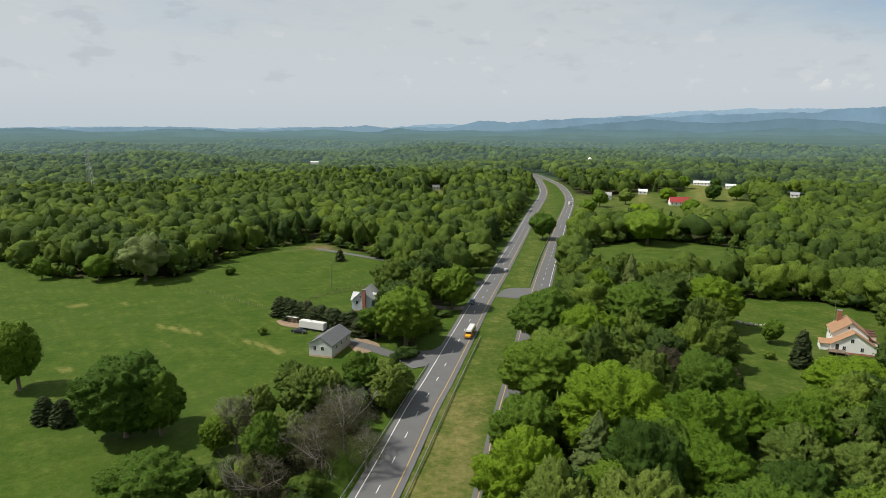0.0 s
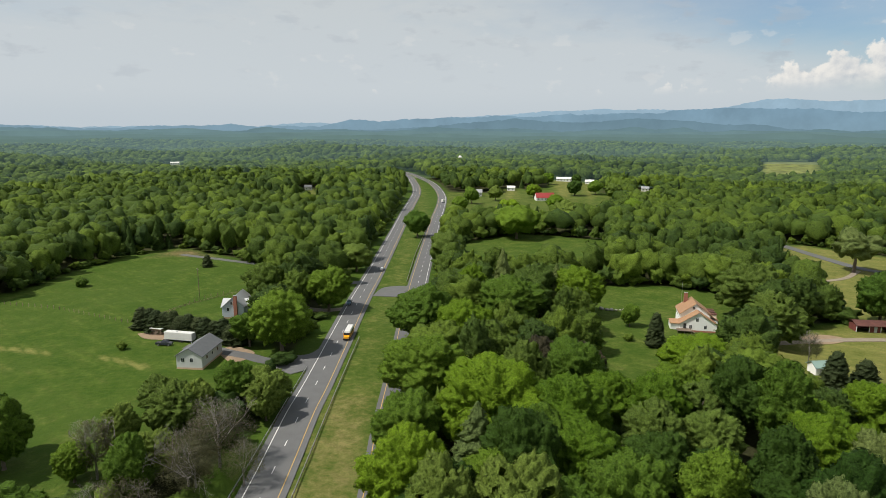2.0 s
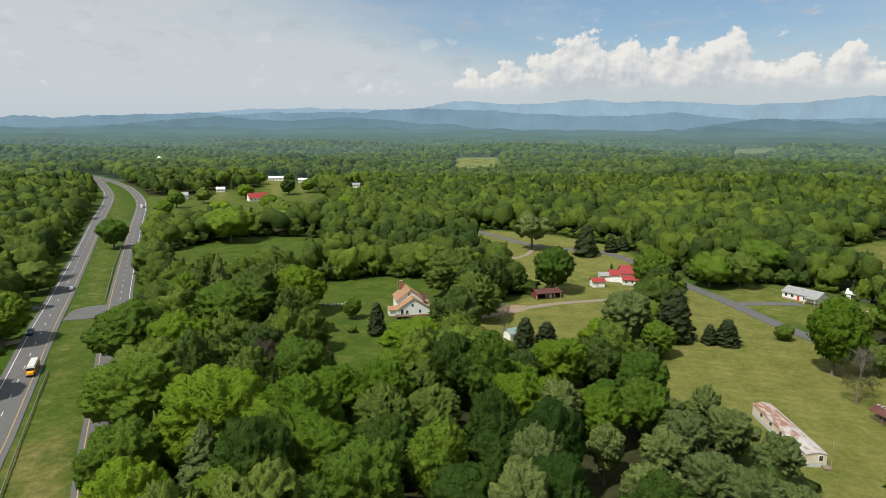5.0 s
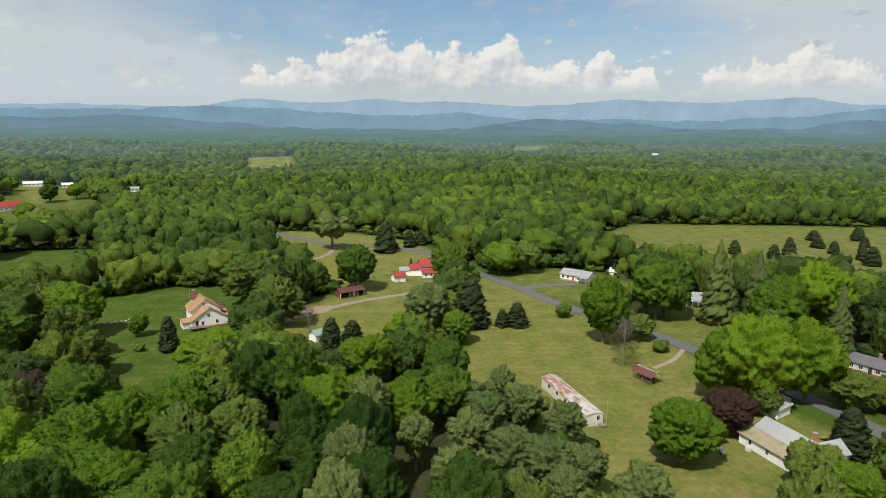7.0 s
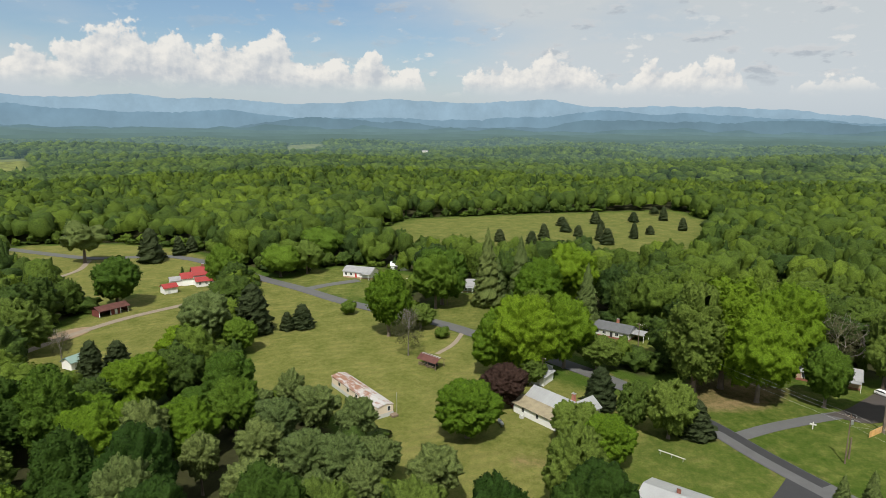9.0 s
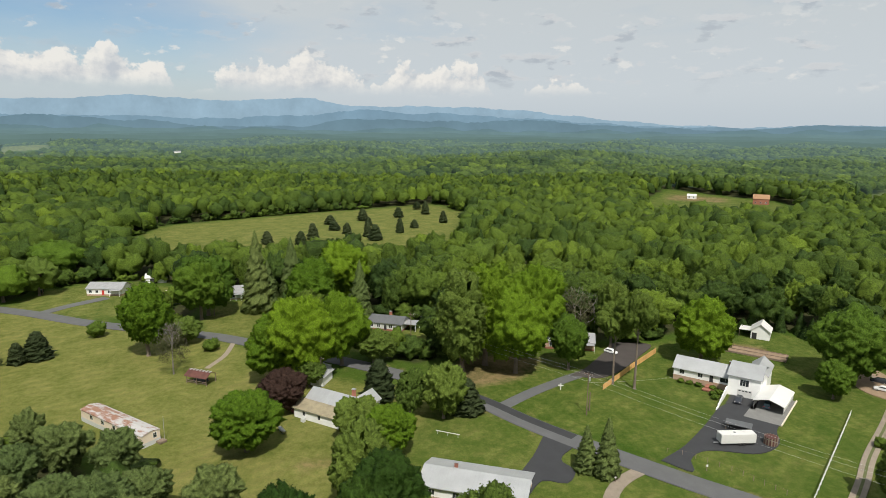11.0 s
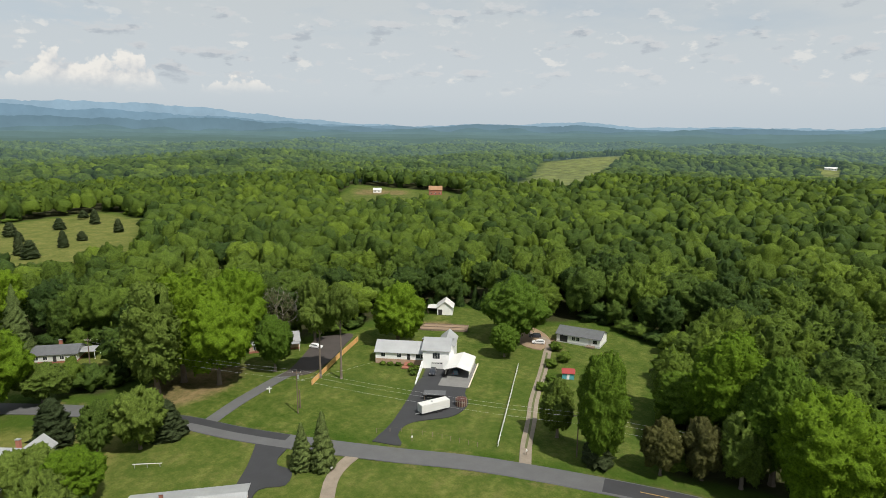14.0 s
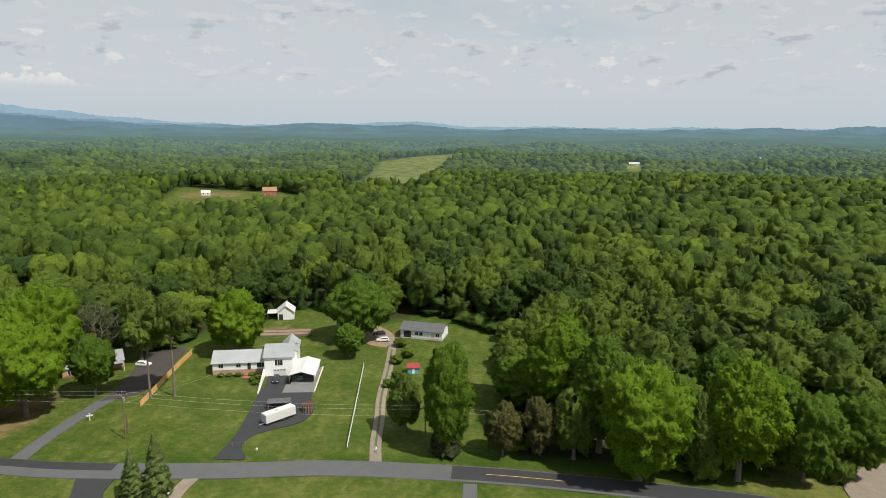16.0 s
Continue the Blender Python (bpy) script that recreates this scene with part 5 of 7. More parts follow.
# ---- driveways, aprons and tracks ----
patch("road_crossover", [(23.5, 277), (39, 274), (45, 290), (31, 292)], 0.085, ASPHALT, "asphalt crossover through the grassy median", "road")
patch("road_apron", [(-9.5, 189), (-16, 198), (-13, 206), (-4, 206), (3, 217), (0, 196)], 0.085, ASPHALT, "asphalt apron where a side road joins", "road")
track("driveway_grey", [(-10, 201), (-17, 202), (-24, 208), (-31, 213), (-38, 219), (-46, 222)], 2.4, 0.07, LANE, "grey tarmac drive to a small house")
patch("yard_clay", [(-30, 205), (-34, 214), (-30, 219), (-22, 211), (-26, 203)], 0.055, CLAY, "bare reddish clay beside a drive", "bare ground")
patch("yard_clay_north", [(-66, 240), (-58, 242), (-50, 236), (-54, 231), (-62, 234)], 0.055, CLAY, "bare clay strip under a hedge", "bare ground")
track("lane_north", [(-26, 353), (-40, 364), (-58, 378), (-80, 395)], 1.9, 0.07, LANE, "narrow grey lane across the far end of a field", "road")
track("drive_verge", [(12, 259), (2, 258), (-6, 262)], 2.2, 0.075, GRAVEL, "short gravel drive off the highway")
track("drive_verge_far", [(22, 303), (12, 306), (4, 314)], 2.6, 0.075, LANE, "short grey drive off the highway")
patch("yard_clay_shed", [(166, 184), (172, 191), (182, 190), (186, 184), (176, 181)], 0.055, CLAY, "bare orange clay beside a farm track", "bare ground")
track("farm_track", [(156, 185), (170, 185), (182, 184), (197, 181.5), (212, 176), (226, 170), (240, 166), (262, 160)], 1.7, 0.07, GRAVEL, "pale gravel farm track")
track("pasture_track", [(238, 262), (262, 266), (284, 280)], 1.4, 0.06, GRAVEL, "faint gravel track in a pasture")
track("drive_white_house", [(262, 134), (272, 128), (284, 118)], 2.6, 0.07, LANE, "grey tarmac drive to a white bungalow")
track("drive_pavilion", [(222, 50), (206, 50), (194, 53)], 0.8, 0.03, GRAVEL, "worn dirt track in the grass")
track("drive_shady", [(158, -33.5), (166, -43), (173, -53), (177.5, -60), (184, -72), (192, -82)], 1.9, 0.08, LANE, "grey tarmac drive under big trees")
patch("drive_court", [(178.2, -59.0), (183.7, -65.7), (197.2, -76.8), (206.5, -84.4), (203.5, -96.0), (193.3, -88.0), (182.0, -77.5), (175.7, -68.0)], 0.085, COURT, "dark brownish tarmac parking court")
patch("drive_pad", [(141.5, -41.0), (136.6, -47.2), (131.1, -42.6), (128.0, -41.7), (124.4, -43.5), (119.5, -40.2), (121.0, -35.0), (114.0, -29.5), (112.0, -25.5), (122.5, -29.9), (132.0, -36.0)], 0.085, FRESH, "dark new asphalt parking pad")
patch("drive_home", [(126.8, -64.5), (131.8, -71.9), (136.2, -76.9), (142.7, -83.6), (153.4, -94.4), (154.0, -101.0), (146.0, -106.0), (137.5, -99.8), (132.0, -97.0), (128.6, -92.3), (127.6, -87.4), (129.3, -82.0), (130.1, -77.7), (128.9, -74.1), (126.0, -71.2), (121.4, -69.3)], 0.085, FRESH, "wide dark grey asphalt drive with a turning place")
track("drive_loop", [(124.5, -60.9), (121.1, -54.6), (117.5, -50.3), (112.7, -47.0), (104, -42.5), (90, -37)], 1.5, 0.07, GRAVEL, "pale gravel loop drive")
track("drive_dirt", [(98.5, -88.5), (106, -95.5), (114, -104), (124, -114), (138, -130), (150, -143), (158, -151), (172, -152), (182, -153)], 1.35, 0.075, GRAVEL, "long pale dirt drive with a grassy middle")
track("drive_grass", [(104, -93.5), (114, -104), (124, -114), (138, -130), (150, -143)], 0.3, 0.082, DRIVE_GRASS, "strip of thin grass between wheel tracks")
track("drive_stub", [(77, -96), (70, -88), (58, -80)], 1.5, 0.07, LANE, "grey drive leaving the lane")
track("drive_south", [(8, -142), (14, -152), (8, -166), (-8, -176)], 4.0, 0.07, GRAVEL, "wide pale gravel turnout beside the lane")
fresh = [p for p in lane if 136 < p.x < 172 and -55 < p.y < -20]
ribbon("resurfaced_strip", fresh, 1.5, 0.10, FRESH, label="strip of dark new asphalt on the lane", shift=-1.6)
ribbon("resurfaced_lane", [p for p in lane if -60 < p.x < 84 and p.y < -94], 2.7, 0.10, FRESH, label="dark resurfaced stretch of the lane", shift=-0.2)
ribbon("lane_scar", [p for p in lane if 60 < p.x < 78 and p.y < -90], 0.10, 0.108, PAINT_YELLOW, label="worn yellow stripe on the lane", shift=-0.2)

# ---- houses and sheds ----
def small_grey_house():
    m, n = facing((-44.6, 200.6), (-36.6, 198.4))
    t = thing_at("house", m, "small house with pale grey siding and dark shingle roof", "house")
    gable(t, 0, 0, n, 15, 4.3, 2.4, SIDING_GREY, ROOF_DARK, "y", foot=STONE)
    for p in (1.6, 4.4):
        window(t, "f", p, 2.3, 1.0, 1.3, 0, 0, n, 15)
    for p in (3.0, 7.0, 11.0):
        window(t, "r", p, 2.3, 1.0, 1.2, 0, 0, n, 15)
    block("vent_pipe", GALVANISED, t, 2.2, 6.0, 5.2, 2.4, 6.2, 6.6)


def blue_house():
    m, n = facing((-37.5, 254), (-29.5, 252.5))
    t = thing_at("house", m, "blue-grey farmhouse, pale metal roof, outside brick chimney", "house")
    gable(t, 0, 0, n, 13, 5.0, 3.6, SIDING_BLUE, ROOF_PALE, "y", foot=STONE)
    gable(t, -1.5, 3.0, n + 1.5, 10.0, 4.0, 2.4, SIDING_BLUE, ROOF_PALE, "x")
    chimney(t, n * 0.62, -0.5, 0, 9.4, 1.3, 0.9)
    window(t, "f", 1.4, 3.0, 1.0, 1.4, 0, 0, n, 13)
    window(t, "f", 3.0, 5.6, 0.8, 1.1, 0, 0, n, 13)
    m, n = facing((-26, 268), (-19, 270))
    s = thing_at("shed", m, "low blue-grey outbuilding with a pale metal roof", "shed")
    gable(s, 0, 0, n, 5, 2.6, 1.0, SIDING_BLUE, ROOF_PALE, "x")
    door(s, 2.0, 0, 1.0, 2.0, 0, 0, SHADE)


def white_shed():
    m, n = facing((-4.8, 347), (4.8, 344.5))
    t = thing_at("shed", m, "white shed with a bright white metal roof beside trees", "shed")
    gable(t, 0, 0, n, 8, 3.0, 1.6, SIDING, WHITE_PLASTIC, "x", seams=1.2)
    for p in (1.0, 5.5):
        # painted shade: dark panels on the closed wall stand for open bays
        block("bay_opening", SHADE, t, p, -0.06, 0, p + 2.6, 0.02, 2.4)


def box_trailer(a, b, high, label, wide=2.5, wheels=True, mat=None):
    m, n = facing(a, b)
    t = thing_at("box_trailer", m, label, "trailer")
    block("body", mat or WHITE_PLASTIC, t, 0, 0, 0.7, n, wide, high, "", 0.0, 0.08)
    block("roof", WHITE_PLASTIC, t, 0.05, 0.05, high - 0.02, n - 0.05, wide - 0.05, high + 0.08)
    block("vent", GALVANISED, t, n * 0.4, wide * 0.4, high + 0.07, n * 0.4 + 0.5, wide * 0.4 + 0.5, high + 0.25)
    block("chassis", RUBBER, t, 0.2, 0.15, 0.45, n - 0.2, wide - 0.15, 0.7)
    block("hitch", GALVANISED, t, -1.3, wide / 2 - 0.1, 0.45, 0.25, wide / 2 + 0.1, 0.6)
    block("rear_door", SIDING_GREY, t, n - 0.02, 0.15, 0.85, n + 0.04, wide - 0.15, high - 0.15)
    for p in (n * 0.55, n * 0.55 + 0.95):
        for y in (0.0, wide):
            o = Matrix.Rotation(radians(90), 4, "Z")
            v, f = [], []
            tube(v, f, (p, y - 0.12, 0.36), (p, y + 0.12, 0.36), 0.36, 0.36, 12)
            f.append(tuple(reversed(range(12))))
            solid("wheel", v, f, RUBBER, t)
    return t


def farmhouse():
    m, n = facing((131.6, 205.0), (144.6, 199.6))
    t = thing_at("house", m, "white two-storey farmhouse with tan shingle roofs and deck", "house")
    gable(t, 0.4, 0, n - 0.6, 4.6, 3.0, 4.3, SIDING, ROOF_TAN, "y", foot=BRICK)
    gable(t, 1.2, 4.4, n - 2.2, 14.5, 5.6, 4.0, SIDING, ROOF_TAN, "y", foot=BRICK)
    gable(t, -2.6, 1.6, 0.6, 6.4, 2.5, 0.9, SIDING, ROOF_TAN, "x")
    # low wing under the right slope, with dormers
    block("wing_wall", SIDING, t, n - 2.2, 4.6, 0, n + 0.6, 14.0, 3.3)
    v = [(n - 3.0, 4.3, 5.6), (n - 3.0, 14.3, 5.6), (n + 1.1, 14.3, 3.1), (n + 1.1, 4.3, 3.1)]
    solid("wing_roof", v + [(x, y, z + 0.16) for x, y, z in v], [(0, 3, 2, 1), (4, 5, 6, 7), (0, 1, 5, 4), (1, 2, 6, 5), (2, 3, 7, 6), (3, 0, 4, 7)], ROOF_TAN, t)
    for p in (5.4, 8.6, 11.6):
        d = block("dormer", SIDING_CREAM, t, n - 2.4, p, 4.0, n + 0.2, p + 1.5, 5.5)
        block("pane", GLASS, d, n + 0.2, p + 0.25, 4.2, n + 0.25, p + 1.25, 5.2)
        block("dormer_roof", RUST, d, n - 2.7, p - 0.2, 5.5, n + 0.5, p + 1.7, 5.66, "brown dormer roof")
    for p, z in ((3.4, 1.2), (8.6, 1.2), (5.6, 3.9)):
        window(t, "f", p, z, 0.9, 1.3, 0.4, 0, n - 0.6, 4.6)
    door(t, 1.3, 0.9, 1.0, 2.1, 0.4, 0, SHADE)
    window(t, "f", 4.2, 7.4, 0.7, 0.9, 1.2, 4.4, n - 2.2, 14.5)
    for p in (2.0, 5.0, 8.0):
        window(t, "l", p, 3.6, 0.9, 1.2, 1.2, 4.4, n - 2.2, 14.5)
    for p in (1.2, 4.5, 7.2):
        window(t, "r", p, 1.2, 0.9, 1.2, n - 2.2, 4.6, n + 0.6, 14.0)
    chimney(t, 4.2, 13.2, 7, 11.6, 1.3, 1.0)
    v, f = [], []
    tube(v, f, (2.8, 13.8, 6.0), (2.8, 13.8, 15.5), 0.06, 0.04, 6)
    solid("aerial_mast", v, f, GALVANISED, t)
    deck = block("deck", WOOD, t, -0.8, -3.0, 0.85, 4.4, 0.0, 1.0)
    for x in (-0.7, 1.8, 4.3):
        block("deck_post", WOOD, deck, x - 0.07, -2.95, -0.2, x + 0.07, -2.81, 2.0)
    for z in (1.4, 1.9):
        block("deck_rail", WOOD, deck, -0.75, -2.98, z, 4.35, -2.86, z + 0.12)
    for i in range(5):
        block("stair_tread", WOOD, deck, 4.4 + i * 0.28, -2.2, 0.7 - i * 0.18, 4.7 + i * 0.28, -1.0, 0.8 - i * 0.18)


def red_shed():
    m, n = facing((196.2, 191.0), (207.4, 187.2))
    t = thing_at("shed", m, "open-fronted dark red timber shed with a rusty roof", "shed")
    block("rear_wall", RED_BOARD, t, 0, 5.4, 0, n, 5.6, 2.6)
    for x in (0.0, n - 0.2):
        block("side_wall", RED_BOARD, t, x, 0.2, 0, x + 0.2, 5.6, 2.6)
    block("door_leaf", RED_BOARD, t, n * 0.40, 0.0, 0, n * 0.52, 0.2, 2.4)
    block("door_leaf", SIDING_GREY, t, n * 0.53, 0.0, 0, n * 0.62, 0.2, 2.4)
    block("door_leaf", RED_BOARD, t, n * 0.63, 0.0, 0, n * 0.70, 0.2, 2.4)
    for x in (0.0, n * 0.38, n * 0.72, n - 0.22):
        block("post", SIDING, t, x, -0.05, 0, x + 0.22, 0.2, 2.5)
    v = [(-0.5, -0.8, 2.45), (n + 0.5, -0.8, 2.45), (n + 0.5, 2.8, 3.9), (-0.5, 2.8, 3.9), (n + 0.5, 6.2, 2.5), (-0.5, 6.2, 2.5)]
    solid("roof", v + [(x, y, z + 0.12) for x, y, z in v], [(0, 3, 2, 1), (3, 5, 4, 2), (6, 7, 8, 9), (9, 8, 10, 11), (0, 1, 7, 6), (4, 5, 11, 10), (0, 6, 9, 3), (3, 9, 11, 5), (1, 2, 8, 7), (2, 4, 10, 8)], RUST, t, "rust-red corrugated roof")


def green_shed():
    m, n = facing((148.6, 157.0), (153.2, 156.4))
    t = thing_at("shed", m, "small white shed with a pale sage-green metal roof", "shed")
    gable(t, 0, 0, n, 4.2, 2.5, 1.3, SIDING, ROOF_GREEN, "x")
    door(t, 1.4, 0, 1.2, 2.0, 0, 0, SIDING_GREY)


def red_roof_house():
    m, n = facing((247.0, 189.5), (258.5, 178.0))
    t = thing_at("house", m, "white farmhouse with bright red metal roofs on several wings", "house")
    gable(t, 4.0, 3.0, 16.0, 11.0, 5.0, 3.0, SIDING, ROOF_RED, "x", seams=1.0)
    gable(t, -1.0, 4.0, 4.4, 10.0, 3.6, 2.0, SIDING, ROOF_RED, "x")
    gable(t, 4.5, -1.5, 12.5, 3.4, 2.7, 1.4, SIDING, ROOF_RED, "x")
    gable(t, -6.0, 5.0, -1.0, 10.0, 2.8, 1.3, SIDING, ROOF_GREY, "x")
    window(t, "l", 3.0, 3.0, 1.0, 1.4, 4.0, 3.0, 16.0, 11.0)
    for p in (1.2, 4.0, 6.2):
        window(t, "f", p, 1.0, 0.9, 1.2, 4.5, -1.5, 12.5, 3.4)
    window(t, "f", 8.6, 2.6, 1.0, 1.4, 4.0, 3.0, 16.0, 11.0)
    chimney(t, 9.0, 7.0, 6.5, 9.2)
    m, n = facing((233.5, 190.5), (238.5, 187.5))
    s = thing_at("shed", m, "little white outbuilding with a red metal roof", "shed")
    gable(s, 0, 0, n, 5.0, 2.8, 1.3, SIDING, ROOF_RED, "x")
    door(s, 1.6, 0, 1.0, 2.0, 0, 0, SIDING_GREY)


def mobile_home():
    m, n = facing((143.4, 54.8), (147.0, 51.9))
    t = thing_at("mobile_home", m, "long cream mobile home with a rust-streaked metal roof", "mobile home")
    long = 26.5
    gable(t, 0, 0, n, long, 2.9, 0.5, SIDING_CREAM, STREAKED, "y", over=0.15, base=0.5, foot=SIDING_GREY)
    window(t, "f", n * 0.62, 1.5, 0.8, 1.2, 0, 0, n, long)
    for p in (2.0, 6.5, 11.0, 16.0, 21.0):
        window(t, "l", p, 1.6, 1.1, 1.0, 0, 0, n, long)
    block("step", WOOD, t, n * 0.75, -1.6, 0, n + 0.6, 0, 0.5)
    v, f = [], []
    tube(v, f, (n + 0.7, -0.6, 0), (n + 0.7, -0.6, 6.2), 0.06, 0.05, 8)
    solid("mast", v, f, GALVANISED, t)


def pavilion():
    m, n = facing((182.8, 55.9), (179.6, 49.4))
    t = thing_at("shelter", m, "open timber shelter with a streaked rusty metal roof", "shelter")
    gable_roof = [(-0.4, -0.5, 2.3), (n + 0.4, -0.5, 2.3), (n + 0.4, 2.0, 3.7), (-0.4, 2.0, 3.7), (n + 0.4, 4.6, 2.3), (-0.4, 4.6, 2.3)]
    solid("roof", gable_roof + [(x, y, z + 0.1) for x, y, z in gable_roof], [(0, 3, 2, 1), (3, 5, 4, 2), (6, 7, 8, 9), (9, 8, 10, 11), (0, 1, 7, 6), (4, 5, 11, 10), (0, 6, 9, 3), (3, 9, 11, 5), (1, 2, 8, 7), (2, 4, 10, 8)], RUST, t, "rust-red roof with pale streaks")
    for i in range(7):
        x = 0.1 + i * (n - 0.4) / 6
        block("ridge_sheet", ROOF_PALE, t, x, 1.55, 3.56, x + 0.5, 2.4, 3.82)
    for x in (0.0, n / 2, n - 0.15):
        for y in (0.0, 4.0):
            block("post", WOOD, t, x, y, -0.2, x + 0.15, y + 0.15, 2.6)
    for z in (0.5, 1.0):
        block("rail", WOOD, t, 0.1, 0.02, z, n - 0.1, 0.1, z + 0.12)
    v = car(186.2, 53.0, 200, CAR_DARK, "dark car parked beneath an open rusty shelter")
    v.matrix_basis = m @ pose(n / 2, 2.1, 0, 0, 0, 90)


def white_bungalow():
    m, n = facing((289.0, 128.5), (287.6, 113.0))
    t = thing_at("house", m, "white bungalow with a grey shingle roof beside the lane", "house")
    gable(t, 0, 0, n, 9.0, 3.0, 2.0, SIDING, ROOF_GREY, "x", foot=STONE)
    for p in (1.2, 4.0, 9.5):
        window(t, "f", p, 1.2, 1.1, 1.2, 0, 0, n, 9)
    door(t, 6.8, 0.2, 1.0, 2.1, 0, 0, RED_PAINT)
    block("porch_roof", ROOF_GREY, t, n * 0.7, -2.6, 2.7, n + 0.3, 0.1, 2.85)
    for x in (n * 0.72, n):
        block("porch_post", SIDING, t, x, -2.5, 0, x + 0.14, -2.36, 2.7)
    box_trailer((281.0, 92.5), (281.5, 84.5), 3.0, "white camper trailer parked among trees")
    m, n = facing((309, 110), (311, 101))
    s = thing_at("shed", m, "white garage with a pale roof among trees", "garage")
    gable(s, 0, 0, n, 7, 2.8, 1.4, SIDING, WHITE_PLASTIC, "x")
    # dark panel on the solid wall paints the shade of an open bay
    block("bay_opening", SHADE, s, 2, -0.06, 0, 5, 0.02, 2.3)
    m, n = facing((305, 163), (310, 155))
    h = thing_at("house", m, "small white house half hidden by trees", "house")
    gable(h, 0, 0, n, 8, 3.6, 2.6, SIDING, ROOF_DARK, "y", foot=BRICK)
    window(h, "f", 2.5, 1.4, 1.0, 1.3, 0, 0, n, 8)
    window(h, "f", 6.0, 1.4, 1.0, 1.3, 0, 0, n, 8)
    car(297, 158, 60, CAR_WHITE, "white car parked before a small house")
    car(296, 151, 70, CAR_DARK, "dark car parked on a tarmac drive")


def porch_house():
    m, n = facing((276.0, 63.5), (278.0, 54.0))
    t = thing_at("house", m, "small blue-grey house with a porch under tall pines", "house")
    gable(t, 0, 0, n, 9, 3.0, 2.2, SIDING_BLUE, ROOF_GREY, "x", foot=STONE)
    block("porch_roof", ROOF_GREY, t, 0, -2.2, 2.6, n, 0.1, 2.75)
    for i in range(5):
        x = i * (n - 0.14) / 4
        block("porch_post", SIDING, t, x, -2.1, 0, x + 0.14, -1.96, 2.6)
    window(t, "f", 1.2, 1.1, 1.0, 1.2, 0, 0, n, 9)
    window(t, "f", 6.5, 1.1, 1.0, 1.2, 0, 0, n, 9)
    door(t, 4.2, 0.2, 1.0, 2.0, 0, 0, SIDING)


def long_white_house():
    m, n = facing((157.4, 21.6), (146.6, 6.6))
    t = thing_at("house", m, "long low white house, pale metal roof, mossy lean-to", "house")
    gable(t, 1.0, 3.4, n + 0.6, 11.0, 3.5, 2.3, SIDING, ROOF_PALE, "x", seams=0.9, foot=STONE)
    block("wall", SIDING, t, 0, 0, 0, n, 3.4, 2.6)
    v = [(-0.4, -0.5, 2.6), (n + 0.4, -0.5, 2.6), (n + 0.4, 3.6, 3.75), (-0.4, 3.6, 3.75)]
    solid("lean_to_roof", v + [(x, y, z + 0.14) for x, y, z in v], [(0, 3, 2, 1), (4, 5, 6, 7), (0, 1, 5, 4), (1, 2, 6, 5), (2, 3, 7, 6), (3, 0, 4, 7)], MOSSY, t, "moss-brown lean-to roof")
    gable(t, n * 0.62, 7.0, n * 0.62 + 5.5, 14.5, 3.3, 2.0, SIDING, ROOF_PALE, "y", seams=0.9)
    gable(t, n - 1.0, 4.0, n + 4.0, 10.0, 2.9, 1.7, SIDING, ROOF_PALE, "x", seams=0.9)
    chimney(t, n * 0.72, 8.2, 5.0, 7.4)
    for p in (3.0, 8.0, 13.5, 16.2):
        window(t, "f", p, 1.1, 0.8, 1.1, 0, 0, n, 3.4)
    block("porch", RED_BOARD, t, -2.6, 1.5, 0, 0, 5.2, 0.6)
    for y in (1.6, 3.3, 5.0):
        block("porch_post", SIDING, t, -2.5, y, 0.6, -2.38, y + 0.12, 1.7)
    block("heat_pump", SIDING_GREY, t, 3.6, -1.6, 0, 4.6, -0.7, 0.9)
    m, n = facing((178.4, 21.0), (176.4, 15.6))
    s = thing_at("shed", m, "white garden house with a pale metal roof", "shed")
    gable(s, 0, 0, n, 6.5, 2.8, 1.6, SIDING, ROOF_PALE, "y", seams=0.8)
    window(s, "f", 1.0, 1.0, 0.9, 1.1, 0, 0, n, 6.5)
    door(s, 3.4, 0, 1.0, 2.0, 0, 0, SIDING_GREY)
    b = thing_at("boat", pose(187.5, 16.5, 0, 0, 0, 62), "white motor boat on a trailer beneath trees", "boat")
    side_shape("hull", [(-3.0, 0.9), (2.2, 0.8), (3.4, 1.7), (-3.0, 1.7)], 1.1, WHITE_PLASTIC, b, -0.2)
    side_shape("deck_screen", [(-0.4, 1.68), (1.0, 1.68), (0.4, 2.2), (-0.2, 2.2)], 0.8, GLASS, b, 0.15)
    block("trailer_frame", GALVANISED, b, -0.7, -3.2, 0.4, 0.7, 3.8, 0.6)
    for x in (-1.0, 1.0):
        wheel(b, x, -0.8, 0.36)
    g = thing_at("propane_tank", pose(148.8, 23.6, 0, 0, 0, 30), "white horizontal propane tank on the grass", "tank")
    v, f = [], []
    for a, c, ra, rb in ((-1.5, -1.3, 0.2, 0.42), (-1.3, 1.3, 0.42, 0.42), (1.3, 1.5, 0.42, 0.2)):
        tube(v, f, (a, 0, 0.75), (c, 0, 0.75), ra, rb, 14)
    solid("tank", v, f, WHITE_PLASTIC, g)
    for x in (-0.9, 0.9):
        block("foot", GALVANISED, g, x - 0.1, -0.35, -0.05, x + 0.1, 0.35, 0.45)
    block("valve_dome", GALVANISED, g, -0.2, -0.2, 1.12, 0.2, 0.2, 1.32)


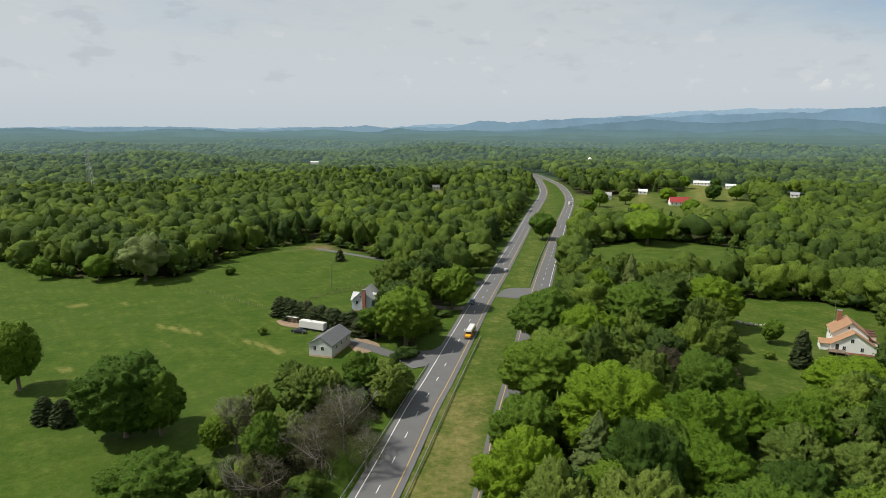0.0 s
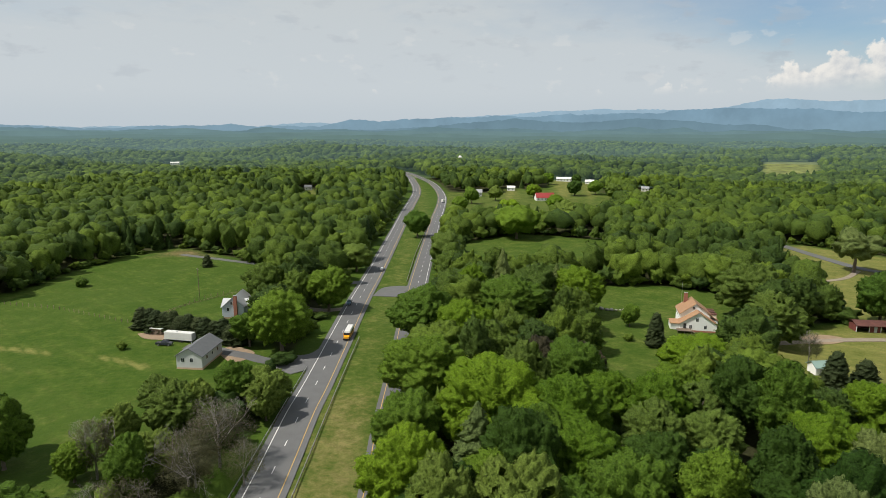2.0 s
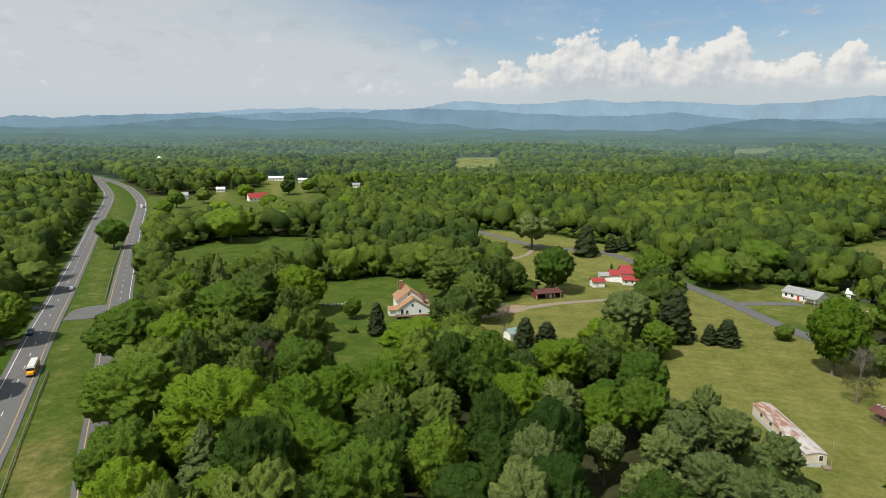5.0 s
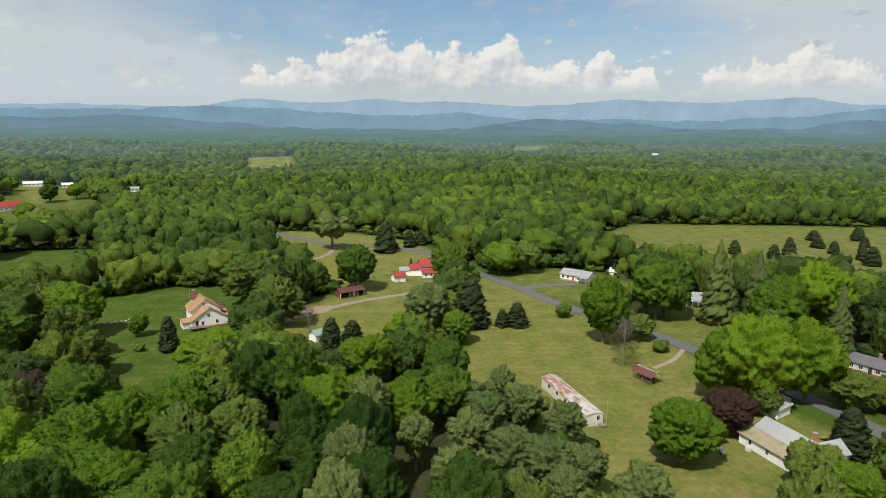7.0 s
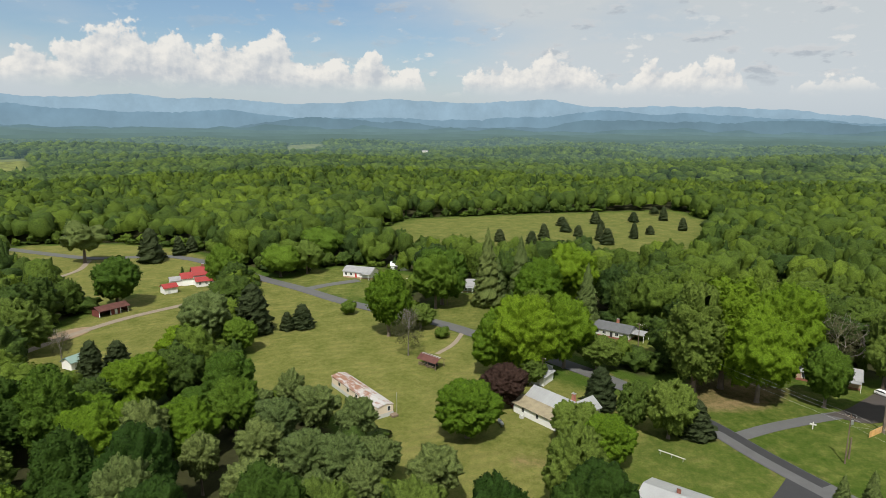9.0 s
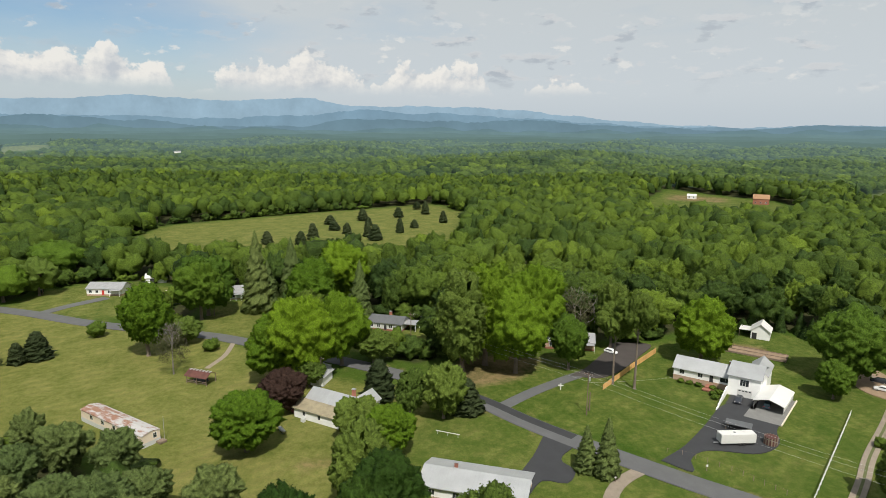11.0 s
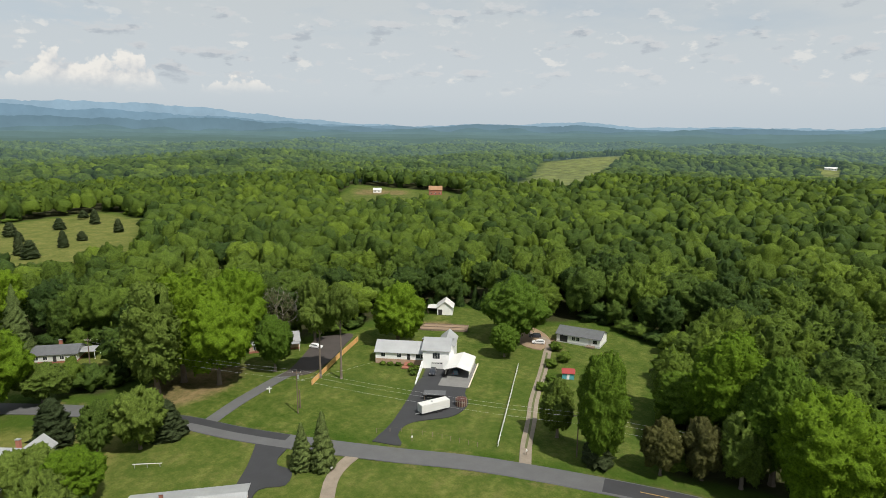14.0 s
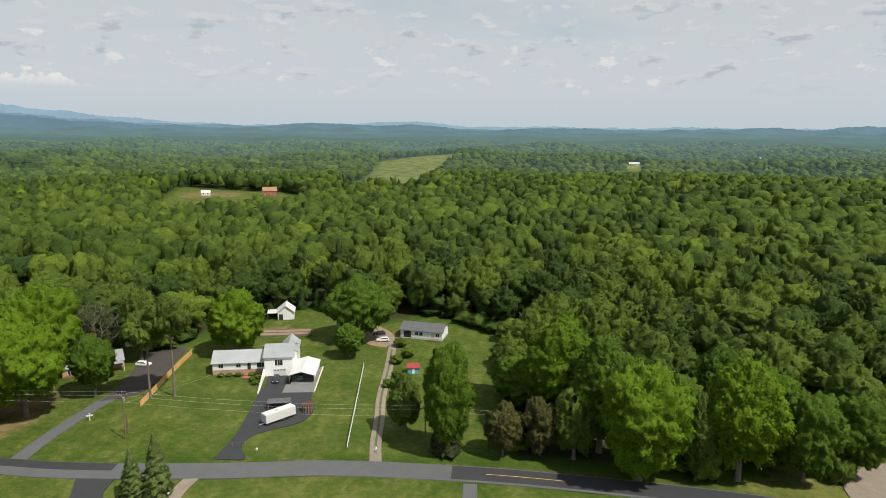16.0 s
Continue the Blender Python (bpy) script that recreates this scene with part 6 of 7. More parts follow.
def grey_bungalow():
    m, n = facing((230.6, 3.6), (225.4, -9.5))
    t = thing_at("house", m, "low grey-roofed bungalow with white walls over a brick base", "house")
    gable(t, 0, 0, n, 8, 2.8, 1.8, SIDING_GREY, ROOF_DARK, "x", foot=BRICK)
    for p in (1.5, 4.2, 9.0, 12.5):
        window(t, "f", p, 1.1, 1.2, 1.1, 0, 0, n, 9)
    door(t, 7.0, 0.2, 1.0, 2.0, 0, 0, SHADE)
    block("carport_roof", ROOF_GREY, t, n, 1.0, 2.6, n + 5.0, 7.0, 2.75)
    for y in (1.2, 6.7):
        block("post", SIDING, t, n + 4.7, y, 0, n + 4.85, y + 0.15, 2.6)
    chimney(t, n * 0.55, 5.5, 4.0, 5.8)
    car(217, -8, 150, CAR_DARK, "dark car parked under trees by a bungalow")


def shady_bungalow():
    m, n = facing((203.5, -58.0), (199.0, -74.0))
    t = thing_at("house", m, "grey-roofed tan brick bungalow half hidden by big trees", "house")
    gable(t, 0, 0, n, 9, 2.8, 2.0, STONE, ROOF_GREY, "x", foot=BRICK)
    for p in (1.5, 6.0, 11.0):
        window(t, "f", p, 1.0, 1.3, 1.2, 0, 0, n, 9)
    door(t, 9.0, 0.2, 1.0, 2.0, 0, 0, SIDING)
    block("porch_roof", ROOF_GREY, t, n - 4, -2.5, 2.5, n, 0.1, 2.65)
    for x in (n - 3.9, n - 0.2):
        block("porch_post", SIDING, t, x, -2.4, 0, x + 0.14, -2.26, 2.5)
    car(196.5, -79, 230, CAR_WHITE, "white car parked before a shaded bungalow")


def split_level_house():
    m, n = facing((173.0, -89.7), (162.6, -101.8))
    t = thing_at("house", m, "split-level house, white siding over tan brick, pale grey roof", "house")
    gable(t, 0, 0, n, 8.6, 3.9, 2.4, SIDING, ROOF_PALE, "x")
    block("brick_band", STONE, t, -0.05, -0.06, 0, n, 0.1, 1.6, "tan brick lower wall")
    w0, w1, y0, y1 = n - 0.2, n + 8.2, -2.6, 9.5
    gable(t, w0, y0, w1, y1, 6.0, 2.2, SIDING, ROOF_PALE, "x")
    gable(t, w1 - 4.2, 3.0, w1 + 0.8, 13.5, 5.8, 2.1, SIDING, ROOF_PALE, "y")
    for p in (1.8, 7.0):
        window(t, "f", p, 2.3, 1.3, 1.2, 0, 0, n, 8.6, pane=GLASS)
    window(t, "f", 13.2 if n > 15 else 12.0, 2.2, 2.8, 1.3, 0, 0, n, 8.6)
    door(t, 10.3, 1.5, 1.0, 2.1, 0, 0, SHADE)
    arch = block("arched_window", GLASS, t, w0 + 3.2, y0 - 0.06, 3.4, w0 + 5.4, y0 + 0.02, 5.2)
    for x in (w0 + 3.85, w0 + 4.6):
        block("mullion", SIDING, arch, x, y0 - 0.1, 3.4, x + 0.08, y0 - 0.04, 5.2)
    garage = block("garage_door", WHITE_PLASTIC, t, w0 + 2.6, y0 - 0.05, 0, w0 + 6.4, y0 + 0.02, 2.3)
    for i in range(4):
        block("pane", GLASS, garage, w0 + 2.9 + i * 0.9, y0 - 0.07, 1.75, w0 + 3.5 + i * 0.9, y0 - 0.03, 2.05)
    block("gable_window", GLASS, t, w1 - 0.02, 2.5, 3.8, w1 + 0.05, 3.5, 5.0)
    chimney(t, w0 - 0.6, 4.4, 4.8, 7.4, 1.0, 0.8)
    block("entrance_step", BRICK, t, 9.6, -2.4, 0, 11.9, 0, 0.7, "red brick entrance steps")
    block("entrance_step", BRICK, t, 9.2, -4.0, 0, 12.2, -2.4, 0.35)
    path = block("apron", FRESH, t, w0 + 1.0, y0 - 7.0, 0.0, w1, y0, 0.10)
    # stepped white wall beside the drive
    wall = thing_at("retaining_wall", m, "stepped white garden wall beside the drive", "wall")
    for i in range(6):
        block("wall_step", SIDING, wall, w0 - 0.3, y0 - 2.2 * (i + 1), 0, w0, y0 - 2.2 * i, 2.4 - i * 0.38)
    for i, (dx, dy, kind) in enumerate(((-1.8, -4.0, "shrub"), (-3.2, -6.0, "shrub"), (-2.0, -8.5, "gold_shrub"), (-4.0, -2.0, "shrub"), (2.6 - w0, -1.2, "shrub"), (5.0 - w0, -1.1, "shrub"), (7.6 - w0, -1.2, "gold_shrub"))):
        p = m @ Vector((w0 + dx, dy, 0))
        s = plant("shrub", p.x, p.y, 1.5 if dx > -5 else 1.1, 1.1)
        if kind == "gold_shrub":
            tagged(s, "rounded golden-leaved garden shrub")
    p = m @ Vector((w0 + 3.8, y0 - 4.0, 0.1))
    c = car(p.x, p.y, 0, CAR_DARK, "dark sport utility car parked before a garage door", z=0.1)
    c.matrix_basis = m @ pose(w0 + 3.8, y0 - 4.2, 0.12, 0, 0, 180)


def metal_carport():
    m, n = facing((150.6, -101.6), (145.4, -106.8))
    t = thing_at("carport", m, "cream metal carport with a rounded roof and dark inside", "carport")
    deep = 13.0
    prof = [(-0.3, 2.5), (0.3, 2.75), (n / 2, 3.75), (n - 0.3, 2.75), (n + 0.3, 2.5)]
    v = [(x, y, z) for y in (-0.3, deep) for x, z in prof] + [(x, y, z + 0.08) for y in (-0.3, deep) for x, z in prof]
    f = []
    for i in range(4):
        f += [(i, i + 5, i + 6, i + 1), (10 + i, 11 + i, 16 + i, 15 + i), (i, i + 1, 11 + i, 10 + i), (5 + i, 15 + i, 16 + i, 6 + i)]
    f += [(0, 10, 15, 5), (4, 9, 19, 14)]
    solid("roof", v, f, WHITE_PLASTIC, t, "cream sheet-metal roof")
    for x in (0, n - 0.06):
        block("side_panel", WHITE_PLASTIC, t, x, 0.4, 0.9, x + 0.06, deep, 2.62)
    block("rear_panel", WHITE_PLASTIC, t, 0, deep - 0.06, 0, n, deep, 2.7)
    for i in range(5):
        for x in (0.0, n - 0.09):
            y = 0.05 + i * (deep - 0.2) / 4
            block("post", GALVANISED, t, x + 0.01, y, -0.1, x + 0.09, y + 0.08, 2.6)
    slab = block("slab", plain("stained_concrete", (0.17, 0.168, 0.16), 0.9, vary=0.3), t, -0.8, -6.5, 0.0, n + 0.8, deep, 0.10)
    block("kerb", SIDING_CREAM, slab, n + 0.8, -6.5, 0.0, n + 1.1, deep, 0.35)
    c = car(0, 0, 0, CAR_BLUE, "blue-grey car parked in the dark of a carport", z=0.1)
    c.matrix_basis = m @ pose(n / 2 - 1.0, 3.6, 0.11, 0, 0, 8)


def drive_clutter():
    box_trailer((131.6, -81.6), (131.1, -90.2), 2.9, "white enclosed cargo trailer parked on a drive")
    w = thing_at("planter", pose(131.8, -94.4, 0), "round rusty tank ringed by boards", "tank")
    v, f = [], []
    tube(v, f, (0, 0, -0.1), (0, 0, 1.9), 1.5, 1.45, 18)
    solid("shell", v, f, RUST, w)
    for i in range(14):
        a = i / 14 * 6.283
        s = block("board", WOOD, w, -0.16, -0.03, 0, 0.16, 0.03, 2.0)
        s.matrix_basis = pose(1.56 * math.cos(a), 1.56 * math.sin(a), 0, 0, 0, math.degrees(a) + 90)
    m, n = facing((140.0, -87.6), (136.6, -92.0))
    t = thing_at("shed", m, "low dark open shed with a sheet roof on a drive", "shed")
    block("roof", ROOF_DARK, t, -0.3, -0.3, 1.7, n + 0.3, 3.0, 1.8)
    block("rear_wall", WOOD, t, 0, 2.7, 0, n, 2.8, 1.7)
    for x in (0, n - 0.12):
        block("post", WOOD, t, x, 0, 0, x + 0.12, 0.12, 1.7)
    block("stored_box", SHADE, t, 0.6, 0.8, 0, n - 0.8, 2.4, 1.1)


def far_bungalow():
    m, n = facing((157.2, -154.2), (143.4, -161.4))
    t = thing_at("house", m, "white bungalow with a dark grey roof at the forest edge", "house")
    gable(t, 0, 0, n, 9.0, 3.0, 1.8, SIDING, ROOF_DARK, "x", foot=SIDING_GREY)
    # the porch's shade is a dark panel set on the wall
    block("porch_void", SHADE, t, 1.2, -0.05, 0.3, 4.0, 0.03, 2.6)
    for p in (5.6, 7.2):
        window(t, "f", p, 1.3, 1.1, 1.3, 0, 0, n, 9)
    door(t, 11.6, 0.4, 1.0, 2.0, 0, 0, SIDING_GREY)
    window(t, "f", 13.2, 1.3, 1.3, 1.2, 0, 0, n, 9)
    block("deck", WOOD, t, 11.0, -1.8, 0.0, 14.0, 0, 0.5)
    car(158.6, -146.8, 40, CAR_WHITE, "silver-white car parked on a dirt yard")
    car(164.6, -150.6, 40, CAR_DARK, "dark car parked on a dirt yard")
    m, n = facing((130.4, -131.0), (128.0, -133.6))
    h = thing_at("playhouse", m, "small teal hut with a bright red roof", "hut")
    gable(h, 0, 0, n, 3.0, 1.9, 0.9, TEAL, ROOF_RED, "x", over=0.25)
    door(h, 1.3, 0, 0.8, 1.6, 0, 0, SIDING)
    m, n = facing((209.5, -133.0), (203.5, -140.8))
    s = thing_at("shed", m, "white barn-shaped shed with an open lean-to", "shed")
    gable(s, 3.6, 0, n, 7.0, 3.2, 2.4, SIDING, WHITE_PLASTIC, "y", foot=None)
    block("lean_to_roof", WHITE_PLASTIC, s, -0.4, 0.2, 2.7, 3.7, 6.0, 2.85)
    for x, y in ((-0.3, 0.3), (-0.3, 5.7)):
        block("post", WOOD, s, x, y, 0, x + 0.14, y + 0.14, 2.7)
    # no hole in the wall: a dark panel gives the bay's shade
    block("bay_opening", SHADE, s, 4.0, -0.05, 0, 5.6, 0.03, 2.3)


def metal_garage():
    m, n = facing((117.6, -8.4), (109.6, -28.4))
    t = thing_at("garage", m, "wide garage with a pale seamed metal roof", "garage")
    gable(t, 0, 0, n, 10.5, 2.8, 1.5, SIDING, ROOF_PALE, "x", over=0.6, seams=0.8, foot=STONE)
    chimney(t, 6.2, 6.0, 3.6, 5.4, 0.7, 0.6)
    # shaded bay painted as a dark panel on the closed end wall
    block("bay_opening", SHADE, t, n - 0.02, 3.0, 0, n + 0.06, 9.0, 2.4)
    for p in (2.0, 7.0, 13.0):
        window(t, "f", p, 1.0, 1.1, 1.1, 0, 0, n, 10.5)


for build in (small_grey_house, blue_house, white_shed, farmhouse, red_shed, green_shed, red_roof_house, mobile_home, pavilion, white_bungalow, porch_house, long_white_house, grey_bungalow, shady_bungalow, split_level_house, metal_carport, drive_clutter, far_bungalow, metal_garage):
    build()
box_trailer((-54.5, 229.6), (-44.4, 225.0), 3.3, "white box trailer parked beside a dark hedge")
car(-53.4, 224.8, 105, CAR_DARK, "dark pickup truck parked beside a white trailer", "pickup")
lean = thing_at("shed", facing((-61, 238.5), (-56.8, 236.2))[0], "brown lean-to shed with a white sheet roof", "shed")
block("wall", WOOD, lean, 0, 0, 0, 4.6, 3.0, 2.3)
block("roof", WHITE_PLASTIC, lean, -0.3, -0.4, 2.3, 4.9, 3.4, 2.45)

# ---- traffic ----
school_bus(10.0, 222.0, 193)
car(12.6, 265.5, 192, CAR_BLUE, "blue-grey pickup truck on the highway", "pickup", 0.1)
car(33.5, 329.5, 14, CAR_WHITE, "white car on the highway", z=0.1)
box = box_trailer((128, 634), (131, 636), 3.4, "white lorry body on the far highway")

# ---- far farms ----
def far_building(name, label, a, b, depth, eave, rise, wall, roof, along="x", category="house", windows=3):
    m, n = facing(a, b)
    mid = m @ Vector((n / 2, 0, 0))
    m.translation.z += float(hills(np.array([mid.x]), np.array([mid.y]))[0])
    t = thing_at(name, m, label, category)
    gable(t, 0, 0, n, depth, eave, rise, wall, roof, along, base=-2.0)
    for i in range(windows):
        window(t, "f", (i + 0.35) * n / windows, 1.2, 1.2, 1.4, 0, 0, n, depth)
    return t


far_building("barn", "long barn with a bright red metal roof in a clearing", (236, 652), (256, 650), 11, 3.6, 4.6, SIDING, ROOF_RED, category="barn", windows=5)
far_building("house", "pale grey farmhouse at the edge of a far field", (172, 700), (186, 696), 9, 4.2, 3.0, SIDING_GREY, ROOF_GREY, windows=5)
looks = [("house", "white house on a far rise", SIDING, WHITE_PLASTIC), ("barn", "long white barn in distant woods", SIDING, WHITE_PLASTIC), ("house", "pale house with a grey roof among far trees", SIDING, ROOF_GREY), ("house", "white farmhouse with a dark roof far off", SIDING, ROOF_DARK), ("house", "small grey house near the bend of the highway", SIDING_GREY, ROOF_DARK)]
for i, (heading, dip, w) in enumerate(FARMS):
    r = seen_at(heading, dip)
    name, label, wall, roof = looks[4 if i == 2 else 1 if w > 22 else i % 3]
    far_building(name, label, spoke(heading, r, -w * 0.32), spoke(heading + 0.15, r, w * 0.32), 9, 3.4, 2.3, wall, roof, category=name, windows=max(2, w // 6))
far_building("house", "brick house with a red roof in a far clearing", (622, -395), (614, -408), 9, 6.0, 4.0, BRICK, ROOF_TAN)
far_building("barn", "white barn in a far clearing", (676, -350), (671, -358), 7, 3.2, 2.0, SIDING, WHITE_PLASTIC, category="barn", windows=2)
tower = thing_at("silo", pose(258, 1120, 6), "tall white silo in distant woods", "silo")
sv, sf = [], []
tube(sv, sf, (0, 0, -12), (0, 0, 19), 3.6, 3.6, 16)
tube(sv, sf, (0, 0, 19), (0, 0, 22), 3.6, 1.0, 16)
solid("shell", sv, sf, WHITE_PLASTIC, tower)


def lattice_tower(x, y, high):
    t = thing_at("pylon", pose(x, y, float(hills(np.array([x]), np.array([y]))[0])), "grey steel lattice pylon above the woods", "pylon")
    half = lambda z: 4.0 - 3.2 * z / high
    for sx in (-1, 1):
        for sy in (-1, 1):
            v, f = [], []
            tube(v, f, (sx * half(0), sy * half(0), 0), (sx * half(high), sy * half(high), high), 0.22, 0.15, 4)
            solid("leg", v, f, GALVANISED, t)
    for i in range(9):
        z0, z1 = high * i / 9, high * (i + 1) / 9
        for sx, sy, ex, ey in ((-1, -1, 1, -1), (1, -1, 1, 1), (1, 1, -1, 1), (-1, 1, -1, -1)):
            v, f = [], []
            tube(v, f, (sx * half(z0), sy * half(z0), z0), (ex * half(z1), ey * half(z1), z1), 0.12, 0.12, 4)
            solid("brace", v, f, GALVANISED, t)
    for z in (high * 0.72, high * 0.84, high * 0.96):
        v, f = [], []
        tube(v, f, (-7, 0, z), (7, 0, z), 0.2, 0.2, 4)
        solid("crossarm", v, f, GALVANISED, t)


lattice_tower(-410, 735, 58)

# ---- poles, cables, fences, rails ----
utility_pole(-52.9, 291.7, 13.0, 60, "lone wooden utility pole in a meadow")
utility_pole(151.4, -55.2, 12.0, 130, "tall wooden utility pole with a transformer", True)
utility_pole(94.6, -100.8, 10.8, 130, "wooden utility pole with a transformer beside the lane", True)
utility_pole(40, -141, 11.0, 125, "wooden utility pole among roadside trees")
utility_pole(211, -12, 11.5, 130, "wooden utility pole among trees")
utility_pole(177.5, 16.2, 9.0, 130, "wooden utility pole beside a long white house")
utility_pole(292, 148.5, 9.5, 130, "wooden utility pole beside a white bungalow")
utility_pole(252.5, 64.5, 10.0, 130, "wooden utility pole in a shady yard")
stump = thing_at("cut_pole", pose(154.0, -56.8, 0), "short stub of an old wooden pole", "pole")
block("pole", POLE_WOOD, stump, -0.16, -0.16, -0.3, 0.16, 0.16, 5.2, "", 0.03)
for z, off in ((0.0, -1.1), (0.0, 1.1), (-2.2, 0.0)):
    d = Vector((0.78, 0.62, 0)).cross(Vector((0, 0, 1))) * off
    tops = [(211, -12, 11.1), (151.4, -55.2, 11.6), (94.6, -100.8, 10.4), (40, -141, 10.6), (-30, -190, 10.6)]
    for a, b in zip(tops, tops[1:]):
        cable((a[0] + d.x, a[1] + d.y, a[2] + z), (b[0] + d.x, b[1] + d.y, b[2] + z), 1.0)
cable((151.4, -55.2, 9.0), (165, -101, 5.5), 0.8)
guard_rail([(-18, 70), (-12.5, 95), (-7.0, 120), (-2.6, 141.5), (3.2, 170), (13.6, 219)], "long steel guard rail on wooden posts beside the median")
guard_rail([(-29, 75), (-24.5, 98), (-20.4, 118.5), (-16.4, 137), (-11.2, 162), (-4.6, 193)], "long steel guard rail on wooden posts beside the verge")
guard_rail([(42.5, 300), (57, 366), (88, 492)], "steel guard rail along the far carriageway")
privacy = tagged(new("fence"), "new orange pine board fence", "fence", "yard fences")
board_row(privacy, "board", FENCE_WOOD, (166.6, -65.2), (181.5, -79.8), 0.26, 0.02, -0.1, 1.7)
board_row(privacy, "board", FENCE_WOOD, (181.5, -79.8), (195.5, -94.5), 0.26, 0.02, -0.1, 1.8)
white_fence = tagged(new("fence"), "long low white rail fence on a lawn", "fence", "yard fences")
board_row(white_fence, "post", WHITE_PLASTIC, (145.4, -126.3), (107.8, -88.0), 0.14, 2.3, -0.2, 1.25, 0.14)
for z in (0.35, 0.95):
    rail_between(white_fence, "rail", WHITE_PLASTIC, (145.4, -126.3), (107.8, -88.0), z, z + 0.22, 0.06)
field_fence = tagged(new("fence"), "weathered post fence across the meadow", "fence", "field fences")
for a, b in zip([(-134, 294.5), (-107.7, 281.8), (-77.6, 258.4), (-68.9, 252.5), (-56.7, 274), (-51.4, 287.3)], [(-107.7, 281.8), (-77.6, 258.4), (-68.9, 252.5), (-56.7, 274), (-51.4, 287.3), (-26.3, 304.2)]):
    board_row(field_fence, "post", WOOD, a, b, 0.16, 2.8, -0.3, 1.3, 0.16, 0.06)
for a, b in (((-68.9, 252.5), (-56.7, 274)), ((-56.7, 274), (-26.3, 304.2))):
    for z in (0.5, 0.95):
        rail_between(field_fence, "rail", WOOD, a, b, z, z + 0.12, 0.05)
wire = tagged(new("fence"), "low wire fence on thin posts across a lawn", "fence", "yard fences")
for a, b in zip([(131, -66), (128, -72), (120, -79)], [(128, -72), (120, -79), (110, -85)]):
    board_row(wire, "post", WOOD, a, b, 0.10, 2.2, -0.2, 1.1, 0.1)
    rail_between(wire, "wire", POLE_WOOD, a, b, 0.98, 1.0, 0.015)
patch("yard_clay_cars", [(153, -143), (160, -141), (172, -145), (182, -149), (181, -157), (168, -157), (158, -152)], 0.055, CLAY, "bare clay parking yard by a bungalow", "bare ground")
for i, (x, y, h) in enumerate(((150, -147, 3.4), (139.5, -135, 2.8), (141, -142, 3.6), (127.6, -120, 2.4), (122, -122, 3.0), (116, -138, 2.6), (113, -134, 3.0), (131, -127, 2.2))):
    tree("shrub", x, y, h, 0.75 * h)
garden = tagged(new("garden_bed"), "brown raised garden beds edged with weathered boards", "garden bed")
m, n = facing((194.6, -119.2), (182.7, -133.0))
garden.matrix_basis = m
block("soil", CLAY, garden, 0, 0, 0.0, n, 7.0, 0.35)
for y in (0.0, 3.4, 6.9):
    block("board", WOOD, garden, -0.1, y - 0.06, 0.0, n + 0.1, y + 0.06, 0.6)
for x in (0.0, n * 0.33, n * 0.66, n):
    block("board", WOOD, garden, x - 0.06, 0, 0.0, x + 0.06, 7.0, 0.6)
sign = thing_at("lawn_sign", pose(168.4, -53.2, 0, 0, 0, -110), "white cross-shaped sign post on a lawn", "sign")
block("post", WHITE_PLASTIC, sign, -0.12, -0.12, -0.2, 0.12, 0.12, 1.7)
block("arm", WHITE_PLASTIC, sign, -0.75, -0.10, 1.0, 0.75, 0.10, 1.3)
for x, y in ((121.6, -72.6), (119.0, -50.6), (101.5, -91.5)):
    b = thing_at("mailbox", pose(x, y, 0, 0, 0, 40), "white roadside mailbox on a wooden post", "mailbox", "mailboxes")
    block("post", WOOD, b, -0.06, -0.06, -0.2, 0.06, 0.06, 1.05)
    block("box", WHITE_PLASTIC, b, -0.16, -0.3, 1.02, 0.16, 0.3, 1.36, "", 0.03)
beam = thing_at("lawn_rail", facing((144.6, -14.4), (141.7, -20.0))[0], "long white rail on low stands across a lawn", "rail")
block("rail", WHITE_PLASTIC, beam, 0, -0.06, 0.75, 6.3, 0.06, 0.9)
for x in (0.4, 3.1, 5.8):
    block("stand", GALVANISED, beam, x - 0.05, -0.05, -0.1, x + 0.05, 0.05, 0.76)
rng_rock = np.random.default_rng(5)
for i in range(7):
    ball, tri = unit_ball(2)
    size = float(rng_rock.uniform(0.45, 1.1))
    v = ball * (1 + rng_rock.normal(0, 0.12, (len(ball), 1))) * size * np.array([1.2, 1.0, 0.75])
    rock = tagged(new("boulder", mesh_of("boulder", v, tri, ROCK, True)), "pale grey boulder in a rock garden", "boulder", "boulders on the cottage lawn")
    rock.matrix_basis = pose(116.0 + 1.9 * i * 0.9, 238.0 - 1.0 * i * 0.9 + float(rng_rock.uniform(-1.5, 1.5)), 0.35 * size, 0, 0, float(rng_rock.uniform(0, 360)))
# clipped dark hedge
for i in range(13):
    s = i / 12
    tree("cedar", -66 + 38.5 * s, 247 - 25.5 * s + 1.2 * math.sin(i * 2.1), 8.2 - 0.8 * s + 0.6 * math.sin(i * 3.3), 3.9)
# cedars scattered over the far pasture
for i, (x, y) in enumerate(((412, 48), (430, 42), (452, 20), (470, 30), (440, 5), (425, 0), (490, 5), (500, 35), (455, -18), (520, 10), (478, -30), (540, -20), (560, -45), (415, 70), (600, -40), (505, -55))):
    tree("cedar", x, y, 9.0 + 2.5 * math.sin(i * 1.7), 4.0 + 0.9 * math.sin(i * 2.9))

# ---- woods: single trees near by, joined canopy further off ----
def in_view(x, y, margin=0.0):
    a = np.degrees(np.arctan2(x, y))
    return (a > -40 - margin) & (a < 178 + margin)


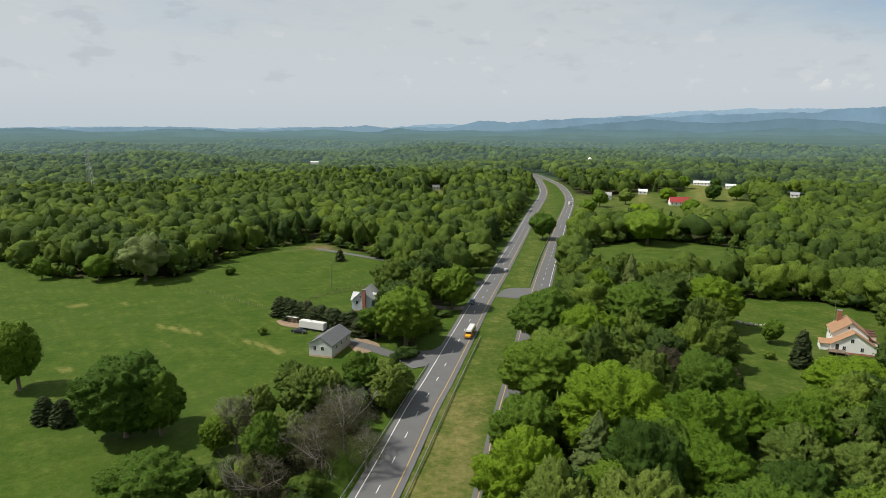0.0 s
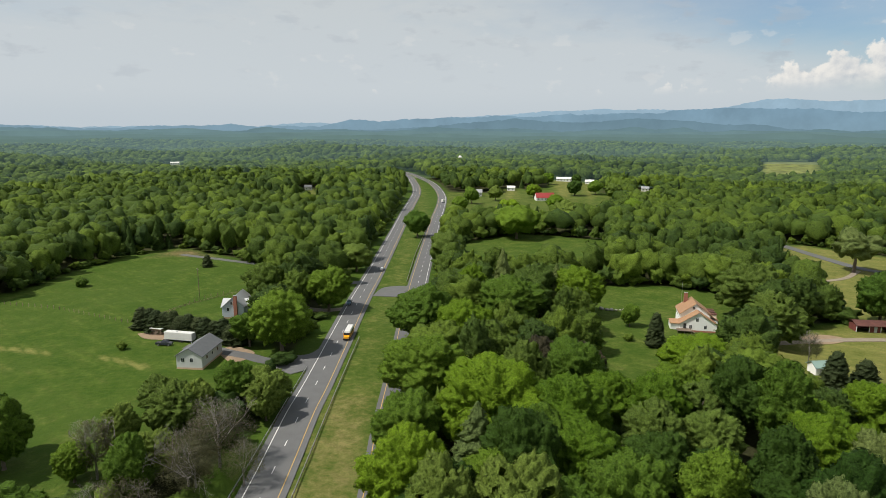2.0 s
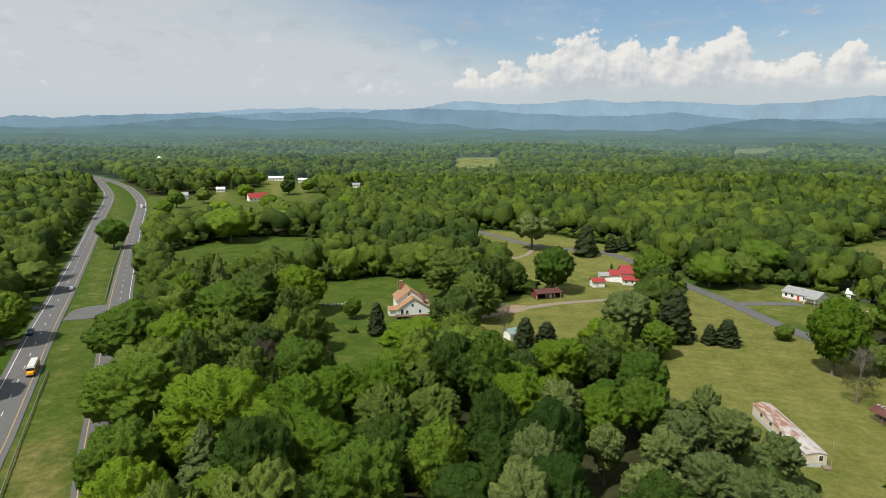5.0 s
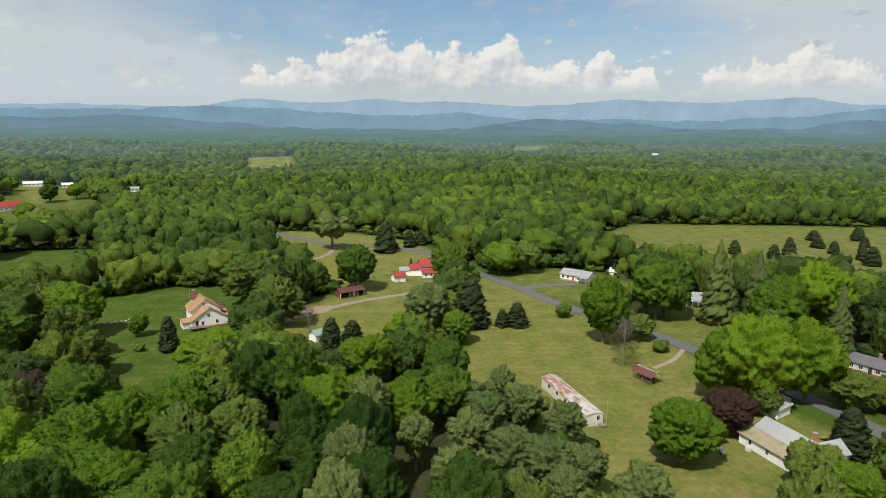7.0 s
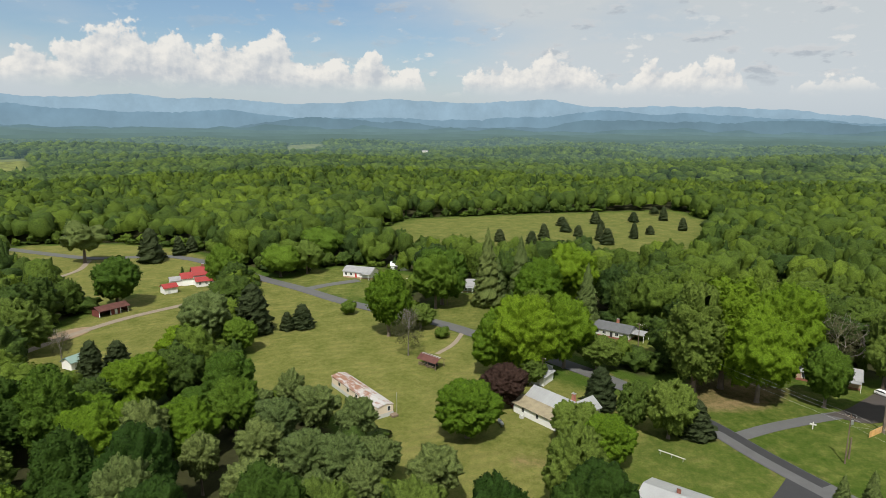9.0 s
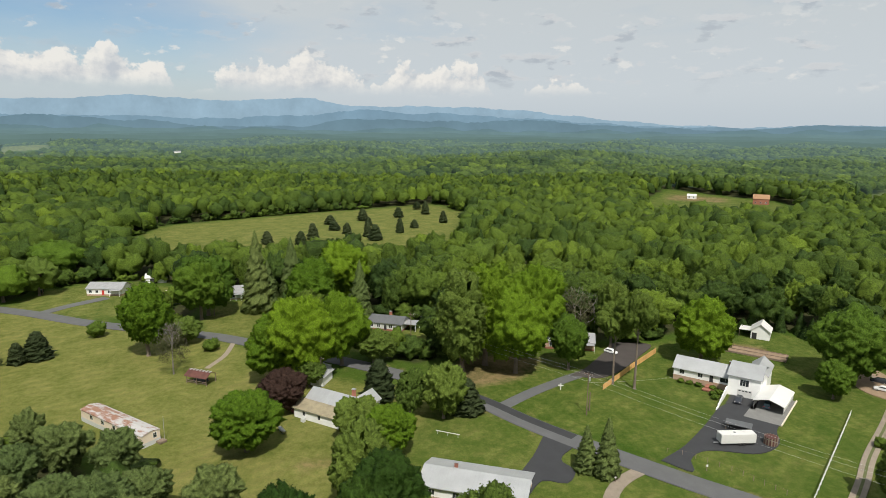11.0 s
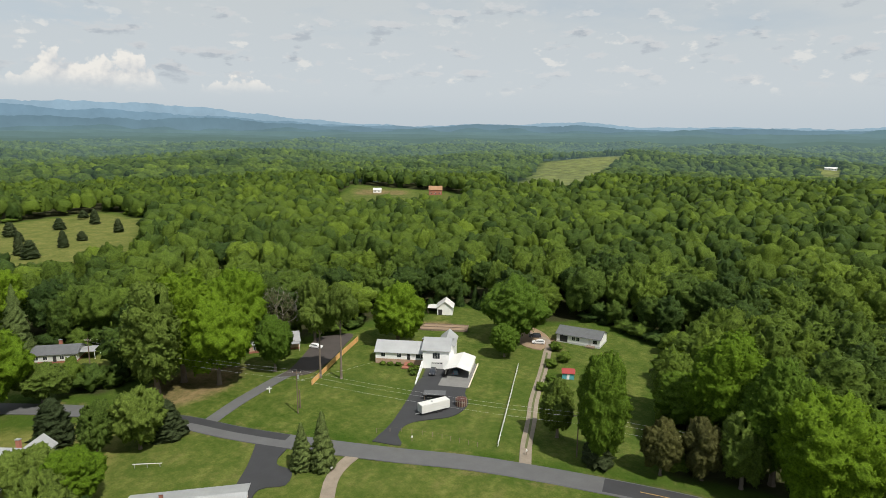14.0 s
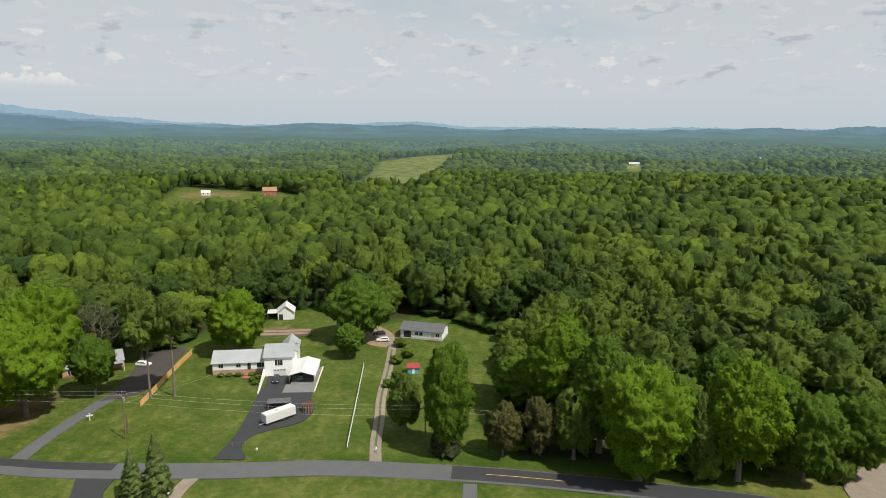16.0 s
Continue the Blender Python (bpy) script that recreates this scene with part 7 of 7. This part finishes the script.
def wood_kind(x, y, w, d):
    """What grows where: by stretch of the plan and by chance."""
    if -62 < x < -10 and y < 205:  # scrubby strip beside the highway
        return ("bud" if d < 0.3 else "ash" if d < 0.6 else "maple"), 0.62
    if 92 < x < 142 and 22 < y < 84:  # pine stand beside the trailer
        return ("pine" if d < 0.85 else "maple"), 0.8
    if 104 < x < 156 and 96 < y < 160:  # lower trees before the sheds
        return ("oak" if d < 0.4 else "ash" if d < 0.7 else "maple"), 0.68
    if 58 < x < 104 and 48 < y < 100:  # shady mixed stand
        return ("elm" if d < 0.62 else "pine" if d < 0.85 else "maple" if d < 0.96 else "ash"), 0.95
    if w > 0.35:
        return ("oak" if d < 0.7 else "maple" if d < 0.9 else "ash"), 1.0
    if w < -0.5:
        return ("pine" if d < 0.25 else "spire" if d < 0.33 else "elm" if d < 0.6 else "maple" if d < 0.82 else "ash" if d < 0.97 else "bud"), 1.0
    return ("maple" if d < 0.42 else "oak" if d < 0.64 else "ash" if d < 0.84 else "elm" if d < 0.94 else "bud" if d < 0.955 else "pine"), 1.0


def fill_woods():
    """The nearest woodland, tree by tree."""
    rng = np.random.default_rng(21)
    gap = 12.4
    gx, gy = np.meshgrid(np.arange(-270, 290, gap), np.arange(-270, 290, gap))
    xy = np.stack([gx.ravel(), gy.ravel()], 1) + rng.uniform(-4.6, 4.6, (gx.size, 2))
    r = np.hypot(xy[:, 0], xy[:, 1])
    keep = (r > 84) & (r < NEAR_WOODS) & in_view(xy[:, 0], xy[:, 1], 2) & (openness(xy) < -4.5)
    xy = xy[keep]
    for (x, y), w in zip(xy, waves(xy[:, 0], xy[:, 1], 38.0, 1.2)):
        d, tall, wide = rng.random(), rng.uniform(0.70, 1.2), float(rng.uniform(5.8, 8.6))
        if any((x - px) ** 2 + (y - py) ** 2 < (0.85 * pr + 2.8) ** 2 for px, py, pr in PLANTED):
            continue
        kind, small = wood_kind(x, y, w, d)
        h = 18.5 * tall * small
        if kind == "pine":
            wide *= 0.8
        plant(kind, float(x), float(y), h, wide * small ** 0.6)


def wood_models(level, cells, cards, leaf, count, rng, rough=0.15):
    """Crowns for the joined woods: mostly rounded, some tall, some pines and conifers."""
    made = []
    for i in range(count):
        kind = ("round", "willow", "tall", "round", "pine", "tall", "willow", "pine_tall")[i % 8]
        slim = kind == "pine_tall"
        v, f, soft, boughs, stretch = crown_arrays(kind, level, cells, 18.0, 4.2 if slim else 5.4 if kind == "pine" else float(rng.uniform(4.6, 7.2)), rng, cards, leaf, float(rng.uniform(rough, rough + 0.1)), 0.0)
        made.append((v, f, soft, 0.05 if slim else 0.13 if kind == "pine" else None))
    return made


def join_woods(name, inner, outer, gap, models, seed, label, leaves, category="woodland", kind="stuff", low=False):
    rng = np.random.default_rng(seed)
    gx, gy = np.meshgrid(np.arange(-outer, outer, gap), np.arange(-outer, outer, gap))
    xy = np.stack([gx.ravel(), gy.ravel()], 1) + rng.uniform(-0.52, 0.52, (gx.size, 2)) * gap
    r = np.hypot(xy[:, 0], xy[:, 1])
    xy = xy[(r > inner) & (r < outer) & in_view(xy[:, 0], xy[:, 1], 3)]
    within = openness(xy)
    xy = xy[(within < -2.6) & (within > -8.5)] if low else xy[within < -5.0]
    for px, py, pr in PLANTED:
        xy = xy[np.hypot(xy[:, 0] - px, xy[:, 1] - py) > 0.8 * pr + (0.5 if low else 2.8)]
    zs = hills(xy[:, 0], xy[:, 1])
    stands = waves(xy[:, 0], xy[:, 1], 55.0, 2.2)
    dark = waves(xy[:, 0], xy[:, 1], 85.0, 5.1)
    broad, conifer = [m for m in models if m[3] is None], [m for m in models if m[3] is not None]
    vs, fs, softs, tones, n = [], [], [], [], 0
    for i, ((x, y), z) in enumerate(zip(xy, zs)):
        among = conifer if rng.random() < (0.65 if dark[i] > 0.62 else 0.07) else broad
        v, f, soft, fixed = among[int(rng.integers(len(among)))]
        a, s = rng.uniform(0, 6.28), rng.uniform(0.60, 1.30) * gap / 9.2 * (1.15 if low else 1.0)
        c, d = math.cos(a), math.sin(a)
        w = np.empty_like(v)
        w[:, 0], w[:, 1], w[:, 2] = (v[:, 0] * c - v[:, 1] * d) * s + x, (v[:, 0] * d + v[:, 1] * c) * s + y, v[:, 2] * (rng.uniform(0.12, 0.56) if low else rng.uniform(0.74, 1.14)) + z - (0.4 if low else 0.0)
        vs.append(w)
        softs.append(np.stack([soft[:, 0] * c - soft[:, 1] * d, soft[:, 0] * d + soft[:, 1] * c, soft[:, 2]], 1))
        fs.append(f + n)
        n += len(v)
        tone = fixed if fixed is not None else np.clip(0.52 + 0.26 * stands[i] + rng.normal(0, 0.24), 0.08, 1.15)
        tones.append(np.full(len(v), tone * rng.uniform(0.85, 1.0)))
    me = tri_mesh(name, np.vstack(vs), np.vstack(fs), leaves, np.vstack(softs))
    add_values(me, "tone", np.concatenate(tones))
    return tagged(new(name, me), label, category, kind=kind)


NEAR_WOODS = 168.0
fill_woods()
rng_w = np.random.default_rng(11)
join_woods("woodland", NEAR_WOODS, 300, 12.0, wood_models(4, 260, 800, 0.36, 14, rng_w), 31, "dense mixed spring woodland", WOODS)
join_woods("outer_woodland", 300, 430, 10.8, wood_models(3, 90, 120, 0.46, 16, rng_w, 0.19), 32, "mixed spring woodland further off", WOODS)
join_woods("further_woodland", 430, 600, 10.8, wood_models(2, 40, 70, 0.62, 16, rng_w, 0.24), 36, "mixed spring woodland beyond the pastures", WOODS)
join_woods("remote_woodland", 600, 900, 12.0, wood_models(2, 36, 24, 0.85, 16, rng_w, 0.26), 33, "mixed spring woodland on distant slopes", WOODS)
join_woods("undergrowth", 92, 620, 5.2, wood_models(3, 50, 70, 0.62, 16, rng_w, 0.30), 41, "leafy undergrowth along the edges of the woods", WOODS, "bushes", low=True)
low_models, least_models = wood_models(2, 24, 0, 1.2, 16, rng_w), wood_models(1, 12, 0, 1.0, 16, rng_w)
# far woods in rings; each ring's leaves carry more painted haze glow
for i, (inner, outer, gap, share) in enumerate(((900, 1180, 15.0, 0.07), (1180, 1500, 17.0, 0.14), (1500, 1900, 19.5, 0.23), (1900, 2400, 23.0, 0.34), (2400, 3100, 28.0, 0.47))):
    join_woods("backdrop_woodland_%d" % (i + 1), inner, outer, gap, low_models if outer < 1300 else least_models, 34 + i, "mixed woodland with haze painted in, rolling off towards the ranges", hazy_woods("hazy_woodland_%d" % (i + 1), share), "woodland", "structure")
